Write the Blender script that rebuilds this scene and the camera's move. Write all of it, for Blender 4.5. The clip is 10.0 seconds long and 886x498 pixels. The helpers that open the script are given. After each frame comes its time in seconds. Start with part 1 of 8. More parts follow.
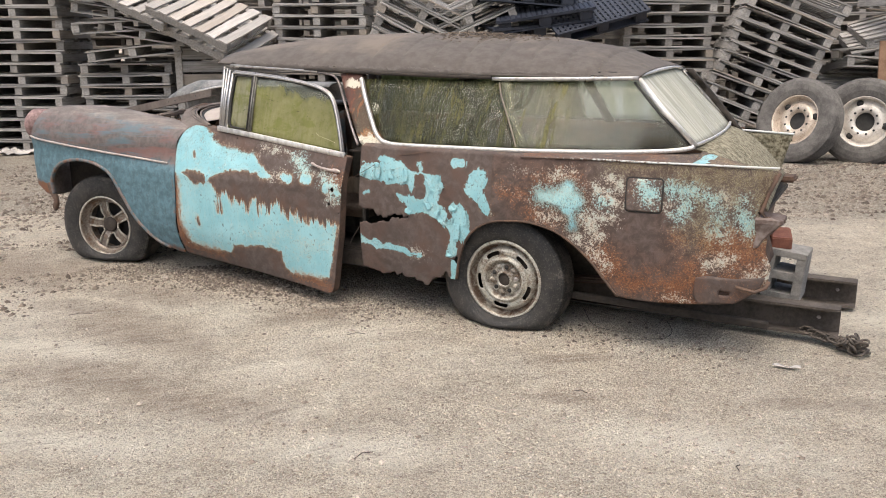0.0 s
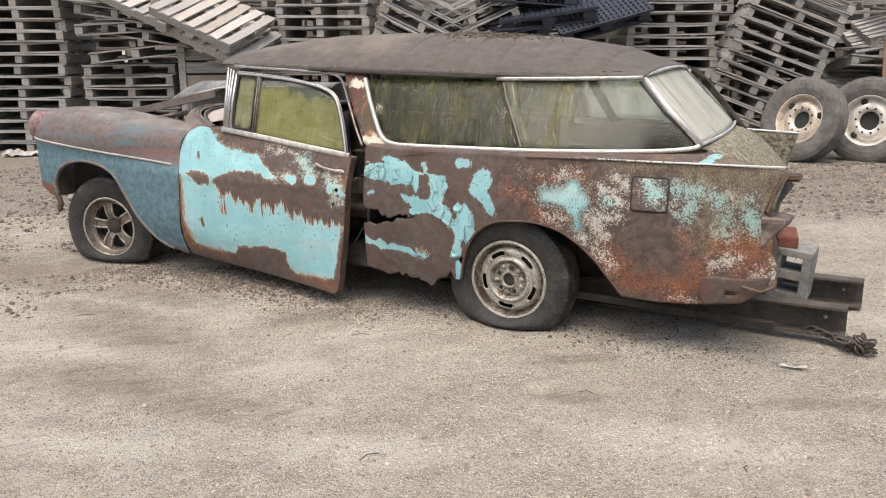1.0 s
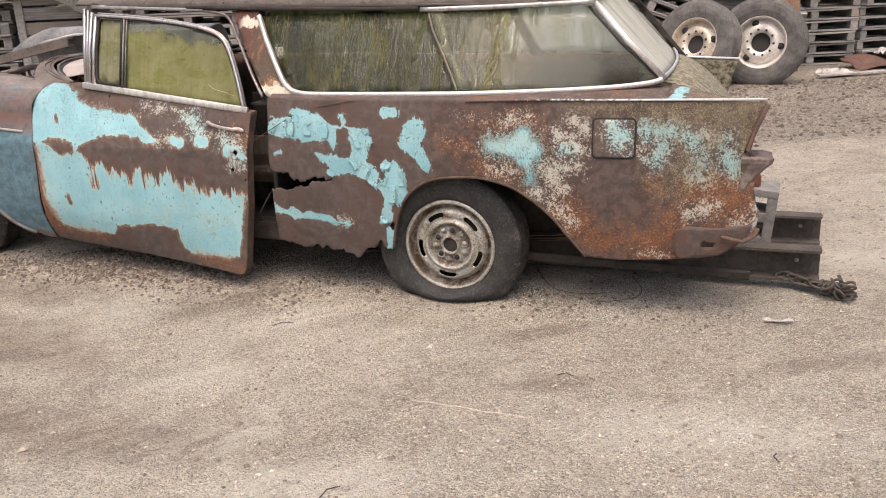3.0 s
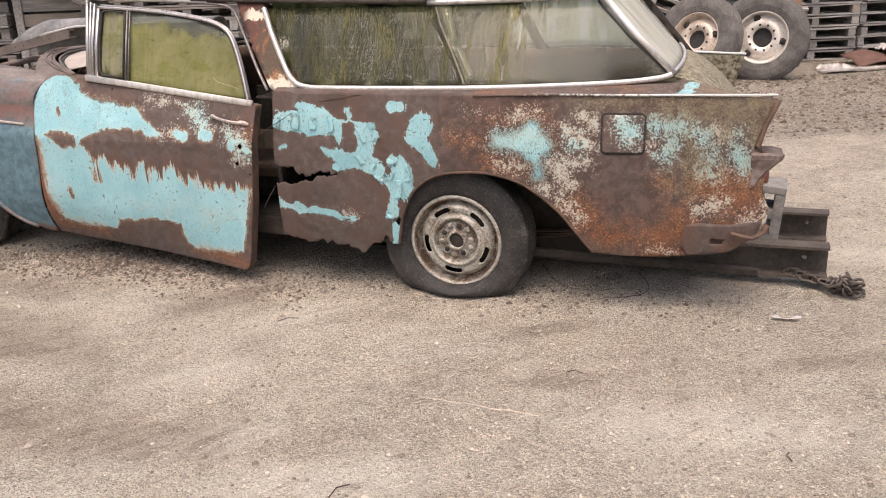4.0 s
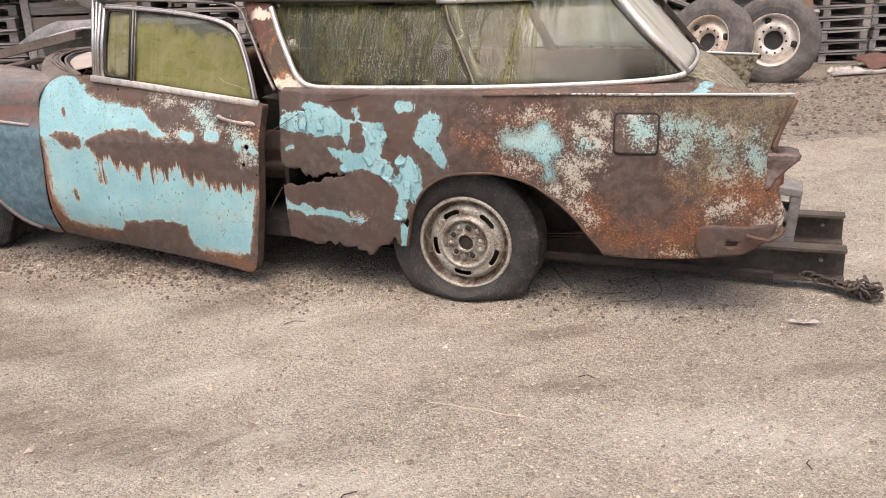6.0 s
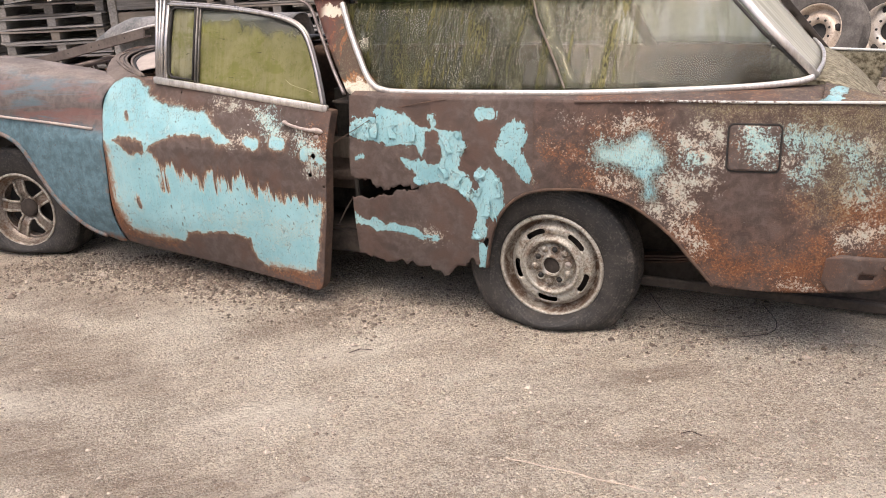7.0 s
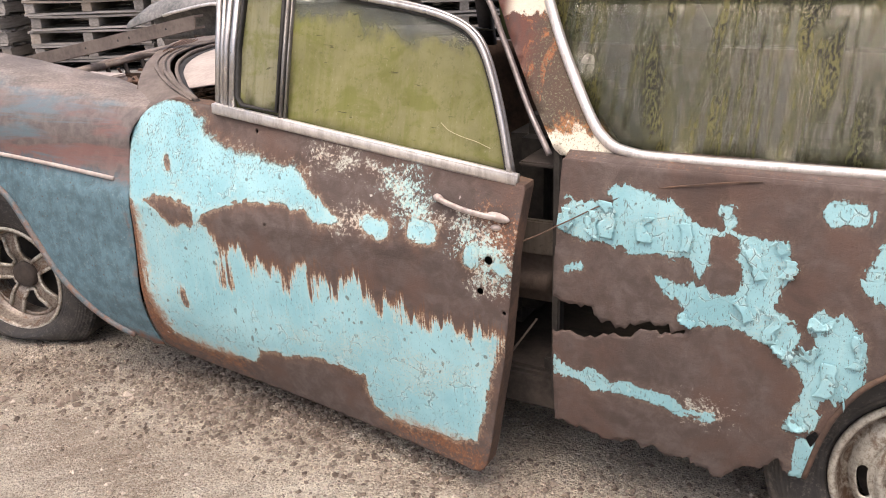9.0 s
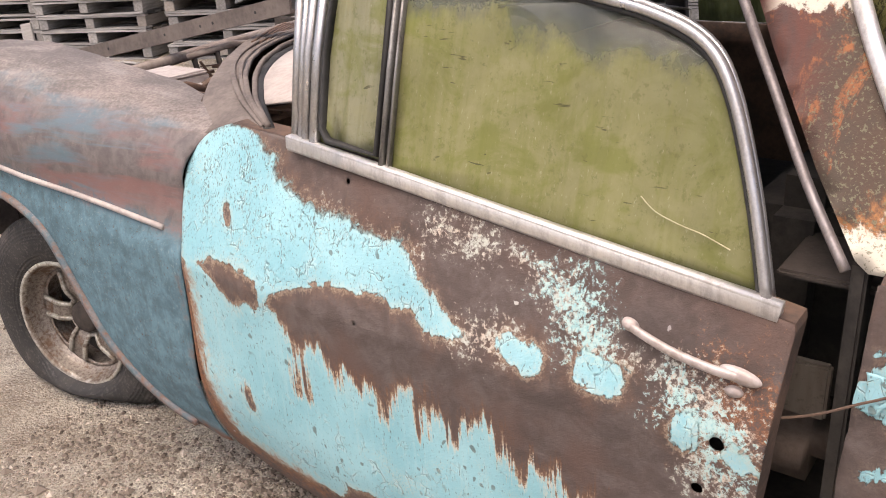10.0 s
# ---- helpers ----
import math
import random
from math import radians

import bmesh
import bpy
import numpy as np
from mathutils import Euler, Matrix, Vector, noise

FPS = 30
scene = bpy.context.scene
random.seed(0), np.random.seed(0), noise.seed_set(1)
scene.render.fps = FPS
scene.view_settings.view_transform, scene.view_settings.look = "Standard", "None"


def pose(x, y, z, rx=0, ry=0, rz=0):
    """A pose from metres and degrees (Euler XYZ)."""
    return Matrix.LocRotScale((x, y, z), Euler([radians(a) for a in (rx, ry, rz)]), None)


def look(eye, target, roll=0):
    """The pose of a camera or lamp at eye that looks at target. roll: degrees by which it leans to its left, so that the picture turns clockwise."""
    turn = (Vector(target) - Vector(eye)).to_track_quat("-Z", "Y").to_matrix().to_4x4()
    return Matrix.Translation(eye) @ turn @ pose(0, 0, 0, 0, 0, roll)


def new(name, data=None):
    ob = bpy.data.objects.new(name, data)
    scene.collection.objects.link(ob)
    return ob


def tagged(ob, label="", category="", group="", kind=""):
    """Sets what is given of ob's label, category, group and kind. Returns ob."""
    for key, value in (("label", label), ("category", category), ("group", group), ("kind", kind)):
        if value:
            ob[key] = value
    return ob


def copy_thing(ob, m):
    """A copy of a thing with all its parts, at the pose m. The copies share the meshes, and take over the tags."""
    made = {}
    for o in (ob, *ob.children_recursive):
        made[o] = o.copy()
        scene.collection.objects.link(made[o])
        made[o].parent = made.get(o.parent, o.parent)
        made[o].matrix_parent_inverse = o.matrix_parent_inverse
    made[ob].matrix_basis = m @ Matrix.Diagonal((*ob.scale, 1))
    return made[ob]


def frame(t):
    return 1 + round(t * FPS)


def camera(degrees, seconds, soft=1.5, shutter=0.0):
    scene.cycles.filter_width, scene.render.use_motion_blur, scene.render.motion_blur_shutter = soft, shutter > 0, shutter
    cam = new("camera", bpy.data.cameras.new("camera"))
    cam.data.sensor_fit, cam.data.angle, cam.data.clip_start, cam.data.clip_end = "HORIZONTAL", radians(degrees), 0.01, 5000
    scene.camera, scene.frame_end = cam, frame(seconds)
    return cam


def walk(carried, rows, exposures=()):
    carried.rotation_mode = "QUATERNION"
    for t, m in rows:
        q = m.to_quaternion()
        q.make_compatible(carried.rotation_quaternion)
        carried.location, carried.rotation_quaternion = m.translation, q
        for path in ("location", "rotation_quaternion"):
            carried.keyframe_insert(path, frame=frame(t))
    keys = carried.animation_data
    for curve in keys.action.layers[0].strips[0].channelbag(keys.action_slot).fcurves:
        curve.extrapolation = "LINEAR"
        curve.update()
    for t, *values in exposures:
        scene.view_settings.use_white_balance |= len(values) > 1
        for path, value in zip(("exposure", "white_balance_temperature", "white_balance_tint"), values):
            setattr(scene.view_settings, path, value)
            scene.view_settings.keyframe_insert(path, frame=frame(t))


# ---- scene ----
from mathutils.geometry import delaunay_2d_cdt as mathutils_cdt

# ---- camera ----
cam = camera(55.0, 10.0, 1.0)
PATH = [
    (0, (0.026, 0.235, 1.438), (-0.001, 2.178, 0.961), -0.4),
    (0.5, (0.021, 0.241, 1.437), (-0.007, 2.183, 0.959), -0.5),
    (1, (0.017, 0.245, 1.436), (-0.017, 2.187, 0.96), -0.6),
    (1.5, (0.015, 0.314, 1.421), (-0.034, 2.253, 0.936), -0.8),
    (2, (0.036, 0.572, 1.41), (-0.035, 2.504, 0.898), -1.4),
    (2.3, (-0.014, 0.71, 1.389), (-0.068, 2.637, 0.857), -1.5),
    (2.5, (-0.083, 0.781, 1.382), (-0.066, 2.696, 0.805), -1.5),
    (2.7, (-0.158, 0.837, 1.387), (-0.005, 2.745, 0.808), -1.9),
    (3, (-0.23, 0.884, 1.395), (0.023, 2.769, 0.776), -2.4),
    (4.5, (-0.273, 0.918, 1.394), (-0.012, 2.797, 0.761), -2.1),
    (5, (-0.276, 0.919, 1.384), (-0.021, 2.802, 0.761), -2.2),
    (6.5, (-0.256, 1.094, 1.364), (-0.031, 2.982, 0.743), -2.1),
    (7, (-0.218, 1.353, 1.371), (-0.168, 3.249, 0.736), -3.0),
    (7.3, (-0.283, 1.563, 1.365), (-0.251, 3.445, 0.69), -2.3),
    (7.5, (-0.354, 1.701, 1.359), (-0.307, 3.583, 0.686), -1.8),
    (7.7, (-0.408, 1.826, 1.354), (-0.34, 3.713, 0.695), -2.1),
    (8, (-0.463, 2.025, 1.35), (-0.381, 3.903, 0.667), -2.5),
    (8.2, (-0.498, 2.19, 1.352), (-0.418, 4.061, 0.652), -2.7),
    (8.3, (-0.518, 2.281, 1.355), (-0.477, 4.157, 0.664), -2.9),
    (8.5, (-0.566, 2.47, 1.361), (-0.684, 4.349, 0.688), -3.1),
    (8.7, (-0.626, 2.66, 1.368), (-0.76, 4.533, 0.679), -2.7),
    (9, (-0.709, 2.931, 1.373), (-0.74, 4.805, 0.676), -2.1),
    (9.2, (-0.739, 3.099, 1.361), (-0.723, 4.98, 0.682), -2.3),
    (9.5, (-0.761, 3.345, 1.34), (-0.747, 5.215, 0.629), -2.6),
    (9.7, (-0.774, 3.517, 1.343), (-0.902, 5.385, 0.641), -3.0),
    (10, (-0.797, 3.783, 1.352), (-1.15, 5.596, 0.584), -3.5),
]
walk(cam, [(t, look(eye, target, roll)) for t, eye, target, roll in PATH],
     [(0.0, 0.47, 6560, 9), (2.0, 0.47, 6560, 10), (2.5, 0.46, 6650, 12), (3.0, 0.43, 6800, 15), (4.3, 0.48, 6880, 17), (6.5, 0.49, 6880, 17), (8.0, 0.57, 6900, 17), (8.5, 0.62, 6870, 17), (10.0, 0.68, 6780, 17)])

# ---- world, sun and exposure ----
world = bpy.data.worlds.new("world")
scene.world = world
world.use_nodes = True
wn, wl = world.node_tree.nodes, world.node_tree.links
sky = wn.new("ShaderNodeTexSky")
sky.sky_type = "NISHITA"
sky.sun_disc = False
sky.sun_elevation, sky.sun_rotation = radians(70), radians(204)
sky.air_density, sky.dust_density, sky.ozone_density = 1.0, 6.0, 0.3
wn["Background"].inputs["Strength"].default_value = 0.15
wl.new(sky.outputs["Color"], wn["Background"].inputs["Color"])
sun = new("sun", bpy.data.lights.new("sun", "SUN"))
sun.data.energy, sun.data.angle, sun.data.color = 1.6, radians(64), (1.0, 0.95, 0.88)
sun.matrix_world = look((-4, -4, 26), (0, 5, 0))


# ---- mesh helpers ----
def mesh(name, verts, faces, smooth=False):
    me = bpy.data.meshes.new(name)
    me.from_pydata([tuple(v) for v in verts], [], [tuple(f) for f in faces])
    me.validate()
    if smooth:
        me.polygons.foreach_set("use_smooth", [True] * len(me.polygons))
    me.update()
    return me


def part(name, me, material, parent=None, label="", m=None):
    ob = new(name, me)
    if not me.materials:
        me.materials.append(material)
    if parent is not None:
        ob.parent = parent
    if m is not None:
        ob.matrix_basis = m
    return tagged(ob, label)


def thing(name, label, category, m=None, group="", kind=""):
    ob = new(name)
    ob.empty_display_size = 0.1
    if m is not None:
        ob.matrix_basis = m
    return tagged(ob, label, category, group, kind)


def join(*pieces):
    """Several (verts, faces) as one."""
    verts, faces = [], []
    for v, f in pieces:
        k = len(verts)
        verts += [tuple(p) for p in v]
        faces += [tuple(i + k for i in q) for q in f]
    return verts, faces


def box(x0, x1, y0, y1, z0, z1, bevel=0.0):
    """Box with chamfered long edges where bevel is given."""
    b = bevel
    if b <= 0:
        v = [(x, y, z) for x in (x0, x1) for y in (y0, y1) for z in (z0, z1)]
        return v, [(0, 1, 3, 2), (4, 6, 7, 5), (0, 4, 5, 1), (2, 3, 7, 6), (0, 2, 6, 4), (1, 5, 7, 3)]
    bm = bmesh.new()
    bmesh.ops.create_cube(bm, size=1)
    for w in bm.verts:
        w.co = Vector(((x0 + x1) / 2 + w.co.x * (x1 - x0), (y0 + y1) / 2 + w.co.y * (y1 - y0), (z0 + z1) / 2 + w.co.z * (z1 - z0)))
    bmesh.ops.bevel(bm, geom=bm.edges[:], offset=b, segments=2, affect="EDGES")
    bm.verts.index_update()
    out = [tuple(w.co) for w in bm.verts], [tuple(w.index for w in f.verts) for f in bm.faces]
    bm.free()
    return out


def lathe(profile, n=64, a0=0.0, a1=2 * math.pi):
    """Profile of (radius, y) turned about the y axis."""
    closed = abs(a1 - a0 - 2 * math.pi) < 1e-6
    m, verts, faces = len(profile), [], []
    cols = n if closed else n + 1
    for i in range(cols):
        a = a0 + (a1 - a0) * i / n
        for r, y in profile:
            verts.append((r * math.cos(a), y, r * math.sin(a)))
    for i in range(n):
        j = (i + 1) % cols
        for k in range(m - 1):
            faces.append((i * m + k, i * m + k + 1, j * m + k + 1, j * m + k))
    return verts, faces


def sweep(points, half_w, half_h, up=(0, 0, 1), n=8, closed=False):
    """A bar of rounded section along points; half_w sideways, half_h along up."""
    pts = [Vector(p) for p in points]
    verts, faces = [], []
    for i, p in enumerate(pts):
        a = pts[(i - 1) % len(pts)] if closed else pts[max(i - 1, 0)]
        b = pts[(i + 1) % len(pts)] if closed else pts[min(i + 1, len(pts) - 1)]
        d = (b - a).normalized()
        s = d.cross(Vector(up))
        s = s.normalized() if s.length > 1e-5 else Vector((1, 0, 0))
        u = s.cross(d).normalized()
        for k in range(n):
            an = 2 * math.pi * (k + 0.5) / n
            c, q = math.cos(an), math.sin(an)
            c, q = math.copysign(abs(c) ** 0.6, c), math.copysign(abs(q) ** 0.6, q)
            verts.append(p + s * (c * half_w) + u * (q * half_h))
    m = len(pts)
    for i in range(m if closed else m - 1):
        j = (i + 1) % m
        for k in range(n):
            faces.append((i * n + k, i * n + (k + 1) % n, j * n + (k + 1) % n, j * n + k))
    if not closed:
        faces.append(tuple(range(n - 1, -1, -1)))
        faces.append(tuple((m - 1) * n + k for k in range(n)))
    return verts, faces


def smooth_line(points, n=6, closed=False):
    """Catmull-Rom through points."""
    p = [np.array(q, float) for q in points]
    out = []
    m = len(p)
    for i in range(m if closed else m - 1):
        a, b, c, d = (p[(i - 1) % m], p[i], p[(i + 1) % m], p[(i + 2) % m]) if closed else (p[max(i - 1, 0)], p[i], p[i + 1], p[min(i + 2, m - 1)])
        for k in range(n):
            t = k / n
            out.append(tuple(0.5 * (2 * b + (c - a) * t + (2 * a - 5 * b + 4 * c - d) * t * t + (3 * b - a - 3 * c + d) * t ** 3)))
    if not closed:
        out.append(tuple(p[-1]))
    return out


def dense(poly, step, closed=True):
    out = []
    m = len(poly)
    for i in range(m if closed else m - 1):
        a, b = poly[i], poly[(i + 1) % m]
        k = max(1, int(math.hypot(b[0] - a[0], b[1] - a[1]) / step))
        out += [(a[0] + (b[0] - a[0]) * j / k, a[1] + (b[1] - a[1]) * j / k) for j in range(k)]
    return out if closed else out + [poly[-1]]


def ragged(poly, amount, step=0.008, seed=0.0):
    """Points along an open line, eaten away by rust."""
    pts = dense(poly, step, closed=False)
    out = []
    for i, (x, z) in enumerate(pts):
        k = 0 if i in (0, len(pts) - 1) else 1
        n1 = noise.noise((x * 14, z * 14, seed)) + 0.6 * noise.noise((x * 45, z * 45, seed + 3)) + 0.35 * noise.noise((x * 130, z * 130, seed + 7))
        n2 = noise.noise((x * 16, z * 16, seed + 11)) + 0.5 * noise.noise((x * 60, z * 60, seed + 17))
        u = i * step / 0.011
        j = int(u)
        t0, t1 = (noise.cell((b + 0.5, seed * 3.7 + 0.5, 0.5)) - 0.5 for b in (j, j + 1))
        n1 += 1.3 * (t0 + (t1 - t0) * (u - j))
        out.append((x + k * n2 * amount * 0.7, z + k * n1 * amount))
    return out


def inside(px, pz, poly):
    """Even-odd test of arrays of points."""
    c = np.zeros(px.shape, bool)
    q = np.array(poly)
    for (x0, z0), (x1, z1) in zip(q, np.roll(q, -1, 0)):
        if z0 == z1:
            continue
        c ^= ((z0 > pz) != (z1 > pz)) & (px < (x1 - x0) * (pz - z0) / (z1 - z0) + x0)
    return c


def poly_field(px, pz, poly):
    """Signed distance to a polygon, positive inside."""
    d = np.full(px.shape, 9.0)
    q = np.array(poly)
    for (x0, z0), (x1, z1) in zip(q, np.roll(q, -1, 0)):
        ex_, ez_ = x1 - x0, z1 - z0
        t = np.clip(((px - x0) * ex_ + (pz - z0) * ez_) / (ex_ * ex_ + ez_ * ez_ + 1e-12), 0, 1)
        d = np.minimum(d, np.hypot(px - x0 - t * ex_, pz - z0 - t * ez_))
    return np.where(inside(px, pz, poly), d, -d)


def blob_field(px, pz, blobs):
    """Signed distance to capsules (x0, z0, x1, z1, radius), positive inside."""
    d = np.full(px.shape, -9.0)
    for x0, z0, x1, z1, r in blobs:
        ex_, ez_ = x1 - x0, z1 - z0
        t = np.clip(((px - x0) * ex_ + (pz - z0) * ez_) / (ex_ * ex_ + ez_ * ez_ + 1e-12), 0, 1)
        d = np.maximum(d, r - np.hypot(px - x0 - t * ex_, pz - z0 - t * ez_))
    return d


def sheet(name, outline, mapped, holes=(), step=0.016, thick=(0, 0.004, 0), fields=None):
    """A bent metal sheet: the outline and holes lie in two flat coordinates (x, s); mapped(x, s) gives the place. thick: the way to its back."""
    rings = [list(outline)] + [list(h) for h in holes]
    pts, edges = [], []
    for ring in rings:
        k = len(pts)
        pts += ring
        edges += [(k + i, k + (i + 1) % len(ring)) for i in range(len(ring))]
    o = np.array(outline)
    gx, gz = np.meshgrid(np.arange(o[:, 0].min() + step / 2, o[:, 0].max(), step), np.arange(o[:, 1].min() + step / 2, o[:, 1].max(), step))
    gx, gz = gx.ravel(), gz.ravel()
    gx = gx + (np.arange(len(gx)) % 7 - 3) * step * 0.02
    ok = poly_field(gx, gz, outline) > step * 0.35
    for h in holes:
        ok &= poly_field(gx, gz, h) < -step * 0.35
    pts += list(zip(gx[ok], gz[ok]))
    v2, _, tris, *_ = mathutils_cdt([Vector((float(a), float(b))) for a, b in pts], edges, [], 0, 1e-5)
    v2 = np.array([(v.x, v.y) for v in v2])
    tri = np.array([t for t in tris if len(t) == 3])
    c = v2[tri].mean(1)
    ok = inside(c[:, 0], c[:, 1], outline)
    for h in holes:
        ok &= ~inside(c[:, 0], c[:, 1], h)
    tri = tri[ok]
    front = np.array([mapped(a, b) for a, b in v2])
    n = len(front)
    a, b, d = front[tri[:, 0]], front[tri[:, 1]], front[tri[:, 2]]
    nor = np.cross(b - a, d - a)
    back_way = np.array(thick, float)
    if (nor @ back_way).sum() > 0:
        tri = tri[:, ::-1]
    back = front + back_way
    count = {}
    for t in tri.tolist():
        for i in range(3):
            e = (t[i], t[(i + 1) % 3])
            count[e] = 1
    rim = [(i, j) for (i, j) in count if (j, i) not in count]
    faces = tri.tolist() + [(t[2] + n, t[1] + n, t[0] + n) for t in tri.tolist()] + [(j, i, i + n, j + n) for i, j in rim]
    me = mesh(name, np.vstack([front, back]), faces, True)
    if fields is not None and len(me.vertices) == 2 * n:
        for key, f in fields.items():
            val = f(v2[:, 0], v2[:, 1]).astype(np.float32)
            at = me.attributes.new(key, "FLOAT", "POINT")
            at.data.foreach_set("value", np.concatenate([val, val]))
    return me


def grid(nu, nv, place, closed_u=False):
    verts = [place(i / nu, j / nv) for i in range(nu + (0 if closed_u else 1)) for j in range(nv + 1)]
    m = nv + 1
    k = len(verts) // m
    faces = [(i * m + j, ((i + 1) % k) * m + j, ((i + 1) % k) * m + j + 1, i * m + j + 1) for i in range(nu) for j in range(nv)]
    return verts, faces


def shell(vf, way):
    """Gives a surface a back, offset by way."""
    v, f = vf
    n = len(v)
    w = [tuple(np.array(p) + np.array(way)) for p in v]
    count = {}
    for q in f:
        for i in range(len(q)):
            count[(q[i], q[(i + 1) % len(q)])] = 1
    rim = [(i, j) for (i, j) in count if (j, i) not in count]
    return list(v) + w, list(f) + [tuple(i + n for i in reversed(q)) for q in f] + [(j, i, i + n, j + n) for i, j in rim]


# ---- materials ----
class Nodes:
    """A short way to write node trees."""

    def __init__(self, name, rough=0.8, metal=0.0):
        self.mat = bpy.data.materials.new(name)
        self.mat.use_nodes = True
        self.n, self.l = self.mat.node_tree.nodes, self.mat.node_tree.links
        self.p = self.n["Principled BSDF"]
        self.p.inputs["Roughness"].default_value = rough
        self.p.inputs["Metallic"].default_value = metal
        self.tc = self.n.new("ShaderNodeTexCoord").outputs["Object"]

    def put(self, sock, v):
        if isinstance(v, (int, float)):
            sock.default_value = v
        elif isinstance(v, tuple):
            sock.default_value = v if len(v) == 4 else (*v, 1.0)
        else:
            self.l.new(v, sock)

    def scaled(self, s, co=None):
        m = self.n.new("ShaderNodeMapping")
        self.l.new(co or self.tc, m.inputs["Vector"])
        m.inputs["Scale"].default_value = s if isinstance(s, tuple) else (s, s, s)
        return m.outputs["Vector"]

    def noise(self, s, detail=5, rough=0.6, warp=0.0, co=None):
        t = self.n.new("ShaderNodeTexNoise")
        self.l.new(self.scaled(s, co), t.inputs["Vector"])
        t.inputs["Scale"].default_value, t.inputs["Detail"].default_value, t.inputs["Roughness"].default_value = 1.0, detail, rough
        t.inputs["Distortion"].default_value = warp
        return t.outputs["Fac"]

    def cells(self, s, feature="F1", co=None):
        t = self.n.new("ShaderNodeTexVoronoi")
        t.feature = feature
        self.l.new(self.scaled(s, co), t.inputs["Vector"])
        t.inputs["Scale"].default_value = 1.0
        return t.outputs["Distance"]

    def attr(self, name):
        a = self.n.new("ShaderNodeAttribute")
        a.attribute_name = name
        return a.outputs["Fac"]

    def m(self, op, a, b=0.0, c=0.0):
        t = self.n.new("ShaderNodeMath")
        t.operation = op
        for s, v in zip(t.inputs, (a, b, c)):
            self.put(s, v)
        return t.outputs[0]

    def ramp(self, v, lo, hi, a=0.0, b=1.0):
        t = self.n.new("ShaderNodeMapRange")
        t.interpolation_type = "SMOOTHSTEP"
        for s, q in zip(t.inputs, (v, lo, hi, a, b)):
            self.put(s, q)
        return t.outputs[0]

    def mix(self, f, a, b):
        t = self.n.new("ShaderNodeMix")
        t.data_type = "RGBA"
        self.put(t.inputs[0], f)
        self.put(t.inputs[6], a)
        self.put(t.inputs[7], b)
        return t.outputs[2]

    def random(self):
        return self.n.new("ShaderNodeObjectInfo").outputs["Random"]

    def island(self):
        return self.n.new("ShaderNodeNewGeometry").outputs["Random Per Island"]

    def axis(self, i):
        s = self.n.new("ShaderNodeSeparateXYZ")
        self.l.new(self.tc, s.inputs[0])
        return s.outputs[i]

    def done(self, col=None, rough=None, bump=None, strength=0.3, dist=0.01, alpha=None):
        if col is not None:
            self.put(self.p.inputs["Base Color"], col)
        if rough is not None:
            self.put(self.p.inputs["Roughness"], rough)
        if alpha is not None:
            self.put(self.p.inputs["Alpha"], alpha)
        if bump is not None:
            b = self.n.new("ShaderNodeBump")
            b.inputs["Strength"].default_value, b.inputs["Distance"].default_value = strength, dist
            self.l.new(bump, b.inputs["Height"])
            self.l.new(b.outputs[0], self.p.inputs["Normal"])
        return self.mat


def plain(name, a, b, scale=8.0, rough=0.8, metal=0.0, bump=0.2, fine=60.0, dist=0.004):
    k = Nodes(name, rough, metal)
    n1, n2 = k.noise(scale, 6), k.noise(fine, 5, 0.7)
    f = k.ramp(k.m("ADD", k.m("MULTIPLY", n1, 0.6), k.m("MULTIPLY", n2, 0.4)), 0.36, 0.64)
    return k.done(k.mix(f, a, b), None, n2, bump, dist)


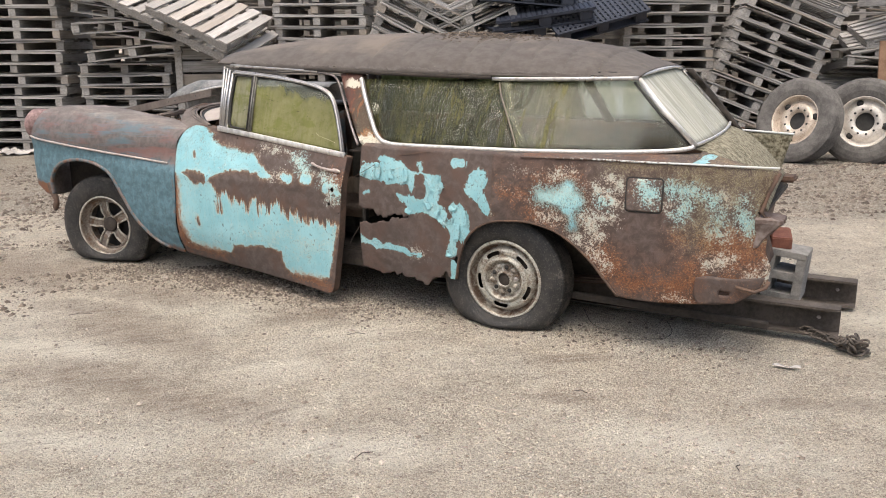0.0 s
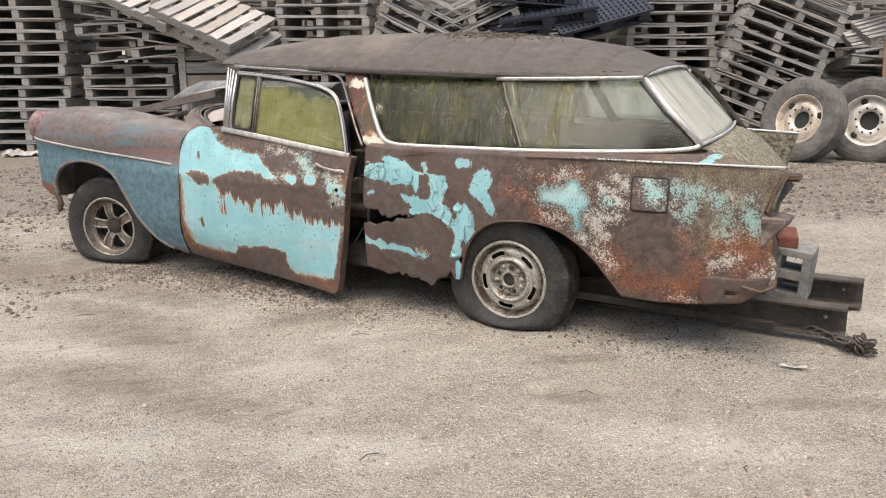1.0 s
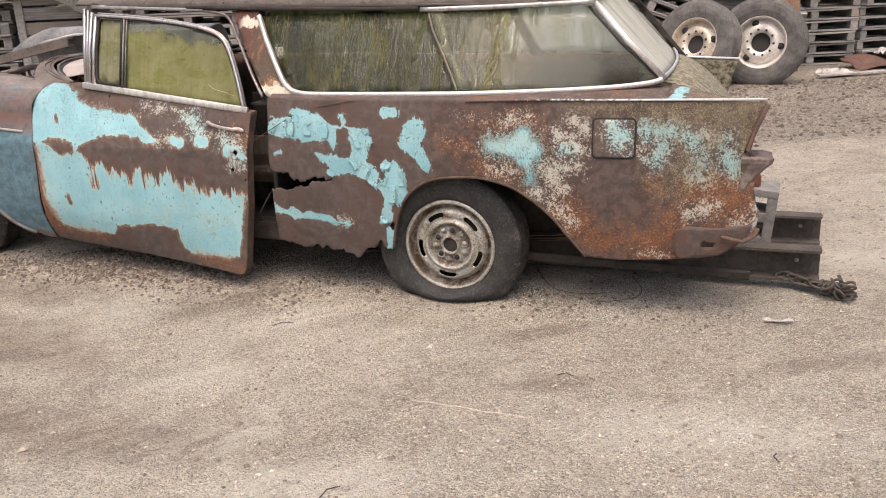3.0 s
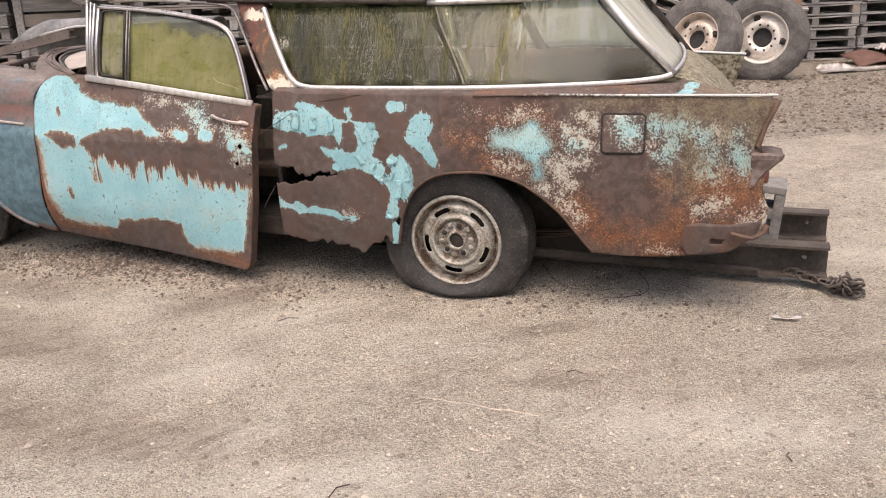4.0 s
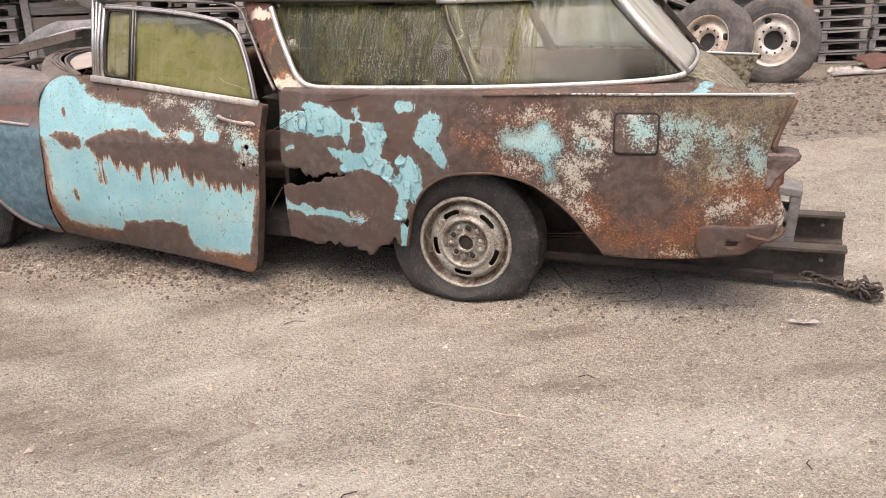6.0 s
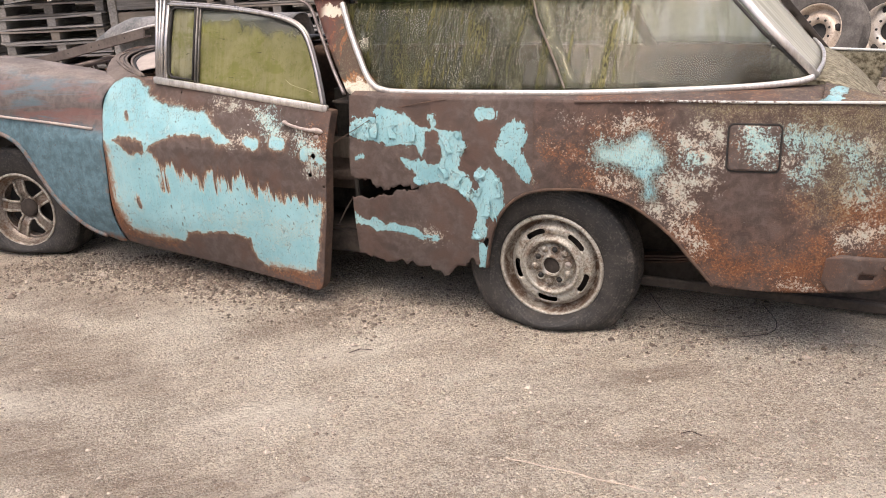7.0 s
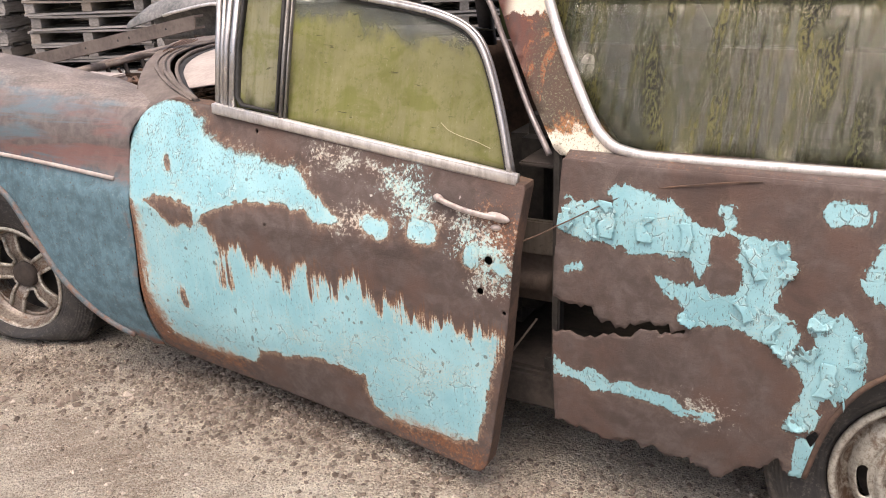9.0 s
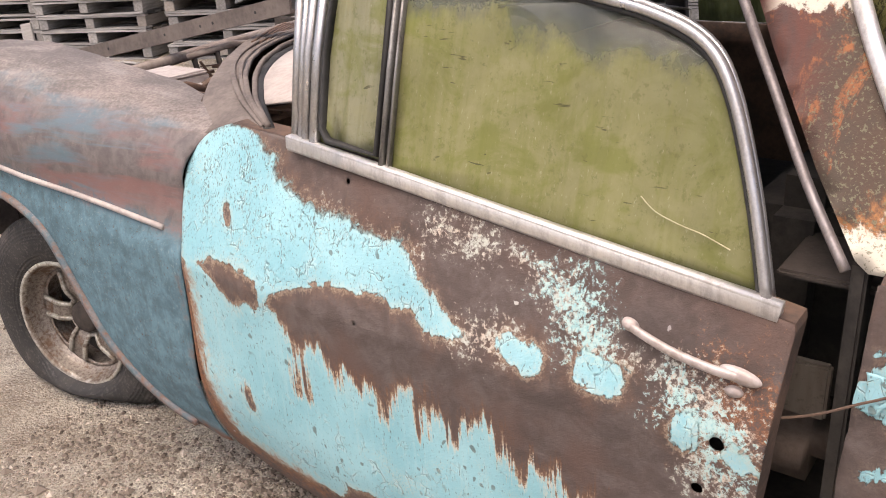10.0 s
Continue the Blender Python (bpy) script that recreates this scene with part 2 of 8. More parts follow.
def body_paint():
    """Bare brown oxidised steel with turquoise paint left in flaking patches, orange rust, cream primer and lichen."""
    k = Nodes("weathered_turquoise_paint", 0.8)
    big, mid, fine = k.noise(5, 5, 0.6), k.noise(24, 7, 0.68, 0.5), k.noise(120, 6, 0.78)
    grain, streak = k.noise(330, 4, 0.7), k.noise((62, 62, 4), 5, 0.66)
    flakes = k.n.new("ShaderNodeTexVoronoi")
    edges = k.n.new("ShaderNodeTexVoronoi")
    edges.feature = "DISTANCE_TO_EDGE"
    shift = k.n.new("ShaderNodeVectorMath")
    shift.operation = "MULTIPLY_ADD"
    wobble = k.n.new("ShaderNodeTexNoise")
    k.l.new(k.scaled(11.0), wobble.inputs["Vector"])
    wobble.inputs["Scale"].default_value, wobble.inputs["Detail"].default_value = 1.0, 4.0
    k.l.new(wobble.outputs["Color"], shift.inputs[0])
    shift.inputs[1].default_value = (0.09, 0.09, 0.09)
    k.l.new(k.tc, shift.inputs[2])
    for t in (flakes, edges):
        k.l.new(k.scaled((30.0, 30.0, 24.0), shift.outputs[0]), t.inputs["Vector"])
        t.inputs["Scale"].default_value = 1.0
    cell = k.n.new("ShaderNodeSeparateColor")
    k.l.new(flakes.outputs["Color"], cell.inputs[0])
    drip = k.attr("drip")
    d = k.m("ADD", k.attr("paint"), k.m("MULTIPLY_ADD", mid, 0.018, -0.009))
    d = k.m("ADD", d, k.m("MULTIPLY_ADD", fine, 0.018, -0.009))
    d = k.m("ADD", d, k.m("MULTIPLY", k.m("MULTIPLY_ADD", k.m("MULTIPLY", streak, streak), 0.26, -0.072), drip))
    d = k.m("ADD", d, k.m("MULTIPLY", k.m("MULTIPLY_ADD", cell.outputs[0], 0.014, -0.007), k.m("SUBTRACT", 1.0, drip)))
    d = k.m("ADD", d, k.m("MULTIPLY", k.m("MULTIPLY_ADD", fine, 0.10, -0.05), k.ramp(k.attr("pit"), 0.6, 0.8)))
    dash = k.noise((330, 330, 80), 3, 0.6)
    pits = k.ramp(k.m("ADD", dash, k.m("MULTIPLY", k.attr("pit"), k.ramp(mid, 0.36, 0.58, 0.02, 0.13))), 0.65, 0.67)
    pock = k.n.new("ShaderNodeTexVoronoi")
    k.l.new(k.scaled((46.0, 46.0, 42.0), shift.outputs[0]), pock.inputs["Vector"])
    pock.inputs["Scale"].default_value = 1.0
    size = k.n.new("ShaderNodeSeparateColor")
    k.l.new(pock.outputs["Color"], size.inputs[0])
    reach = k.ramp(size.outputs[0], 0.35, 1.0, 0.02, 0.30)
    dots = k.m("MULTIPLY", k.ramp(k.m("SUBTRACT", reach, pock.outputs["Distance"]), -0.03, 0.05), k.m("MAXIMUM", k.ramp(big, 0.44, 0.52), k.ramp(k.attr("pit"), 0.6, 0.8)))
    pits = k.m("MAXIMUM", pits, dots)
    soft = k.ramp(k.attr("pit"), 0.6, 0.8)
    keep = k.ramp(d, k.m("MULTIPLY_ADD", soft, -0.016, -0.001), k.m("MULTIPLY_ADD", soft, 0.016, 0.001))
    brown = k.mix(k.ramp(mid, 0.38, 0.66), (0.084, 0.063, 0.055), (0.126, 0.100, 0.089))
    brown = k.mix(k.ramp(big, 0.45, 0.68), brown, (0.108, 0.068, 0.054))
    brown = k.mix(k.m("MULTIPLY", k.ramp(grain, 0.60, 0.74), 0.35), brown, (0.24, 0.18, 0.145))
    brown = k.mix(k.m("MULTIPLY", k.ramp(grain, 0.42, 0.30), 0.5), brown, (0.045, 0.030, 0.024))
    brown = k.mix(k.m("MULTIPLY", k.ramp(k.noise((3.5, 3.5, 5), 6, 0.65, 0.5), 0.53, 0.64), 0.55), brown, (0.056, 0.040, 0.034))
    chip = k.n.new("ShaderNodeTexVoronoi")
    k.l.new(k.scaled((170.0, 170.0, 130.0), shift.outputs[0]), chip.inputs["Vector"])
    chip.inputs["Scale"].default_value = 1.0
    bit = k.n.new("ShaderNodeSeparateColor")
    k.l.new(chip.outputs["Color"], bit.inputs[0])
    orange = k.mix(k.ramp(fine, 0.36, 0.52), (0.075, 0.030, 0.019), (0.225, 0.088, 0.036))
    orange = k.mix(k.m("MULTIPLY", k.ramp(fine, 0.54, 0.66), 0.8), orange, (0.42, 0.25, 0.13))
    r = k.m("ADD", k.attr("rust"), k.m("MULTIPLY_ADD", mid, 0.20, -0.10))
    r = k.m("ADD", r, k.m("MULTIPLY_ADD", fine, 0.36, -0.18))
    r = k.m("ADD", r, k.m("MULTIPLY_ADD", big, 0.14, -0.07))
    c = k.m("ADD", k.attr("cream"), k.m("MULTIPLY_ADD", fine, 0.26, -0.13))
    c = k.m("ADD", c, k.m("MULTIPLY_ADD", mid, 0.14, -0.07))
    c = k.m("ADD", c, k.m("MULTIPLY_ADD", bit.outputs[0], 0.044, -0.022))
    r = k.m("ADD", r, k.m("MULTIPLY", k.ramp(c, -0.07, 0.0), k.ramp(mid, 0.36, 0.60, 0.0, 0.055)))
    brown = k.mix(k.m("MULTIPLY", k.ramp(k.attr("pit"), 0.6, 0.8), k.ramp(big, 0.36, 0.56, 0.25, 0.8)), brown, k.mix(k.ramp(mid, 0.40, 0.60), (0.066, 0.042, 0.034), (0.122, 0.078, 0.062)))
    col = k.mix(k.m("MULTIPLY", k.ramp(r, -0.05, 0.07), 0.88), brown, orange)
    rim = k.m("MULTIPLY", k.ramp(k.m("ADD", d, k.m("MULTIPLY_ADD", fine, 0.03, -0.015)), -0.013, -0.002), k.attr("edge"))
    nick = k.n.new("ShaderNodeTexVoronoi")
    k.l.new(k.scaled((17.0, 17.0, 17.0), shift.outputs[0]), nick.inputs["Vector"])
    nick.inputs["Scale"].default_value = 1.0
    which = k.n.new("ShaderNodeSeparateColor")
    k.l.new(nick.outputs["Color"], which.inputs[0])
    chipped = k.m("MULTIPLY", k.ramp(which.outputs[0], 0.66, 0.70), k.ramp(k.m("ADD", nick.outputs["Distance"], k.m("MULTIPLY_ADD", fine, 0.10, -0.05)), k.m("MULTIPLY_ADD", which.outputs[1], 0.075, 0.02), 0.0))
    col = k.mix(k.m("MULTIPLY", k.ramp(chipped, 0.1, 0.3), 0.8), col, k.mix(which.outputs[2], (0.36, 0.31, 0.28), (0.60, 0.58, 0.55)))
    seep = k.m("MULTIPLY", k.ramp(k.m("ADD", d, k.m("MULTIPLY_ADD", fine, 0.05, -0.025)), -0.040, -0.004), k.m("MULTIPLY", k.attr("edge"), k.ramp(mid, 0.36, 0.54)))
    col = k.mix(k.m("MULTIPLY", seep, 0.9), col, (0.17, 0.078, 0.036))
    fringe = k.mix(k.ramp(fine, 0.34, 0.50), (0.20, 0.075, 0.028), (0.66, 0.52, 0.37))
    col = k.mix(k.m("MULTIPLY", rim, k.ramp(grain, 0.35, 0.55)), col, fringe)
    col = k.mix(k.m("MULTIPLY", k.ramp(c, -0.014, 0.036), k.m("MULTIPLY_ADD", dots, -0.7, 0.84)), col, k.mix(k.ramp(mid, 0.4, 0.6), (0.62, 0.52, 0.42), (0.54, 0.56, 0.49)))
    tint = k.mix(k.ramp(big, 0.35, 0.65), (0.225, 0.485, 0.54), (0.315, 0.585, 0.63))
    tint = k.mix(k.m("MULTIPLY", k.ramp(streak, 0.5, 0.75), 0.5), tint, (0.40, 0.60, 0.61))
    tint = k.mix(k.m("MULTIPLY", k.ramp(grain, 0.58, 0.72), 0.4), tint, (0.45, 0.66, 0.68))
    crk = k.m("MULTIPLY", k.ramp(edges.outputs["Distance"], 0.036, 0.008), k.ramp(mid, 0.47, 0.57))
    crk = k.m("MULTIPLY", crk, k.m("SUBTRACT", 1.0, k.m("MULTIPLY", drip, 0.85)))
    small = k.m("MULTIPLY", k.ramp(k.cells((120, 120, 70), "DISTANCE_TO_EDGE"), 0.10, 0.0), k.m("MULTIPLY", k.ramp(big, 0.46, 0.60), k.ramp(mid, 0.46, 0.58)))
    tint = k.mix(k.m("MULTIPLY", k.m("MAXIMUM", crk, k.m("MULTIPLY", small, 0.25)), k.m("MULTIPLY_ADD", fine, 1.5, -0.20)), tint, (0.055, 0.085, 0.08))
    tint = k.mix(k.m("MULTIPLY", k.ramp(d, 0.020, 0.0), k.m("MULTIPLY", k.ramp(fine, 0.42, 0.56), k.attr("edge"))), tint, (0.66, 0.60, 0.47))
    # pale highlight painted along crack edges, as raised flakes would catch light
    crack_highlight = k.m("MULTIPLY", k.ramp(edges.outputs["Distance"], 0.11, 0.04), k.m("MULTIPLY", k.ramp(mid, 0.50, 0.60), k.m("SUBTRACT", 1.0, k.m("MAXIMUM", crk, drip))))
    tint = k.mix(k.m("MULTIPLY", crack_highlight, 0.55), tint, (0.55, 0.72, 0.72))
    tint = k.mix(k.m("MULTIPLY", pits, 0.75), tint, (0.085, 0.10, 0.09))
    leak = k.m("ADD", k.attr("rust"), k.m("ADD", k.m("MULTIPLY_ADD", mid, 0.12, -0.06), k.m("MULTIPLY_ADD", fine, 0.10, -0.05)))
    tint = k.mix(k.m("MULTIPLY", k.ramp(leak, -0.045, 0.02), 0.85), tint, k.mix(k.ramp(leak, -0.035, 0.012), (0.62, 0.50, 0.34), (0.27, 0.105, 0.035)))
    dry = k.m("MULTIPLY", k.ramp(k.noise((3.2, 3.2, 4.2), 5, 0.7, 0.4), 0.52, 0.64), k.ramp(grain, 0.46, 0.60))
    tint = k.mix(k.m("MULTIPLY", dry, k.m("MULTIPLY_ADD", drip, -0.25, 0.55)), tint, (0.52, 0.53, 0.43))
    col = k.mix(keep, col, tint)
    sp = k.m("ADD", k.attr("speckle"), k.m("MULTIPLY_ADD", fine, 0.26, -0.13))
    sp = k.m("ADD", sp, k.m("MULTIPLY_ADD", bit.outputs[1], 0.05, -0.025))
    sp = k.m("ADD", sp, k.m("MULTIPLY_ADD", mid, 0.16, -0.08))
    col = k.mix(k.m("MULTIPLY", k.ramp(sp, -0.008, 0.026), k.m("MULTIPLY_ADD", pits, -0.6, 0.9)), col, k.mix(k.ramp(fine, 0.4, 0.6), (0.26, 0.50, 0.52), (0.40, 0.59, 0.57)))
    g = k.m("ADD", k.attr("moss"), k.m("MULTIPLY_ADD", fine, 0.60, -0.30))
    g = k.m("ADD", g, k.m("MULTIPLY_ADD", mid, 0.30, -0.15))
    g = k.m("ADD", g, k.m("MULTIPLY_ADD", grain, 0.45, -0.225))
    col = k.mix(k.m("MULTIPLY", k.ramp(g, -0.06, 0.12), 0.72), col, k.mix(k.ramp(grain, 0.49, 0.61), (0.150, 0.122, 0.048), (0.42, 0.38, 0.27)))
    h = k.m("ADD", k.m("MULTIPLY", keep, 0.8), k.m("MULTIPLY", fine, 0.55))
    h = k.m("ADD", h, k.m("MULTIPLY", k.m("SUBTRACT", 1.0, crk), k.m("MULTIPLY", keep, 0.4)))
    return k.done(col, k.mix(keep, (0.84, 0.84, 0.84), (0.56, 0.56, 0.56)), h, 0.9, 0.005)


def fender_paint():
    """Faded blue below, brown and red oxide above, dust on top."""
    k = Nodes("faded_blue_fender_paint", 0.72)
    big, mid, fine = k.noise((3.2, 3.2, 6), 5, 0.6), k.noise(22, 6, 0.65, 0.3), k.noise(120, 6, 0.75)
    streak = k.noise((60, 60, 8), 4, 0.6)
    smear = k.noise((3.0, 6, 26), 5, 0.6, 0.4)
    up, top = k.attr("upper"), k.attr("crown")
    blue = k.mix(k.ramp(mid, 0.35, 0.65), (0.064, 0.124, 0.154), (0.112, 0.210, 0.252))
    blue = k.mix(k.m("MULTIPLY", k.ramp(streak, 0.54, 0.68), 0.45), blue, (0.055, 0.085, 0.095))
    blue = k.mix(k.m("MULTIPLY", k.ramp(fine, 0.56, 0.66), 0.7), blue, (0.20, 0.27, 0.28))
    blue = k.mix(k.ramp(fine, 0.42, 0.34), blue, (0.085, 0.065, 0.055))
    brown = k.mix(k.ramp(mid, 0.35, 0.65), (0.098, 0.084, 0.080), (0.155, 0.133, 0.126))
    brown = k.mix(k.m("MULTIPLY", k.ramp(k.m("ADD", k.m("MULTIPLY", big, 0.5), k.m("MULTIPLY", smear, 0.5)), 0.47, 0.58), 0.8), brown, (0.195, 0.100, 0.088))
    brown = k.mix(k.m("MULTIPLY", k.ramp(k.m("ADD", k.m("MULTIPLY", k.noise((2, 3, 12), 4), 0.45), k.m("MULTIPLY", smear, 0.55)), 0.47, 0.60), 0.75), brown, (0.080, 0.160, 0.195))
    brown = k.mix(k.m("MULTIPLY", k.ramp(fine, 0.58, 0.70), 0.5), brown, (0.22, 0.19, 0.17))
    u = k.m("ADD", up, k.m("ADD", k.m("MULTIPLY_ADD", mid, 0.10, -0.05), k.m("MULTIPLY_ADD", fine, 0.06, -0.03)))
    col = k.mix(k.ramp(u, -0.02, 0.03), blue, brown)
    t = k.m("ADD", top, k.m("MULTIPLY_ADD", mid, 0.16, -0.08))
    dust = k.mix(k.ramp(k.m("ADD", k.m("MULTIPLY", fine, 0.5), k.m("MULTIPLY", smear, 0.5)), 0.40, 0.62), (0.115, 0.098, 0.088), (0.31, 0.265, 0.23))
    col = k.mix(k.m("MULTIPLY", k.ramp(t, -0.05, 0.06), 0.85), col, dust)
    r = k.m("ADD", k.attr("rust"), k.m("MULTIPLY_ADD", mid, 0.07, -0.035))
    col = k.mix(k.ramp(r, -0.01, 0.02), col, k.mix(mid, (0.11, 0.06, 0.045), (0.22, 0.085, 0.03)))
    return k.done(col, 0.7, k.m("ADD", fine, k.m("MULTIPLY", mid, 0.6)), 0.3, 0.003)


def roof_steel():
    k = Nodes("brown_roof_steel", 0.85)
    big, mid, fine = k.noise(3, 5), k.noise((14, 20, 14), 6, 0.65), k.noise(130, 6, 0.75)
    col = k.mix(k.ramp(mid, 0.35, 0.65), (0.086, 0.073, 0.065), (0.116, 0.102, 0.092))
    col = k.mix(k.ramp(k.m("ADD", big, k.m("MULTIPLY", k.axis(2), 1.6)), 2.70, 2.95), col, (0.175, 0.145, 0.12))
    col = k.mix(k.m("MULTIPLY", k.ramp(fine, 0.63, 0.73), 0.45), col, (0.33, 0.28, 0.23))
    lich = k.m("MULTIPLY", k.ramp(fine, 0.56, 0.62), k.ramp(k.axis(0), 0.15, 0.65))
    col = k.mix(k.m("MULTIPLY", lich, 0.6), col, (0.30, 0.25, 0.14))
    return k.done(col, 0.86, k.m("ADD", fine, k.m("MULTIPLY", mid, 0.5)), 0.35, 0.004)


def pillar_rust():
    k = Nodes("red_rusted_pillar", 0.82)
    mid, fine = k.noise((18, 18, 9), 6, 0.7, 0.5), k.noise(100, 6, 0.75)
    big = k.noise((9, 9, 7), 4, 0.6)
    col = k.mix(k.ramp(mid, 0.36, 0.6), (0.082, 0.047, 0.040), (0.118, 0.046, 0.033))
    col = k.mix(k.ramp(k.axis(0), -0.99, -0.90, 0.0, 0.7), col, (0.070, 0.058, 0.040))
    vein = k.m("MULTIPLY", k.ramp(k.noise((14, 14, 5), 5, 0.65, 0.8), 0.57, 0.64), k.ramp(fine, 0.38, 0.56))
    col = k.mix(k.m("MULTIPLY", vein, 0.9), col, k.mix(mid, (0.17, 0.050, 0.022), (0.46, 0.19, 0.07)))
    z = k.axis(2)
    low = k.m("ADD", k.m("SUBTRACT", 0.945, z), k.m("MULTIPLY_ADD", mid, 0.20, -0.10))
    high = k.m("ADD", k.m("MINIMUM", k.m("SUBTRACT", z, 1.175), k.m("SUBTRACT", 1.245, z)), k.m("MULTIPLY_ADD", mid, 0.12, -0.06))
    pale = k.m("MAXIMUM", k.ramp(low, 0.0, 0.015), k.m("MULTIPLY", k.ramp(high, 0.01, 0.02), k.ramp(k.axis(0), -1.04, -1.0)))
    col = k.mix(k.m("MULTIPLY", k.ramp(low, -0.03, 0.0), k.ramp(fine, 0.35, 0.6)), col, (0.36, 0.16, 0.06))
    col = k.mix(pale, col, k.mix(fine, (0.52, 0.46, 0.36), (0.68, 0.65, 0.55)))
    speck = k.m("MULTIPLY", k.ramp(k.noise(190, 4, 0.7), 0.56, 0.60), k.ramp(k.m("ADD", k.axis(0), k.m("MULTIPLY", big, 0.2)), -0.86, -0.80))
    col = k.mix(k.m("MULTIPLY", speck, 0.75), col, (0.17, 0.165, 0.10))
    return k.done(col, 0.82, fine, 0.4, 0.004)


def worn_chrome(name, a=(0.62, 0.61, 0.59), b=(0.34, 0.32, 0.30), rough=0.32):
    k = Nodes(name, rough, 0.85)
    mid, fine = k.noise((30, 30, 7), 5, 0.7), k.noise(240, 4, 0.7)
    col = k.mix(k.ramp(k.m("ADD", k.m("MULTIPLY", mid, 0.7), k.m("MULTIPLY", fine, 0.3)), 0.38, 0.72), a, b)
    return k.done(col, k.ramp(mid, 0.3, 0.7, rough - 0.08, rough + 0.22), fine, 0.12, 0.002)


def algae_glass(name, film, tone, dark, streaks=0.5, specks=0.5, haze=(0.30, 0.30, 0.27), clear_top=-1.0, lean=0.0, fade=None, athwart=False):
    """Window glass with a film of haze, green algae in vertical runs and black specks; film, streaks, specks: how much of each."""
    k = Nodes(name, 0.3)
    k.p.inputs["Specular IOR Level"].default_value = 0.2
    if athwart:
        k.tc = k.scaled((0.0, 1.0, 1.0))
        turn = k.n.new("ShaderNodeMapping")
        k.l.new(k.tc, turn.inputs["Vector"])
        turn.inputs["Rotation"].default_value = (0, 0, radians(-90))
        k.tc = turn.outputs["Vector"]
    fine, wide = k.noise((120, 2, 4), 3, 0.6), k.noise((11, 1, 1.4), 4, 0.6, 0.2)
    spot, mid = k.noise((230, 5, 90), 3, 0.7), k.noise((6, 1, 4), 4, 0.55, 0.4)
    thread = k.noise((46, 1, 1.3), 2, 0.6)
    run = k.m("ADD", k.m("MULTIPLY", thread, 0.45), k.m("ADD", k.m("MULTIPLY", wide, 0.35), k.m("MULTIPLY", fine, 0.20)))
    broken = k.noise((28, 2, 9), 5, 0.65)
    bands = k.ramp(run, 0.52 - 0.16 * streaks, 0.66 - 0.16 * streaks)
    algae = k.m("MULTIPLY", bands, k.ramp(broken, 0.32, 0.58, 0.35, 1.0))
    dots = k.ramp(k.m("ADD", k.noise((200, 5, 85), 3, 0.75), k.m("MULTIPLY_ADD", run, 0.8, -0.40)), 0.515, 0.575)
    black = k.m("MULTIPLY", k.m("MULTIPLY", dots, k.ramp(k.m("ADD", broken, k.m("MULTIPLY", mid, 0.6)), 0.68, 0.84)), min(1.0, specks))
    if fade:
        thin = k.ramp(k.m("ADD", k.axis(0), k.m("MULTIPLY_ADD", mid, 0.5, -0.25)), fade[0], fade[1], 1.0, 0.12)
        algae, black = k.m("MULTIPLY", algae, thin), k.m("MULTIPLY", black, thin)
    col = k.mix(algae, haze, k.mix(k.ramp(mid, 0.38, 0.62), tone, dark))
    col = k.mix(k.m("MULTIPLY", k.ramp(spot, 0.38, 0.28), 0.30), col, (0.46, 0.45, 0.34))
    col = k.mix(black, col, (0.018, 0.018, 0.010))
    if clear_top > 0:
        blot, fleck = k.noise((8, 1, 11), 6, 0.68, 0.5), k.noise((70, 4, 60), 5, 0.75)
        col = k.mix(k.m("MULTIPLY", k.ramp(blot, 0.46, 0.60), 0.60), col, (0.132, 0.146, 0.030))
        col = k.mix(k.m("MULTIPLY", k.ramp(blot, 0.46, 0.34), 0.45), col, (0.245, 0.235, 0.125))
        col = k.mix(k.m("MULTIPLY", k.ramp(fleck, 0.57, 0.64), 0.40), col, (0.105, 0.112, 0.036))
        scratch = k.m("MULTIPLY", k.ramp(k.noise((16, 2, 90), 3, 0.6, 0.8), 0.66, 0.69), k.ramp(blot, 0.44, 0.52))
        col = k.mix(k.m("MULTIPLY", scratch, 0.75), col, (0.045, 0.045, 0.022))
    f = k.m("MAXIMUM", k.m("MAXIMUM", k.m("MULTIPLY", algae, 0.35 + 0.6 * streaks), k.m("MULTIPLY", black, 0.9)), k.ramp(mid, 0.3, 0.7, film * 0.75, min(1.0, film * 1.2)))
    if clear_top > 0:
        z = k.m("SUBTRACT", clear_top, k.m("ADD", k.axis(2), k.m("MULTIPLY_ADD", k.noise((11, 11, 6), 6, 0.7), 0.16, -0.08)))
        z = k.m("SUBTRACT", z, k.m("MULTIPLY", k.m("ADD", k.axis(0), 1.6), lean))
        f = k.m("MULTIPLY", f, k.ramp(z, -0.03, 0.03, 0.45, 1.0))
        col = k.mix(k.ramp(z, 0.03, -0.03, 0.0, 0.80), col, (0.135, 0.148, 0.145))
    k.done(col, k.ramp(f, 0.2, 0.9, 0.15, 0.62))
    clear = k.n.new("ShaderNodeBsdfTransparent")
    clear.inputs[0].default_value = (0.86, 0.89, 0.86, 1)
    gloss = k.n.new("ShaderNodeBsdfGlossy")
    gloss.inputs["Roughness"].default_value = 0.10
    pane, out = k.n.new("ShaderNodeMixShader"), k.n.new("ShaderNodeMixShader")
    pane.inputs[0].default_value = 0.02
    k.l.new(clear.outputs[0], pane.inputs[1])
    k.l.new(gloss.outputs[0], pane.inputs[2])
    k.l.new(f, out.inputs[0])
    k.l.new(pane.outputs[0], out.inputs[1])
    k.l.new(k.p.outputs[0], out.inputs[2])
    k.l.new(out.outputs[0], k.n["Material Output"].inputs["Surface"])
    return k.mat


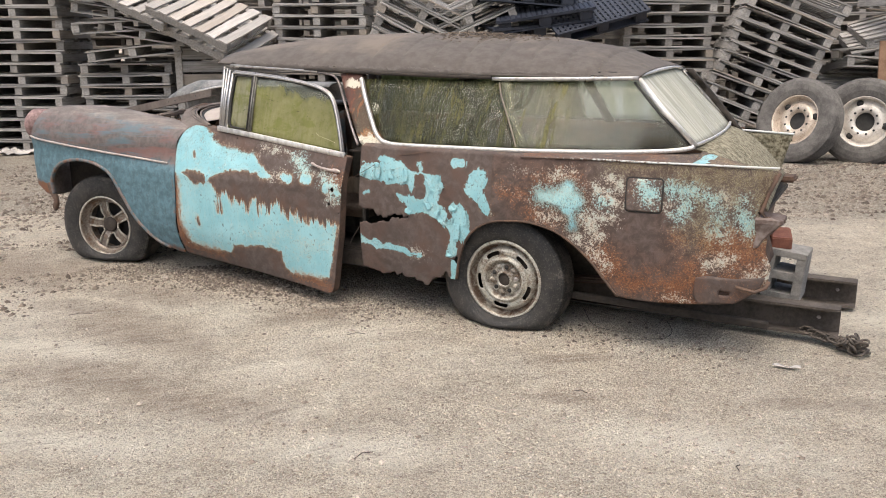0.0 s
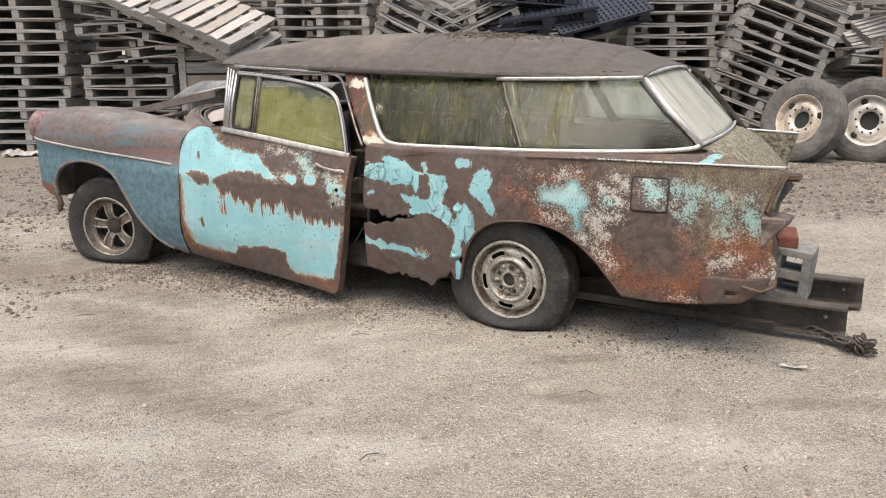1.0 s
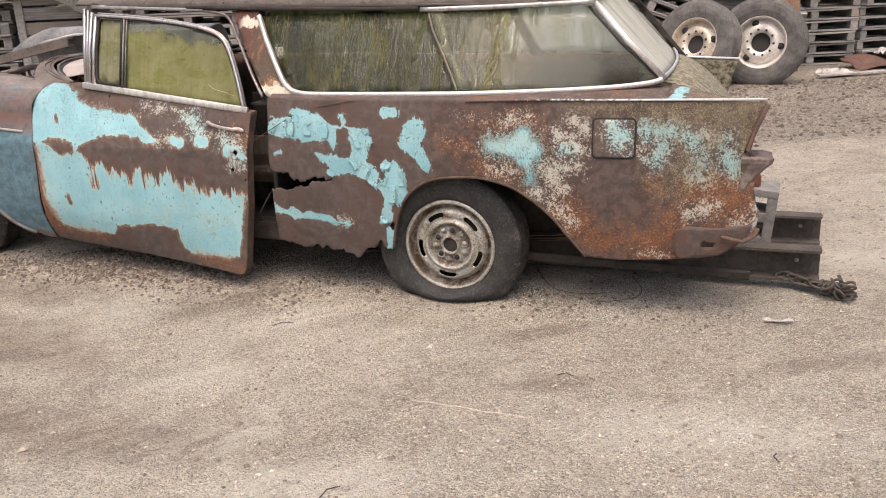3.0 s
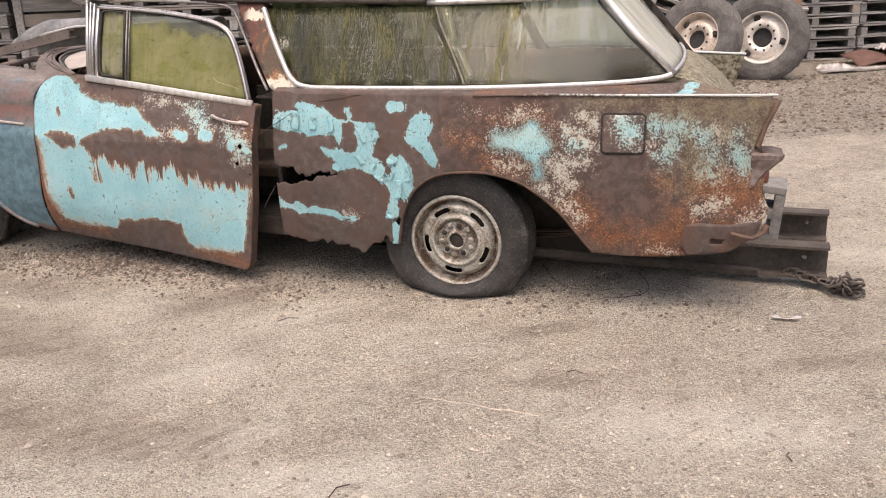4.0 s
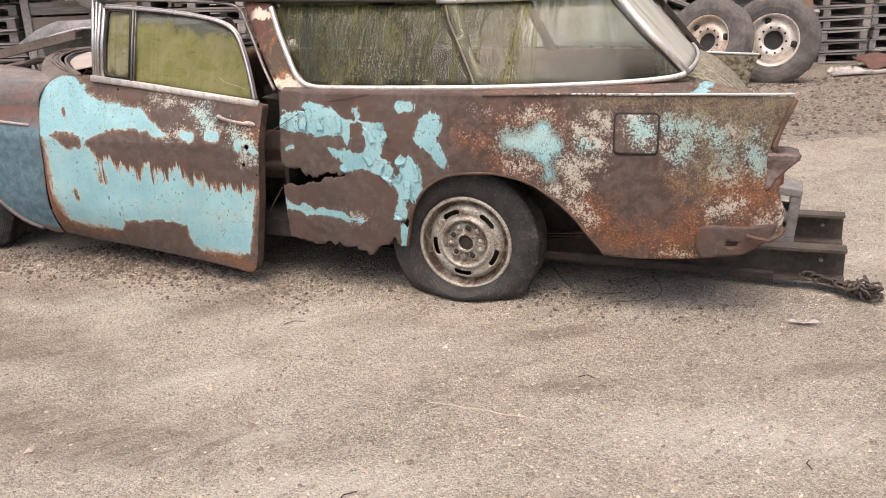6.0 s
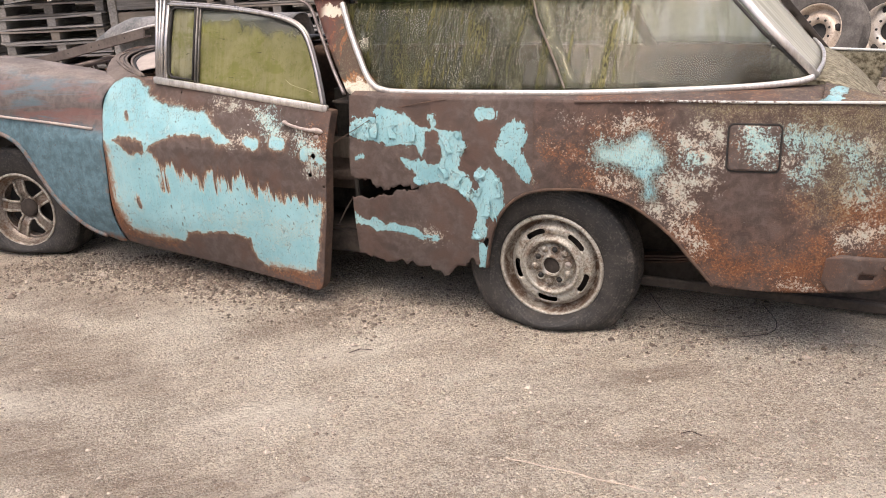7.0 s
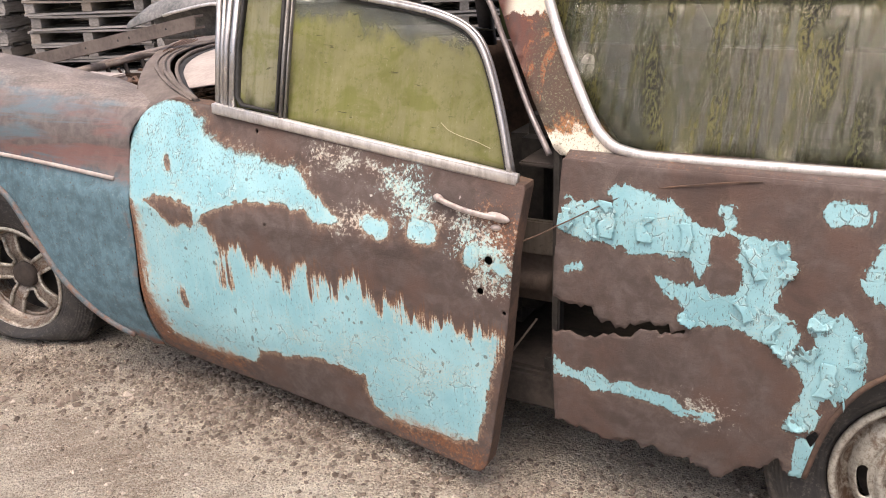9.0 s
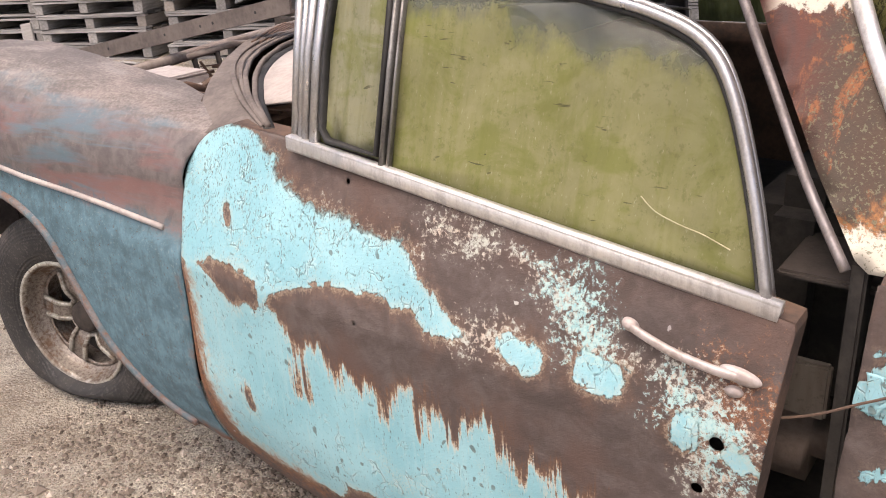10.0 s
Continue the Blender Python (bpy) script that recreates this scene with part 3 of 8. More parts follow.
def backlit_glass(name):
    """Far window whose pale film lets daylight glow through."""
    k = Nodes(name, 0.4)
    run, fine = k.noise((20, 1, 3), 4, 0.6, 0.3), k.noise((90, 5, 50), 3, 0.6)
    film = k.n.new("ShaderNodeBsdfTranslucent")
    pale = k.mix(k.ramp(run, 0.36, 0.66), (0.90, 0.90, 0.84), (0.66, 0.66, 0.52))
    mossy = k.mix(k.ramp(run, 0.36, 0.66), (0.20, 0.21, 0.11), (0.10, 0.11, 0.05))
    k.put(film.inputs[0], k.mix(k.ramp(k.axis(0), -0.20, -0.12), mossy, pale))
    clear, out = k.n.new("ShaderNodeBsdfTransparent"), k.n.new("ShaderNodeMixShader")
    k.l.new(k.ramp(fine, 0.35, 0.6, 0.82, 0.97), out.inputs[0])
    k.l.new(clear.outputs[0], out.inputs[1])
    k.l.new(film.outputs[0], out.inputs[2])
    k.l.new(out.outputs[0], k.n["Material Output"].inputs["Surface"])
    return k.mat


def dirt():
    """Pale gravelly yard dirt: crisp grit, lighter scuffed tracks and darker damp drifts."""
    k = Nodes("yard_dirt", 0.95)
    huge, big, mid = k.noise(0.22, 4, 0.55), k.noise((1.5, 2.1, 1), 8, 0.66, 0.6), k.noise(6, 8, 0.72)
    fine, grit, dust = k.noise(120, 4, 0.75), k.cells(110), k.noise(260, 3, 0.7)
    turn = k.n.new("ShaderNodeMapping")
    k.l.new(k.tc, turn.inputs["Vector"])
    turn.inputs["Rotation"].default_value = (0, 0, radians(-24))
    track, crumb = k.noise((1.2, 2.4, 1), 8, 0.70, 0.7, turn.outputs["Vector"]), k.noise((38, 44, 38), 6, 0.8)
    patch = k.noise((8, 10, 8), 7, 0.74, 0.4)
    col = k.mix(k.ramp(mid, 0.34, 0.66), (0.600, 0.512, 0.395), (0.790, 0.700, 0.565))
    col = k.mix(k.m("MULTIPLY", k.ramp(big, 0.51, 0.61), 0.5), col, (0.360, 0.295, 0.221))
    col = k.mix(k.m("MULTIPLY", k.ramp(track, 0.52, 0.62), 0.6), col, (0.880, 0.820, 0.691))
    col = k.mix(k.m("MULTIPLY", k.ramp(track, 0.45, 0.36), 0.35), col, (0.340, 0.275, 0.211))
    col = k.mix(k.m("MULTIPLY", k.ramp(huge, 0.52, 0.66), 0.3), col, (0.460, 0.375, 0.296))
    drift = k.noise((0.55, 1.1, 1), 7, 0.62, 0.5, turn.outputs["Vector"])
    col = k.mix(k.m("MULTIPLY", k.ramp(drift, 0.50, 0.64), 0.42), col, (0.360, 0.290, 0.222))
    col = k.mix(k.m("MULTIPLY", k.ramp(drift, 0.47, 0.36), 0.35), col, (0.860, 0.790, 0.662))
    col = k.mix(k.m("MULTIPLY", k.ramp(patch, 0.54, 0.63), 0.42), col, (0.300, 0.240, 0.179))
    col = k.mix(k.m("MULTIPLY", k.ramp(patch, 0.47, 0.38), 0.45), col, (0.880, 0.830, 0.696))
    col = k.mix(k.m("MULTIPLY", k.ramp(crumb, 0.55, 0.61), 0.5), col, (0.240, 0.190, 0.141))
    col = k.mix(k.m("MULTIPLY", k.ramp(crumb, 0.45, 0.39), 0.55), col, (0.880, 0.820, 0.686))
    col = k.mix(k.m("MULTIPLY", k.ramp(fine, 0.55, 0.62), 0.55), col, (0.190, 0.148, 0.105))
    col = k.mix(k.m("MULTIPLY", k.ramp(fine, 0.45, 0.38), 0.7), col, (0.920, 0.870, 0.743))
    col = k.mix(k.m("MULTIPLY", k.ramp(dust, 0.56, 0.63), 0.35), col, (0.220, 0.180, 0.136))
    grains = k.n.new("ShaderNodeTexVoronoi")
    k.l.new(k.scaled(170.0), grains.inputs["Vector"])
    grains.inputs["Scale"].default_value = 1.0
    tone = k.n.new("ShaderNodeSeparateColor")
    k.l.new(grains.outputs["Color"], tone.inputs[0])
    lumps = k.n.new("ShaderNodeTexVoronoi")
    k.l.new(k.scaled(78.0), lumps.inputs["Vector"])
    lumps.inputs["Scale"].default_value = 1.0
    lump = k.n.new("ShaderNodeSeparateColor")
    k.l.new(lumps.outputs["Color"], lump.inputs[0])
    round_lump = k.ramp(lumps.outputs["Distance"], 0.46, 0.30)
    col = k.mix(k.m("MULTIPLY", k.m("MULTIPLY", k.ramp(lump.outputs[0], 0.26, 0.16), round_lump), 0.30), col, (0.22, 0.172, 0.130))
    col = k.mix(k.m("MULTIPLY", k.m("MULTIPLY", k.ramp(lump.outputs[0], 0.78, 0.88), round_lump), 0.30), col, (0.93, 0.88, 0.77))
    col = k.mix(k.m("MULTIPLY", k.ramp(tone.outputs[0], 0.22, 0.12), 0.34), col, (0.20, 0.158, 0.118))
    col = k.mix(k.m("MULTIPLY", k.ramp(tone.outputs[0], 0.78, 0.88), 0.48), col, (0.93, 0.87, 0.75))

    def stain(spots):
        f = None
        for x, y, rx, ry, a in spots:
            at = k.n.new("ShaderNodeMapping")
            at.vector_type = "TEXTURE"
            k.l.new(k.tc, at.inputs["Vector"])
            at.inputs["Location"].default_value, at.inputs["Rotation"].default_value = (x, y, 0), (0, 0, radians(a))
            at.inputs["Scale"].default_value = (rx, ry, 1)
            far = k.n.new("ShaderNodeVectorMath")
            far.operation = "LENGTH"
            k.l.new(at.outputs["Vector"], far.inputs[0])
            d = k.ramp(k.m("ADD", far.outputs["Value"], k.m("ADD", k.m("MULTIPLY_ADD", mid, 1.6, -0.8), k.m("MULTIPLY_ADD", crumb, 0.7, -0.35))), 1.25, 0.25)
            f = d if f is None else k.m("MAXIMUM", f, d)
        return f
    pale = stain(((-1.9, 4.08, 0.55, 0.13, -8), (-0.78, 3.85, 0.30, 0.10, 10), (-0.66, 3.36, 0.26, 0.10, 15), (-0.42, 4.35, 0.34, 0.13, 25), (0.62, 4.57, 0.25, 0.10, -20), (-0.36, 3.05, 0.45, 0.14, -5), (-1.48, 3.12, 0.5, 0.12, -10), (0.9, 3.1, 0.6, 0.18, -15), (1.9, 4.6, 0.9, 0.16, -20)))
    damp = stain(((-0.95, 3.42, 0.50, 0.18, -12), (-1.50, 3.68, 0.55, 0.20, -20), (-1.95, 4.70, 0.55, 0.16, -25), (-0.74, 4.62, 0.34, 0.15, 30), (-1.65, 4.35, 0.60, 0.24, -25), (0.50, 3.50, 0.20, 0.07, 0), (0.57, 3.95, 0.30, 0.07, 10), (-2.9, 5.6, 1.1, 0.45, -20), (-1.75, 5.0, 0.55, 0.22, -27), (1.55, 3.45, 0.35, 0.08, 0)))
    scrape = k.noise((5, 26, 5), 6, 0.7, 0.5, turn.outputs["Vector"])
    col = k.mix(k.m("MULTIPLY", k.m("MULTIPLY", pale, k.ramp(scrape, 0.40, 0.56, 0.25, 1.0)), 0.7), col, (0.930, 0.870, 0.740))
    col = k.mix(k.m("MULTIPLY", k.m("MULTIPLY", damp, k.ramp(scrape, 0.38, 0.60, 1.0, 0.55)), 0.72), col, (0.270, 0.200, 0.145))
    stone = k.m("MULTIPLY", k.ramp(grit, 0.34, 0.24), k.ramp(k.noise(37, 3), 0.46, 0.54))
    col = k.mix(k.m("MULTIPLY", stone, 0.6), col, (0.880, 0.830, 0.705))
    churned = k.ramp(k.m("ADD", k.m("ADD", k.axis(1), k.m("MULTIPLY", k.m("ABSOLUTE", k.axis(0)), 0.22)), k.m("MULTIPLY_ADD", track, 5.0, -2.5)), 7.4, 8.6)
    col = k.mix(k.m("MULTIPLY", churned, k.ramp(crumb, 0.40, 0.56, 0.25, 0.75)), col, (0.200, 0.165, 0.127))
    h = k.m("ADD", k.m("ADD", fine, k.m("MULTIPLY", mid, 0.9)), k.m("ADD", k.m("MULTIPLY", stone, 0.7), k.m("MULTIPLY", dust, 0.4)))
    h = k.m("ADD", h, k.m("MULTIPLY_ADD", grains.outputs["Distance"], -0.6, k.m("MULTIPLY_ADD", lumps.outputs["Distance"], -0.7, k.m("MULTIPLY", crumb, 1.2))))
    return k.done(col, 0.95, h, 1.0, 0.020)


def old_wood(name, a, b, grain=(3, 60, 60)):
    k = Nodes(name, 0.9)
    g, mid, fine = k.noise(grain, 5, 0.65), k.noise(5, 4), k.noise(80, 5, 0.7)
    col = k.mix(k.ramp(g, 0.35, 0.66), a, b)
    r = k.random()
    col = k.mix(k.ramp(r, 0.0, 1.0, 0.0, 0.55), col, tuple(v * 0.42 for v in a))
    col = k.mix(k.m("MULTIPLY", k.ramp(k.m("FRACT", k.m("MULTIPLY", r, 7.3)), 0.8, 1.0), 0.5), col, (0.36, 0.29, 0.22))
    col = k.mix(k.m("MULTIPLY", k.ramp(fine, 0.55, 0.7), 0.5), col, tuple(v * 0.3 for v in a))
    return k.done(col, 0.92, k.m("ADD", g, fine), 0.35, 0.003)


def rubber():
    """Perished black rubber: moulded rings on the sidewall, grey dust on the tread and in drifts."""
    k = Nodes("dusty_tyre_rubber", 0.8)
    mid, fine = k.noise(11, 7, 0.7, 0.5), k.noise(110, 5, 0.7)
    rad = k.m("SQRT", k.m("ADD", k.m("POWER", k.axis(0), 2.0), k.m("POWER", k.axis(2), 2.0)))
    ring = k.m("SINE", k.m("MULTIPLY", rad, 620.0))
    band = k.m("MULTIPLY", k.ramp(rad, 0.228, 0.232), k.ramp(rad, 0.276, 0.270))
    col = k.mix(k.ramp(mid, 0.40, 0.62), (0.017, 0.017, 0.017), (0.044, 0.041, 0.038))
    dust = k.m("ADD", k.ramp(rad, 0.285, 0.335, 0.0, 0.16), k.m("ADD", mid, k.m("MULTIPLY_ADD", fine, 0.5, -0.25)))
    col = k.mix(k.m("MULTIPLY", k.ramp(dust, 0.60, 0.80), 0.7), col, (0.125, 0.112, 0.098))
    crack = k.ramp(k.noise((26, 26, 26), 8, 0.75, 1.4), 0.53, 0.50)
    col = k.mix(k.m("MULTIPLY", k.m("MULTIPLY", crack, k.ramp(fine, 0.5, 0.62)), 0.28), col, (0.18, 0.16, 0.14))
    h = k.m("ADD", fine, k.m("MULTIPLY", ring, k.m("MULTIPLY_ADD", band, -0.5, 0.55)))
    return k.done(col, k.ramp(mid, 0.3, 0.7, 0.6, 0.9), h, 0.35, 0.003)


def rim_paint(name, a, b, rust=0.45, rings=False):
    k = Nodes(name, 0.55, 0.5)
    mid, fine = k.noise(16, 6, 0.7, 0.6), k.noise(110, 5, 0.7)
    col = k.mix(k.ramp(fine, 0.4, 0.65), a, b)
    f = k.m("MULTIPLY", k.ramp(k.m("ADD", mid, k.m("MULTIPLY_ADD", fine, 0.3, -0.15)), 0.48, 0.66), rust)
    col = k.mix(f, col, (0.15, 0.075, 0.035))
    if rings:
        rad = k.m("SQRT", k.m("ADD", k.m("POWER", k.axis(0), 2.0), k.m("POWER", k.axis(2), 2.0)))
        rad = k.m("ADD", rad, k.m("MULTIPLY_ADD", mid, 0.014, -0.007))
        # rust and the recess's own shade, both painted into gully and hub well
        gully = k.m("MULTIPLY", k.ramp(rad, 0.164, 0.172), k.ramp(rad, 0.196, 0.188))
        well = k.m("MULTIPLY", k.ramp(rad, 0.104, 0.096), k.ramp(rad, 0.030, 0.04))
        col = k.mix(k.m("MULTIPLY", k.m("MAXIMUM", k.m("MULTIPLY", gully, k.ramp(mid, 0.36, 0.56, 0.35, 1.0)), k.m("MULTIPLY", well, k.ramp(mid, 0.38, 0.58, 0.1, 0.7))), k.ramp(fine, 0.25, 0.5, 0.6, 0.95)), col, (0.085, 0.048, 0.028))
    return k.done(col, k.ramp(mid, 0.3, 0.7, 0.42, 0.75), fine, 0.2, 0.002)


BODY, FENDER, ROOF, PILLAR = body_paint(), fender_paint(), roof_steel(), pillar_rust()
CHROME, CHROME_WHITE = worn_chrome("worn_chrome", (0.52, 0.51, 0.50), (0.30, 0.28, 0.26)), worn_chrome("dull_bright_trim", (0.82, 0.80, 0.77), (0.52, 0.49, 0.46), 0.45)
DULL_STRIP = worn_chrome("dull_pillar_strip", (0.33, 0.295, 0.285), (0.17, 0.145, 0.135), 0.55)
WORN_BAR = worn_chrome("dark_window_bar", (0.30, 0.29, 0.27), (0.12, 0.11, 0.10), 0.5)
COWL = plain("dusty_brown_cowl", (0.105, 0.086, 0.076), (0.185, 0.155, 0.135), 9, 0.85, 0, 0.4)
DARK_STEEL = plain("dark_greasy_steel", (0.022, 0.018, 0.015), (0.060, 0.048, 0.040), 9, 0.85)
RUST = plain("brown_rust", (0.062, 0.042, 0.033), (0.145, 0.088, 0.060), 12, 0.88)
PALE_RUST = plain("pale_rusty_steel", (0.15, 0.115, 0.095), (0.26, 0.22, 0.19), 10, 0.85)
GREY_PRIMER = plain("pale_faded_primer", (0.32, 0.27, 0.25), (0.46, 0.42, 0.39), 7, 0.75)
# black of the rubber seals, also painted shade for gaps, grooves and holes
SEAL_AND_GAP_BLACK = plain("black_seals_and_gaps", (0.014, 0.014, 0.013), (0.034, 0.032, 0.03), 20, 0.7)
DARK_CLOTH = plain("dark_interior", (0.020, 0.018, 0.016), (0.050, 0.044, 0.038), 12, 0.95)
TYRE = rubber()
REAR_RIM = rim_paint("worn_silver_rim", (0.53, 0.515, 0.455), (0.32, 0.30, 0.255), 0.55, True)
FRONT_RIM = rim_paint("worn_rally_rim", (0.29, 0.255, 0.22), (0.14, 0.115, 0.095), 0.7)
TRUCK_RIM = rim_paint("cream_truck_rim", (0.80, 0.76, 0.70), (0.68, 0.63, 0.57), 0.25)
TAN_RIM = rim_paint("tan_truck_rim", (0.66, 0.58, 0.49), (0.52, 0.44, 0.36), 0.4)
DOOR_GLASS = algae_glass("green_algae_door_glass", 0.97, (0.200, 0.198, 0.078), (0.178, 0.180, 0.068), 0.55, 0.06, (0.205, 0.200, 0.092), 1.200, 0.15)
VENT_GLASS = algae_glass("algae_vent_glass", 0.90, (0.205, 0.205, 0.105), (0.165, 0.165, 0.08), 0.5, 0.10, (0.24, 0.235, 0.15), 1.255, 0.0)
SIDE_GLASS = algae_glass("streaked_side_glass", 0.30, (0.105, 0.100, 0.034), (0.062, 0.064, 0.026), 0.84, 1.0, (0.054, 0.058, 0.044))
REAR_SIDE_GLASS = algae_glass("hazy_side_glass", 0.26, (0.165, 0.155, 0.050), (0.105, 0.105, 0.042), 0.80, 0.9, (0.165, 0.168, 0.148), fade=(0.15, 0.55))
TAIL_GLASS = algae_glass("lichened_tail_glass", 0.92, (0.76, 0.75, 0.69), (0.60, 0.59, 0.51), 0.40, 0.1, (0.40, 0.40, 0.33), athwart=True)
OVERLAP_GLASS = algae_glass("overlap_film_and_reflection", 0.38, (0.24, 0.23, 0.09), (0.18, 0.18, 0.075), 0.5, 0.3, (0.25, 0.248, 0.18))
FAR_GLASS = backlit_glass("pale_far_glass")
LICHEN = plain("lichen_covered_steel", (0.060, 0.050, 0.026), (0.36, 0.33, 0.24), 40, 0.95, 0.0, 0.6, 95, 0.006)
DIRT = dirt()

# ---- ground ----
def spaced(lo, hi, near_lo, near_hi, step):
    a = list(np.arange(near_lo, near_hi + 1e-6, step))
    s, v = step, near_hi
    while v < hi:
        s *= 1.35
        v += s
        a.append(v)
    s, v = step, near_lo
    while v > lo:
        s *= 1.35
        v -= s
        a.insert(0, v)
    return a


def heap(x, y):
    """Loose soil heaped under the sagging door."""
    lx, ly = (x - 0.674) * 0.8888 - (y - 5.186) * 0.4582, (x - 0.674) * 0.4582 + (y - 5.186) * 0.8888
    along = math.exp(-((lx + 1.75) / 0.45) ** 4)
    return along * 0.040 * math.exp(-((ly + 0.74) / 0.16) ** 2) * (1 + 0.6 * noise.noise((x * 6, y * 6, 3)))


def ground_height(x, y):
    h = 0.012 * noise.noise((x * 0.7, y * 0.7, 1)) + 0.006 * noise.noise((x * 2.7, y * 2.7, 4)) + 0.003 * noise.noise((x * 9, y * 9, 9))
    rut = math.sin((y - 9.2 + 0.15 * x) * 5.2) * 0.03 * math.exp(-((y - 8.7) / 1.1) ** 2)
    return h + heap(x, y) + rut * (0.6 + noise.noise((x * 1.5, y * 3, 2)))


gx, gy = spaced(-600, 600, -5.5, 6.5, 0.06), spaced(-400, 900, 1.2, 12.5, 0.06)
gv = [(x, y, ground_height(x, y) if -12 < x < 14 and -4 < y < 20 else 0.0) for x in gx for y in gy]
gm = len(gy)
gf = [(i * gm + j, (i + 1) * gm + j, (i + 1) * gm + j + 1, i * gm + j + 1) for i in range(len(gx) - 1) for j in range(gm - 1)]
ground = tagged(part("ground", mesh("ground", gv, gf, True), DIRT), "pale brown gravelly dirt yard with tyre ruts", "ground", kind="structure")

drag = [(-0.016, 3.489), (0.05, 3.462), (0.089, 3.438), (0.15, 3.408), (0.21, 3.369), (0.28, 3.335), (0.351, 3.286)]
k = Nodes("pale_scuffed_dust", 0.95)
SCUFF = k.done(k.mix(k.noise(90, 4), (0.42, 0.36, 0.295), (0.54, 0.475, 0.395)), 0.95)
part("drag_mark", mesh("drag_mark", *sweep([(x + 0.004 * noise.noise((x * 30, y, 1)), y, ground_height(x, y) + 0.001) for x, y in smooth_line(drag, 6)], 0.0024, 0.0014, n=6), True), SCUFF, ground, "pale drag mark scuffed in the dirt")

# ---- the car ----
# Own axes: x to the tail, y to the far side, z up; the rear axle is at x 0, the front one at x -2.92.
CAR = pose(0.674, 5.186, 0, 0, 0, -27.27)
car = thing("car", "abandoned rusted two-door station wagon with flaking turquoise paint on dirt", "car", CAR)


def side_y(x, z):
    """The near side of the body, at height z."""
    y = -0.922 + 0.22 * max(z - 0.62, 0) ** 1.7 + 0.30 * max(0.50 - z, 0) ** 2
    if x > 0.55:
        y += 0.10 * ((x - 0.55) / 0.7) ** 2
    return y


def quarter_place(x, z):
    return (x, side_y(x, z) + 0.004 * noise.noise((x * 7, z * 7, 2)), z)


def door_place(x, z):
    """The open, sagging door: it bows in above the waist and tucks under at its hinge end."""
    y = -0.972 + 0.45 * max(z - 0.66, 0) ** 1.15 + min(max((-1.0 - x) / 1.1, 0), 1) * max(0.42 - z, 0) ** 2
    if x < -1.9:
        y += 0.03 * ((-1.9 - x) / 0.3) ** 2
    return (x, y + 0.003 * noise.noise((x * 5, z * 5, 8)), z)


def belt_y(x):
    return -0.845 + (0.225 * min(x / 0.9, 1.1) ** 1.6 if x > 0 else 0)


def drip_y(x):
    return -0.755 + 0.072 * (x + 1.8)


def green_y(x, z):
    """The side glass leans in towards the roof."""
    t = (z - 0.915) / 0.335
    return belt_y(x) * (1 - t) + drip_y(x) * t


def skew(y):
    return -0.055 * (y + 0.85)


# paint left on the door
DOOR_UPPER = [(-2.17,0.88),(-2.105,0.93),(-2.06,0.955),(-1.935,0.955),(-1.924,0.935),(-1.876,0.908),(-1.861,0.873),(-1.799,0.854),(-1.731,0.836),(-1.651,0.831),(-1.588,0.819),(-1.543,0.817),(-1.51,0.792),(-1.492,0.766),(-1.444,0.727),(-1.399,0.699),(-1.419,0.685),(-1.469,0.69),(-1.5,0.715),(-1.544,0.715),(-1.59,0.719),(-1.636,0.717),(-1.698,0.716),(-1.745,0.704),(-1.81,0.685),(-1.852,0.661),(-1.87,0.63),(-1.901,0.633),(-1.886,0.676),(-1.914,0.692),(-1.969,0.698),(-2.037,0.689),(-2.14,0.66)]
DOOR_LOWER_EDGE = [(-2.13,0.7),(-2.046,0.668),(-1.99,0.632),(-1.959,0.6),(-1.935,0.625),(-1.904,0.619),(-1.865,0.638),(-1.834,0.622),(-1.807,0.591),(-1.785,0.572),(-1.781,0.545),(-1.772,0.572),(-1.75,0.578),(-1.717,0.583),(-1.698,0.552),(-1.668,0.546),(-1.66,0.525),(-1.652,0.543),(-1.636,0.541),(-1.589,0.535),(-1.575,0.51),(-1.569,0.495),(-1.56,0.52),(-1.542,0.543),(-1.502,0.564),(-1.495,0.532),(-1.488,0.485),(-1.479,0.528),(-1.455,0.528),(-1.424,0.533),(-1.414,0.500),(-1.404,0.538),(-1.388,0.544),(-1.352,0.557),(-1.325,0.549),(-1.302,0.501),(-1.285,0.47),(-1.268,0.508),(-1.229,0.489),(-1.22,0.455),(-1.21,0.483),(-1.158,0.484),(-1.142,0.458),(-1.128,0.486),(-1.071,0.471),(-1.034,0.466),(-1.023,0.452),(-1.01,0.478),(-0.975,0.48),(-0.94,0.461)]
DOOR_LOWER_REST = [(-0.95,0.43),(-0.97,0.36),(-0.98,0.3),(-0.99,0.23),(-1.01,0.16),(-1.08,0.14),(-1.14,0.15),(-1.26,0.14),(-1.33,0.17),(-1.34,0.23),(-1.35,0.27),(-1.42,0.285),(-1.52,0.285),(-1.62,0.275),(-1.7,0.27),(-1.74,0.22),(-1.84,0.215),(-1.96,0.225),(-2.06,0.245),(-2.10,0.28),(-2.125,0.35),(-2.12,0.46),(-2.12,0.59)]
DOOR_SPOTS = [(-1.305,0.702,-1.268,0.690,0.021),(-1.175,0.702,-1.135,0.700,0.024),(-1.02,0.668,-1.02,0.648,0.017),(-0.945,0.650,-0.935,0.635,0.018)]
DOOR_BARE = [(-2.03,0.688,-1.97,0.685,0.012),(-1.965,0.675,-1.91,0.652,0.028),(-1.97,0.41,-1.955,0.375,0.014),(-1.78,0.52,-1.78,0.47,0.006),(-2.0,0.80,-1.985,0.775,0.006)]
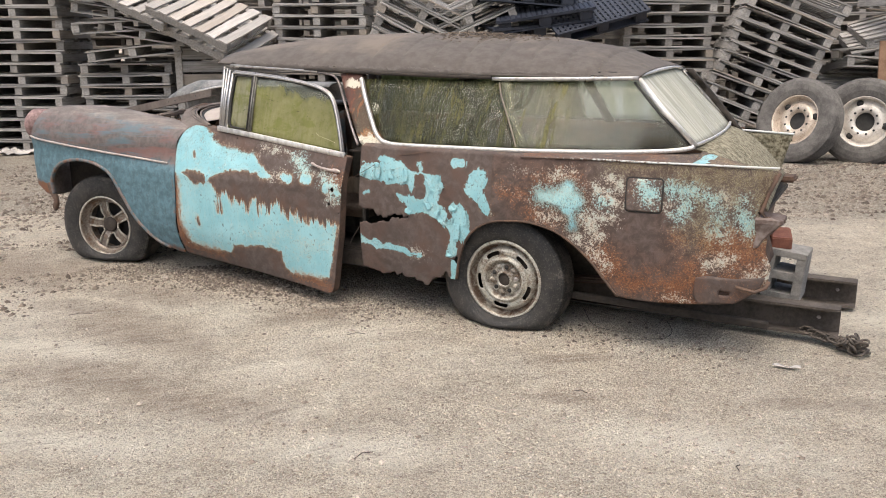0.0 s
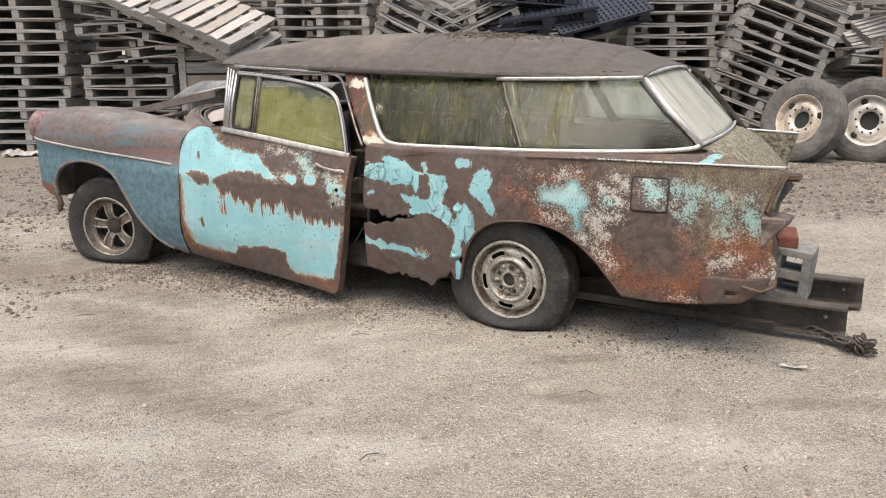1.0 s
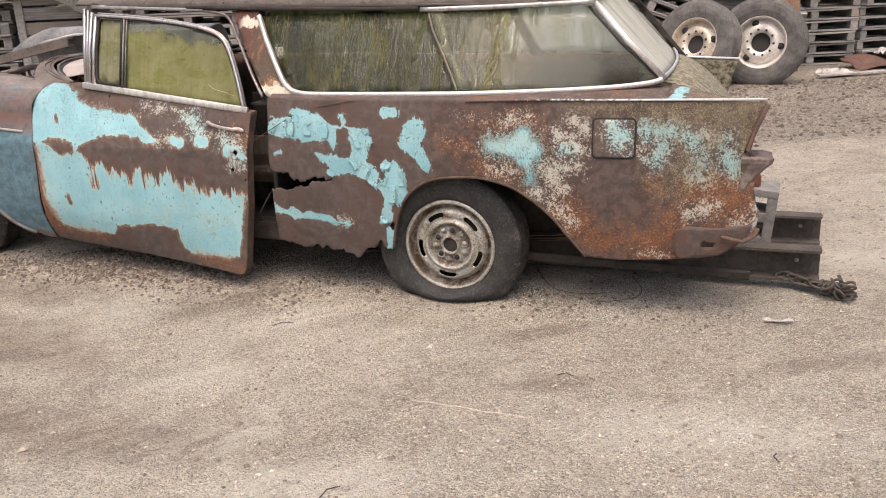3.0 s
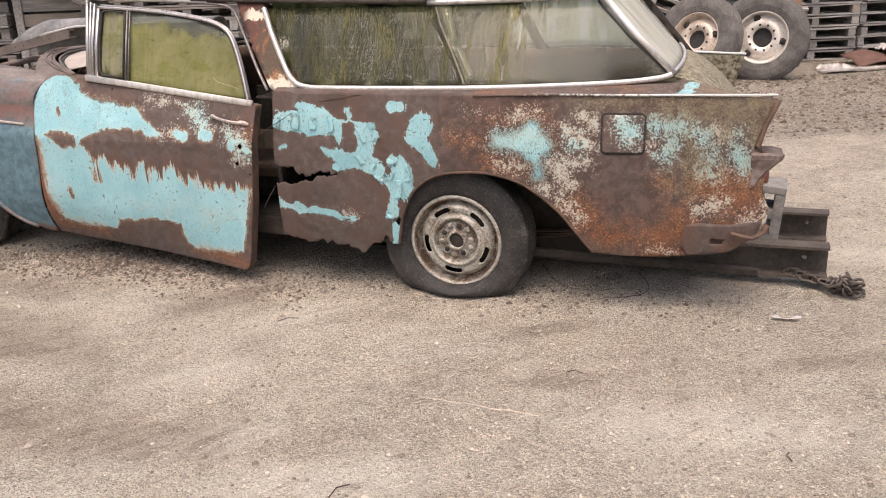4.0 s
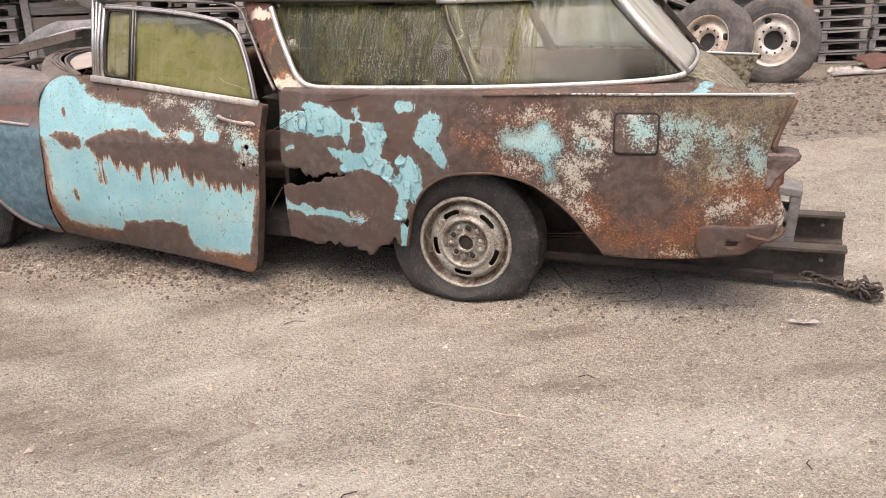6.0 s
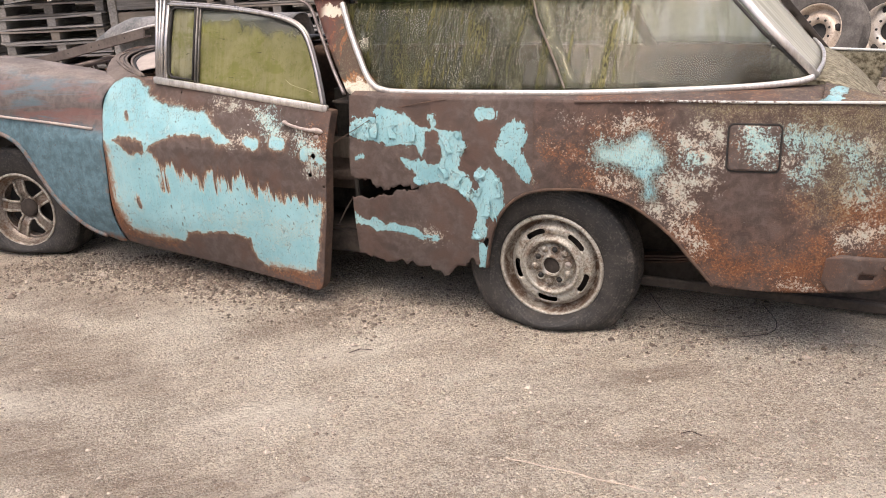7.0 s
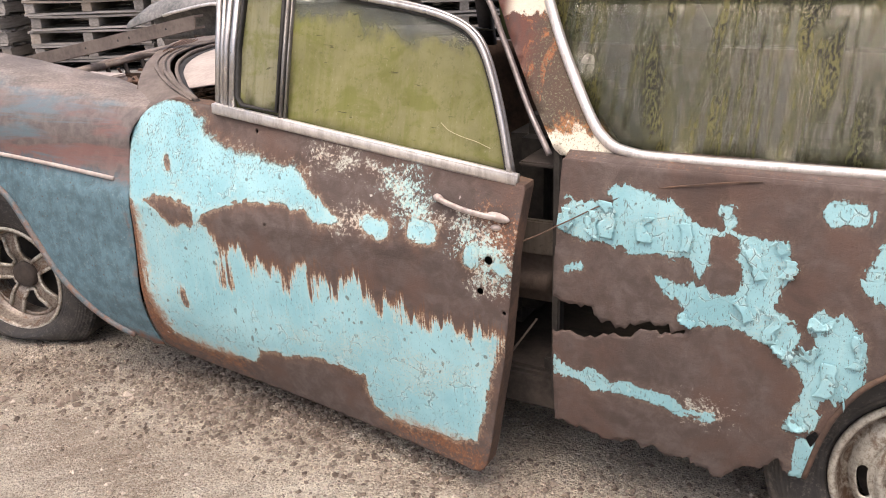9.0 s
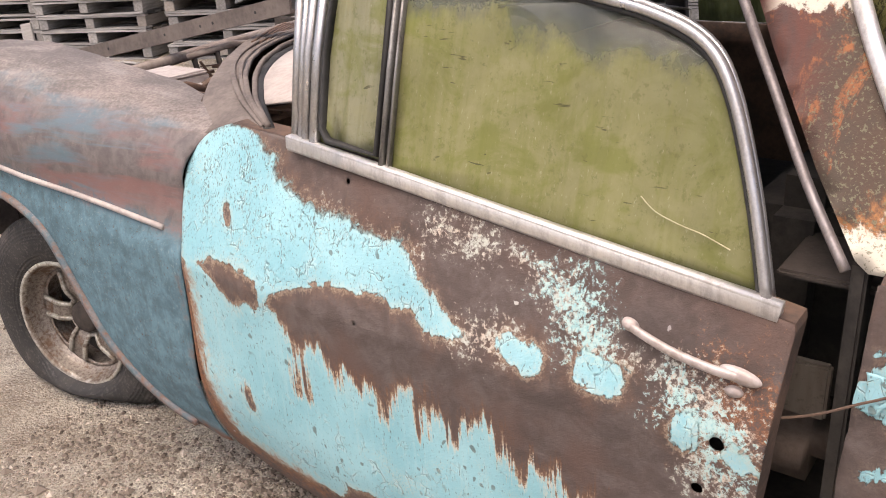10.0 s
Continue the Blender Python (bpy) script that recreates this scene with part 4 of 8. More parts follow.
# paint left on the quarter panel
QUARTER_MAP = [(-0.835,0.75),(-0.825,0.777),(-0.804,0.811),(-0.784,0.797),(-0.757,0.806),(-0.708,0.797),(-0.7,0.815),(-0.712,0.836),(-0.692,0.854),(-0.677,0.862),(-0.659,0.847),(-0.63,0.843),(-0.601,0.832),(-0.576,0.833),(-0.553,0.816),(-0.534,0.8),(-0.506,0.789),(-0.468,0.781),(-0.474,0.808),(-0.445,0.821),(-0.436,0.805),(-0.441,0.779),(-0.377,0.772),(-0.341,0.774),(-0.331,0.737),(-0.313,0.721),(-0.32,0.691),(-0.339,0.677),(-0.351,0.648),(-0.348,0.627),(-0.321,0.602),(-0.297,0.591),(-0.294,0.568),(-0.312,0.539),(-0.302,0.522),(-0.312,0.503),(-0.33,0.519),(-0.352,0.539),(-0.385,0.555),(-0.431,0.566),(-0.469,0.559),(-0.517,0.543),(-0.551,0.574),(-0.531,0.591),(-0.569,0.625),(-0.615,0.653),(-0.614,0.666),(-0.563,0.644),(-0.534,0.649),(-0.518,0.669),(-0.522,0.701),(-0.587,0.709),(-0.649,0.7),(-0.688,0.712),(-0.738,0.724),(-0.779,0.722),(-0.813,0.732)]
QUARTER_FLAP = [(-0.285,0.6),(-0.276,0.624),(-0.259,0.643),(-0.241,0.626),(-0.22,0.637),(-0.185,0.604),(-0.171,0.588),(-0.166,0.544),(-0.178,0.516),(-0.169,0.495),(-0.195,0.455),(-0.189,0.432),(-0.2,0.421),(-0.218,0.438),(-0.235,0.451),(-0.239,0.416),(-0.248,0.377),(-0.262,0.35),(-0.286,0.345),(-0.31,0.353),(-0.294,0.387),(-0.284,0.421),(-0.279,0.459),(-0.284,0.487),(-0.302,0.507),(-0.308,0.531),(-0.285,0.551),(-0.258,0.562),(-0.276,0.575)]
QUARTER_BARE = [(-0.481,0.756),(-0.459,0.767),(-0.437,0.758),(-0.433,0.741),(-0.443,0.718),(-0.425,0.701),(-0.414,0.676),(-0.428,0.648),(-0.458,0.64),(-0.499,0.648),(-0.496,0.67),(-0.484,0.698),(-0.484,0.724)]
QUARTER_STRIP = [(-0.827,0.421),(-0.808,0.403),(-0.783,0.391),(-0.749,0.399),(-0.724,0.398),(-0.69,0.366),(-0.663,0.388),(-0.613,0.379),(-0.573,0.378),(-0.543,0.371),(-0.52,0.354),(-0.456,0.345),(-0.437,0.354),(-0.461,0.33),(-0.506,0.329),(-0.546,0.33),(-0.585,0.342),(-0.636,0.346),(-0.677,0.345),(-0.729,0.339),(-0.759,0.356),(-0.794,0.369),(-0.833,0.365)]
QUARTER_TONGUE = [(-0.197,0.729),(-0.176,0.777),(-0.145,0.799),(-0.11,0.818),(-0.085,0.802),(-0.078,0.756),(-0.096,0.709),(-0.072,0.662),(-0.054,0.603),(-0.07,0.573),(-0.094,0.601),(-0.13,0.653),(-0.173,0.675),(-0.198,0.703)]
QUARTER_CLOUD = [(0.183,0.728),(0.249,0.739),(0.307,0.766),(0.337,0.795),(0.365,0.787),(0.384,0.752),(0.416,0.724),(0.44,0.702),(0.424,0.667),(0.385,0.648),(0.39,0.62),(0.409,0.586),(0.395,0.555),(0.367,0.544),(0.348,0.567),(0.355,0.605),(0.332,0.63),(0.285,0.663),(0.226,0.679),(0.188,0.687)]
QUARTER_SPOTS = [(-0.262,0.838,-0.222,0.838,0.026),(-0.80,0.646,-0.770,0.656,0.009),(-0.258,0.31,-0.264,0.23,0.020),(-0.47,0.822,-0.455,0.826,0.010)]
QUARTER_SPECKLE = [(0.836,0.782,0.919,0.776,0.038),(0.976,0.754,1.004,0.733,0.034),(0.869,0.668,0.908,0.722,0.030),(1.041,0.689,1.044,0.646,0.024),(1.13,0.682,1.164,0.633,0.042),(1.138,0.763,1.128,0.71,0.012),(0.507,0.715,0.53,0.698,0.021),(0.214,0.712,0.366,0.716,0.046),(0.36,0.69,0.40,0.66,0.024),(1.011,0.613,1.048,0.59,0.017)]
QUARTER_CREAM = [(0.26,0.809,0.363,0.829,0.014),(0.544,0.815,0.59,0.784,0.02),(0.49,0.759,0.581,0.706,0.027),(0.505,0.636,0.572,0.623,0.02),(0.425,0.633,0.482,0.601,0.027),(0.459,0.6,0.494,0.543,0.03),(0.39,0.526,0.46,0.483,0.021),(0.484,0.465,0.542,0.403,0.02),(1.01,0.454,1.082,0.478,0.027),(1.18,0.419,1.275,0.401,0.018),(1.253,0.464,1.264,0.406,0.018),(0.804,0.709,0.85,0.705,0.008),(1.048,0.781,1.072,0.721,0.008),(1.002,0.591,1.06,0.586,0.017),(0.202,0.613,0.332,0.606,0.012),(0.824,0.282,0.93,0.266,0.0),(0.0,0.74,0.20,0.66,-0.02),(0.05,0.83,0.25,0.80,-0.015),(-0.45,0.345,-0.5,0.35,0.01)]
QUARTER_RUST = [(0.495,0.449,0.576,0.393,0.03),(0.611,0.371,0.663,0.337,0.027),(0.679,0.325,0.877,0.341,0.04),(0.916,0.43,0.937,0.44,0.017),(1.158,0.567,1.225,0.499,0.05),(1.131,0.511,1.2,0.426,0.038),(0.835,0.283,0.923,0.273,0.011),(1.089,0.523,1.114,0.466,0.025),(0.178,0.762,0.364,0.812,-0.02),(0.154,0.623,0.32,0.606,0),(0,0.7,0.389,0.734,-0.005),(0.951,0.364,0.967,0.311,0.009),(0.994,0.365,1.142,0.365,0.006),(0.856,0.571,0.899,0.563,0.01),(-0.02,0.78,0.1,0.62,-0.02),(0.72,0.36,1.15,0.38,0.015),(1.02,0.55,1.2,0.50,0.05)]
QUARTER_MOSS = [(0.884,0.84,1.21,0.825,0.05),(0.948,0.744,0.971,0.59,0.035),(1.036,0.646,1.002,0.591,0.03),(1.193,0.783,1.201,0.676,0.035),(1.091,0.796,1.097,0.71,0.025),(0.919,0.59,0.984,0.546,0.015),(0.55,0.875,0.9,0.87,0.01),(1.07,0.80,1.03,0.60,0.018),(1.22,0.81,1.20,0.62,0.03)]


def door_paint(x, z):
    d = np.maximum(poly_field(x, z, DOOR_UPPER), poly_field(x, z, DOOR_LOWER_EDGE + DOOR_LOWER_REST))
    d = np.maximum(d, blob_field(x, z, DOOR_SPOTS))
    return np.minimum(d, -blob_field(x, z, DOOR_BARE))


def door_cream(x, z):
    return blob_field(x, z, [(-1.48, 0.855, -1.38, 0.838, 0.008), (-1.31, 0.835, -1.20, 0.785, 0.002), (-1.22, 0.80, -1.17, 0.74, 0.020), (-1.13, 0.74, -0.95, 0.72, -0.008), (-1.03, 0.715, -0.94, 0.66, 0.020), (-0.99, 0.61, -0.94, 0.60, 0.014), (-1.75, 0.835, -1.50, 0.80, -0.014), (-1.40, 0.70, -1.32, 0.71, 0.010), (-1.95, 0.83, -1.88, 0.84, -0.004)])


def quarter_paint(x, z):
    d = np.minimum(poly_field(x, z, QUARTER_MAP), -poly_field(x, z, QUARTER_BARE) - 0.003)
    for p in (QUARTER_FLAP, QUARTER_STRIP, QUARTER_TONGUE, QUARTER_CLOUD):
        d = np.maximum(d, poly_field(x, z, p))
    return np.maximum(d, blob_field(x, z, QUARTER_SPOTS))


def level(v):
    return lambda x, z: np.full(x.shape, v)


QUARTER_LOOK = {"paint": quarter_paint, "cream": lambda x, z: blob_field(x, z, QUARTER_CREAM), "rust": lambda x, z: blob_field(x, z, QUARTER_RUST),
                "speckle": lambda x, z: blob_field(x, z, QUARTER_SPECKLE), "moss": lambda x, z: blob_field(x, z, QUARTER_MOSS), "drip": level(0.12), "edge": lambda x, z: np.where(x < -0.05, 0.07, 0.5), "pit": lambda x, z: np.where(x < -0.05, 0.38, 0.9)}
DOOR_LOOK = {"paint": door_paint, "cream": door_cream, "moss": level(-1.0), "speckle": lambda x, z: blob_field(x, z, [(-1.20, 0.80, -1.18, 0.755, 0.028), (-1.03, 0.70, -0.94, 0.66, 0.018), (-0.98, 0.63, -0.94, 0.61, 0.012), (-1.27, 0.83, -1.24, 0.80, 0.0)]),
             "rust": lambda x, z: np.maximum(blob_field(x, z, [(-2.15, 0.62, -2.15, 0.36, 0.030), (-2.15, 0.36, -2.10, 0.22, 0.040), (-2.10, 0.22, -1.8, 0.19, 0.025), (-0.96, 0.70, -0.92, 0.69, 0.02), (-1.25, 0.13, -1.0, 0.11, 0.02)]), -0.2),
             "pit": lambda x, z: np.clip((z - 0.62) * 3.4, 0.15, 0.68), "drip": lambda x, z: 0.8 * np.clip(1.2 - np.abs(z - 0.50) / 0.12, 0.1, 1.0), "edge": lambda x, z: 0.75 * np.clip(1.35 - np.abs(z - 0.50) / 0.14, 0.45, 1.0)}
BARE_LOOK = {"speckle": level(-1.0), "paint": level(-1.0), "cream": level(-1.0), "rust": level(-0.06), "moss": level(-1.0), "drip": level(0.0), "edge": level(0.0)}


def looks(me, look_of):
    """Writes the paint fields of a mesh that was not cut from a sheet."""
    co = np.zeros(len(me.vertices) * 3)
    me.vertices.foreach_get("co", co)
    co = co.reshape(-1, 3)
    for key, f in look_of.items():
        at = me.attributes.new(key, "FLOAT", "POINT")
        at.data.foreach_set("value", np.ascontiguousarray(f(co[:, 0], co[:, 2]), dtype=np.float32))
    return me


LEDGE_LOOK = dict(BARE_LOOK, paint=lambda x, z: 0.030 - np.hypot(x - 0.935 - (z - 0.9) * 1.5, (z - 0.90) * 1.2), cream=lambda x, z: np.where(x > 0.1, -0.05, -0.09), moss=lambda x, z: (x - 1.0) * 0.35)
# quarter panel: belt, fin, tail, ragged sill, wheel arch
arch = [(0.602 - 0.0, 0.252), (0.53, 0.34), (0.457, 0.425), (0.37, 0.495), (0.283, 0.543), (0.17, 0.570), (0.062, 0.572), (-0.06, 0.553), (-0.15, 0.50), (-0.205, 0.42), (-0.235, 0.33), (-0.255, 0.23)]
arch = smooth_line(arch, 4)
sill = ragged([(-0.268, 0.225), (-0.299, 0.244), (-0.312, 0.270), (-0.330, 0.251), (-0.381, 0.233), (-0.404, 0.206), (-0.42, 0.192), (-0.451, 0.180), (-0.486, 0.182), (-0.495, 0.199), (-0.519, 0.214), (-0.60, 0.220), (-0.635, 0.225), (-0.709, 0.210), (-0.76, 0.231), (-0.828, 0.230)], 0.010, 0.004, 3.0)
tail_low = [(1.235, 0.52), (1.265, 0.45), (1.255, 0.385), (1.21, 0.335), (1.13, 0.275), (1.05, 0.262), (0.90, 0.250), (0.75, 0.246), (0.64, 0.248)]
crack_up = ragged([(-0.525, 0.545), (-0.556, 0.538), (-0.564, 0.560), (-0.577, 0.550), (-0.622, 0.546), (-0.643, 0.536), (-0.679, 0.531), (-0.704, 0.536), (-0.729, 0.542), (-0.737, 0.566), (-0.778, 0.566), (-0.832, 0.575)], 0.006, 0.004, 8)
crack_low = ragged([(-0.832, 0.485), (-0.775, 0.489), (-0.702, 0.498), (-0.646, 0.506), (-0.632, 0.518), (-0.623, 0.530), (-0.588, 0.532), (-0.578, 0.525), (-0.545, 0.536)], 0.005, 0.004, 9)
outline = ragged([(-0.83, 0.230), (-0.832, 0.485)], 0.003, 0.01, 5)[:-1] + crack_low + crack_up[:-1] + ragged([(-0.832, 0.575), (-0.822, 0.895)], 0.003, 0.01, 6)
outline += dense([(-0.80, 0.897), (-0.70, 0.893), (0.0, 0.893), (0.55, 0.895), (0.95, 0.892), (1.262, 0.878)], 0.02, False)
outline += dense([(1.266, 0.872), (1.215, 0.76), (1.192, 0.695), (1.205, 0.672), (1.235, 0.655), (1.24, 0.60), (1.235, 0.52)], 0.015, False)[:-1]
outline += dense(tail_low, 0.02, False) + arch + sill[:-1]
holes = [ragged([(-0.262, 0.335), (-0.245, 0.36), (-0.232, 0.345), (-0.25, 0.315), (-0.262, 0.335)], 0.004, 0.008, 12)[:-1]]
part("quarter_panel", sheet("quarter_panel", outline, quarter_place, holes, 0.010, (0, 0.004, 0), QUARTER_LOOK), BODY, car, "rust-brown quarter panel with torn sill and turquoise flakes")


def on_side(pts, proud=0.004):
    return [(x, side_y(x, z) - proud, z) for x, z in pts]


# curled flakes along the cracks in the paint
FLAKE_LOOK = dict(BARE_LOOK, paint=level(0.05))


def paint_flake(line, way, width, lift, seed):
    """A flake whose edge along the line has sprung off the panel; way: towards its fixed side."""
    pts = smooth_line(line, 6)

    def place(u, v):
        x, z = (np.interp(u * (len(pts) - 1), range(len(pts)), [p[i] for p in pts]) for i in (0, 1))
        hold = width * (1 - v) * (0.8 + 0.5 * noise.noise((u * 3, seed, 0.3)))
        frayed = 0.009 * noise.noise((u * 9, seed, 1.7)) * v
        x, z = x + way[0] * (hold + frayed), z + way[1] * (hold + frayed)
        rise = 0.6 * lift * v ** 1.8 * max(math.sin(math.pi * (0.08 + 0.84 * u)), 0.0) ** 0.6 * (0.75 + 0.5 * noise.noise((u * 4, seed, 5.1)))
        return (x, side_y(x, z) - 0.0065 - rise, z)
    part("paint_flake", looks(mesh("paint_flake", *shell(grid(14, 6, place), (0, 0.0014, 0)), True), FLAKE_LOOK), BODY, car)


for n, (line, way, width, lift) in enumerate((
        ([(-0.700, 0.812), (-0.691, 0.775), (-0.696, 0.730)], (-1, 0.1), 0.040, 0.010),
        ([(-0.796, 0.790), (-0.789, 0.761), (-0.798, 0.738)], (-1, 0), 0.026, 0.009),
        ([(-0.751, 0.790), (-0.758, 0.754), (-0.746, 0.728)], (1, 0), 0.030, 0.006),
        ([(-0.434, 0.632), (-0.418, 0.613), (-0.407, 0.584)], (0.8, 0.5), 0.034, 0.010),
        ([(-0.348, 0.616), (-0.333, 0.601), (-0.344, 0.577), (-0.341, 0.550)], (-0.9, -0.2), 0.032, 0.011),
        ([(-0.222, 0.526), (-0.218, 0.484), (-0.226, 0.446)], (-1, 0), 0.036, 0.012),
        ([(-0.297, 0.556), (-0.276, 0.551), (-0.254, 0.564)], (0.2, -1), 0.030, 0.010),
        ([(-0.185, 0.596), (-0.176, 0.552), (-0.183, 0.524)], (-1, 0), 0.024, 0.012),
        ([(-0.629, 0.790), (-0.649, 0.768), (-0.637, 0.733)], (1, 0), 0.034, 0.007),
        ([(-0.530, 0.786), (-0.522, 0.757), (-0.533, 0.722)], (-1, 0), 0.030, 0.006),
        ([(-0.422, 0.744), (-0.403, 0.712), (-0.393, 0.682)], (0.9, 0.3), 0.030, 0.008),
        ([(-0.285, 0.600), (-0.258, 0.595), (-0.239, 0.606)], (0.1, 1), 0.026, 0.010),
        ([(-0.205, 0.455), (-0.196, 0.437), (-0.198, 0.425)], (-0.2, 1), 0.020, 0.012),
        ([(-0.322, 0.735), (-0.316, 0.715), (-0.324, 0.695)], (-1, 0), 0.028, 0.010),
        ([(-0.360, 0.772), (-0.345, 0.770), (-0.334, 0.756)], (-0.7, -0.7), 0.026, 0.008),
        ([(-0.300, 0.360), (-0.283, 0.352), (-0.264, 0.356)], (0, 1), 0.026, 0.012),
        ([(-0.312, 0.512), (-0.330, 0.524), (-0.350, 0.542)], (0.5, 0.85), 0.026, 0.009),
        ([(-0.545, 0.575), (-0.534, 0.560), (-0.515, 0.550)], (0.6, 0.8), 0.024, 0.008))):
    paint_flake(line, way, width, lift, n * 2.3)
# arch lip
part("wheel_arch_lip", mesh("wheel_arch_lip", *sweep(on_side(arch, -0.004), 0.006, 0.009, (0, 1, 0)), True), RUST, car)
# belt ledge between the fin and the glass, and the fin's pale top edge
ledge = grid(70, 4, lambda u, v: (lambda x: (x, (side_y(x, 0.893) + 0.002) * (1 - v) + (belt_y(x) + 0.015) * v, 0.893 + 0.022 * v - 0.016 * u * u * (1 - v)))(-0.82 + 1.72 * u))
part("belt_ledge", looks(mesh("belt_ledge", *shell(ledge, (0, 0, -0.004)), True), LEDGE_LOOK), BODY, car)
fin_line = [(x, side_y(x, 0.885) - 0.001, 0.8965 - 0.02 * max(x - 0.9, 0) ** 1.2 - 0.008 * max(0.45 - x, 0) / 0.3) for x in np.linspace(0.10, 1.262, 60)]
k = Nodes("flaked_fin_edge", 0.75)
worn = k.m("ADD", k.noise((60, 60, 60), 6, 0.75), k.ramp(k.axis(0), 0.0, 1.0, -0.16, 0.12))
FIN_EDGE = k.done(k.mix(k.ramp(worn, 0.46, 0.54), (0.11, 0.075, 0.06), k.mix(k.noise(30, 4), (0.52, 0.50, 0.46), (0.60, 0.66, 0.66))), 0.75)
part("fin_edge", mesh("fin_edge", *sweep(fin_line, 0.006, 0.0042), True), FIN_EDGE, car, "fin's top edge with pale flaked paint")
# fuel filler lid
LID_LOOK = dict(BARE_LOOK, speckle=lambda x, z: blob_field(x, z, [(0.715, 0.775, 0.74, 0.745, 0.038)]), cream=lambda x, z: blob_field(x, z, [(0.70, 0.80, 0.74, 0.73, 0.02)]))
def round_square(x0, z0, x1, z1, r):
    out = []
    for cx, cz, a in ((x1 - r, z1 - r, 0), (x0 + r, z1 - r, 90), (x0 + r, z0 + r, 180), (x1 - r, z0 + r, 270)):
        out += [(cx + r * math.cos(radians(a + b)), cz + r * math.sin(radians(a + b))) for b in (0, 30, 60, 90)]
    return dense(out, 0.02)


part("fuel_lid", sheet("fuel_lid", round_square(0.630, 0.675, 0.787, 0.822, 0.014), lambda x, z: (x, side_y(x, z) - 0.006, z), (), 0.013, (0, 0.005, 0), LID_LOOK), BODY, car, "square fuel filler lid with a turquoise patch")
part("lid_seam", mesh("lid_seam", *sweep(on_side(round_square(0.626, 0.671, 0.791, 0.826, 0.017), 0.0), 0.0035, 0.003, (0, 1, 0), closed=True)), SEAL_AND_GAP_BLACK, car)
# tail: closing panel behind the fin, lamp pod, bumper corner plate
tail_face = grid(10, 14, lambda u, v: (1.255 - 0.06 * (1 - abs(2 * v - 1)) + skew(-0.80 + 0.2 * u) * 0.4, -0.815 + 0.20 * u, 0.865 - 0.40 * v))
part("fin_inner_face", mesh("fin_inner_face", *shell(tail_face, (-0.006, 0, 0)), True), RUST, car)
LAMP_BASE = plain("rusty_lamp_base", (0.085, 0.050, 0.036), (0.20, 0.165, 0.15), 16, 0.75)
pod_v, pod_f = [], []
for z, x1, y0 in ((0.676, 1.262, -0.836), (0.668, 1.298, -0.846), (0.652, 1.300, -0.846), (0.640, 1.286, -0.842), (0.610, 1.258, -0.836), (0.575, 1.228, -0.838), (0.540, 1.208, -0.845)):
    pod_v += [(1.185, y0, z), (x1 - 0.012, y0, z), (x1, y0 + 0.014, z), (x1, -0.70, z), (1.185, -0.70, z)]
for i in range(6):
    pod_f += [(5 * i + j, 5 * i + (j + 1) % 5, 5 * i + 5 + (j + 1) % 5, 5 * i + 5 + j) for j in range(5)]
pod = pod_v, pod_f + [(0, 1, 2, 3, 4), (34, 33, 32, 31, 30)]
part("tail_lamp_base", mesh("tail_lamp_base", *pod), LAMP_BASE, car, "empty rusty tail lamp base")
part("tail_lamp_bezel", mesh("tail_lamp_bezel", *sweep([(1.268, -0.815, 0.872), (1.228, -0.82, 0.775), (1.205, -0.825, 0.70), (1.225, -0.825, 0.672), (1.30, -0.80, 0.66)], 0.012, 0.008), True), RUST, car)
plate = [(0.955, 0.385), (1.00, 0.400), (1.12, 0.392), (1.245, 0.405), (1.22, 0.34), (1.13, 0.278), (1.05, 0.266), (0.97, 0.262), (0.945, 0.30)]
part("bumper_corner_plate", sheet("bumper_corner_plate", dense(plate, 0.02), lambda x, z: (x, side_y(x, z) - 0.006 - 0.008 * math.sin(min(max((x - 0.935) / 0.3, 0), 1) * math.pi), z), [dense([(1.055, 0.312), (1.10, 0.312), (1.105, 0.33), (1.06, 0.335)], 0.01)], 0.014, (0, 0.006, 0), BARE_LOOK), BODY, car, "rusty bumper corner plate with a slot")
part("bumper_bracket", mesh("bumper_bracket", *sweep([(1.13, -0.885, 0.365), (1.21, -0.87, 0.345), (1.25, -0.85, 0.365), (1.262, -0.84, 0.395)], 0.014, 0.006), True), RUST, car)

# tail deck and far fin
deck = grid(24, 16, lambda u, v: (lambda y: (0.86 + 0.36 * v + skew(y), y, 0.935 - 0.02 * v - 0.25 * v * v + 0.02 * (1 - (y / 0.6) ** 2)))(-0.60 + 1.20 * u))
part("tailgate", mesh("tailgate", *shell(deck, (-0.006, 0, -0.006)), True), LICHEN, car, "tailgate covered in pale lichen streaks")
near_slope = grid(12, 10, lambda u, v: (0.90 + 0.33 * v, (-0.62 - 0.05 * v) * (1 - u) + side_y(0.9 + 0.33 * v, 0.885) * u + 0.006 * u, (0.925 - 0.075 * v) * (1 - u) + (0.893 - 0.012 * v) * u))
part("fin_deck", looks(mesh("fin_deck", *shell(near_slope, (0, 0, -0.005)), True), LEDGE_LOOK), BODY, car)
far_fin = dense([(0.70, 0.895), (1.235, 0.872), (1.20, 0.75), (1.18, 0.65), (1.16, 0.45), (0.72, 0.45)], 0.03)
part("far_fin", sheet("far_fin", far_fin, lambda x, z: (x + skew(0.82), 0.80 + 0.05 * (0.9 - z), z), (), 0.03, (0, 0.03, 0)), LICHEN, car, "far tail fin speckled with lichen")
part("far_fin_edge", mesh("far_fin_edge", *sweep([(0.70 + skew(0.82), 0.81, 0.899), (1.24 + skew(0.82), 0.81, 0.876)], 0.014, 0.006), True), FIN_EDGE, car)
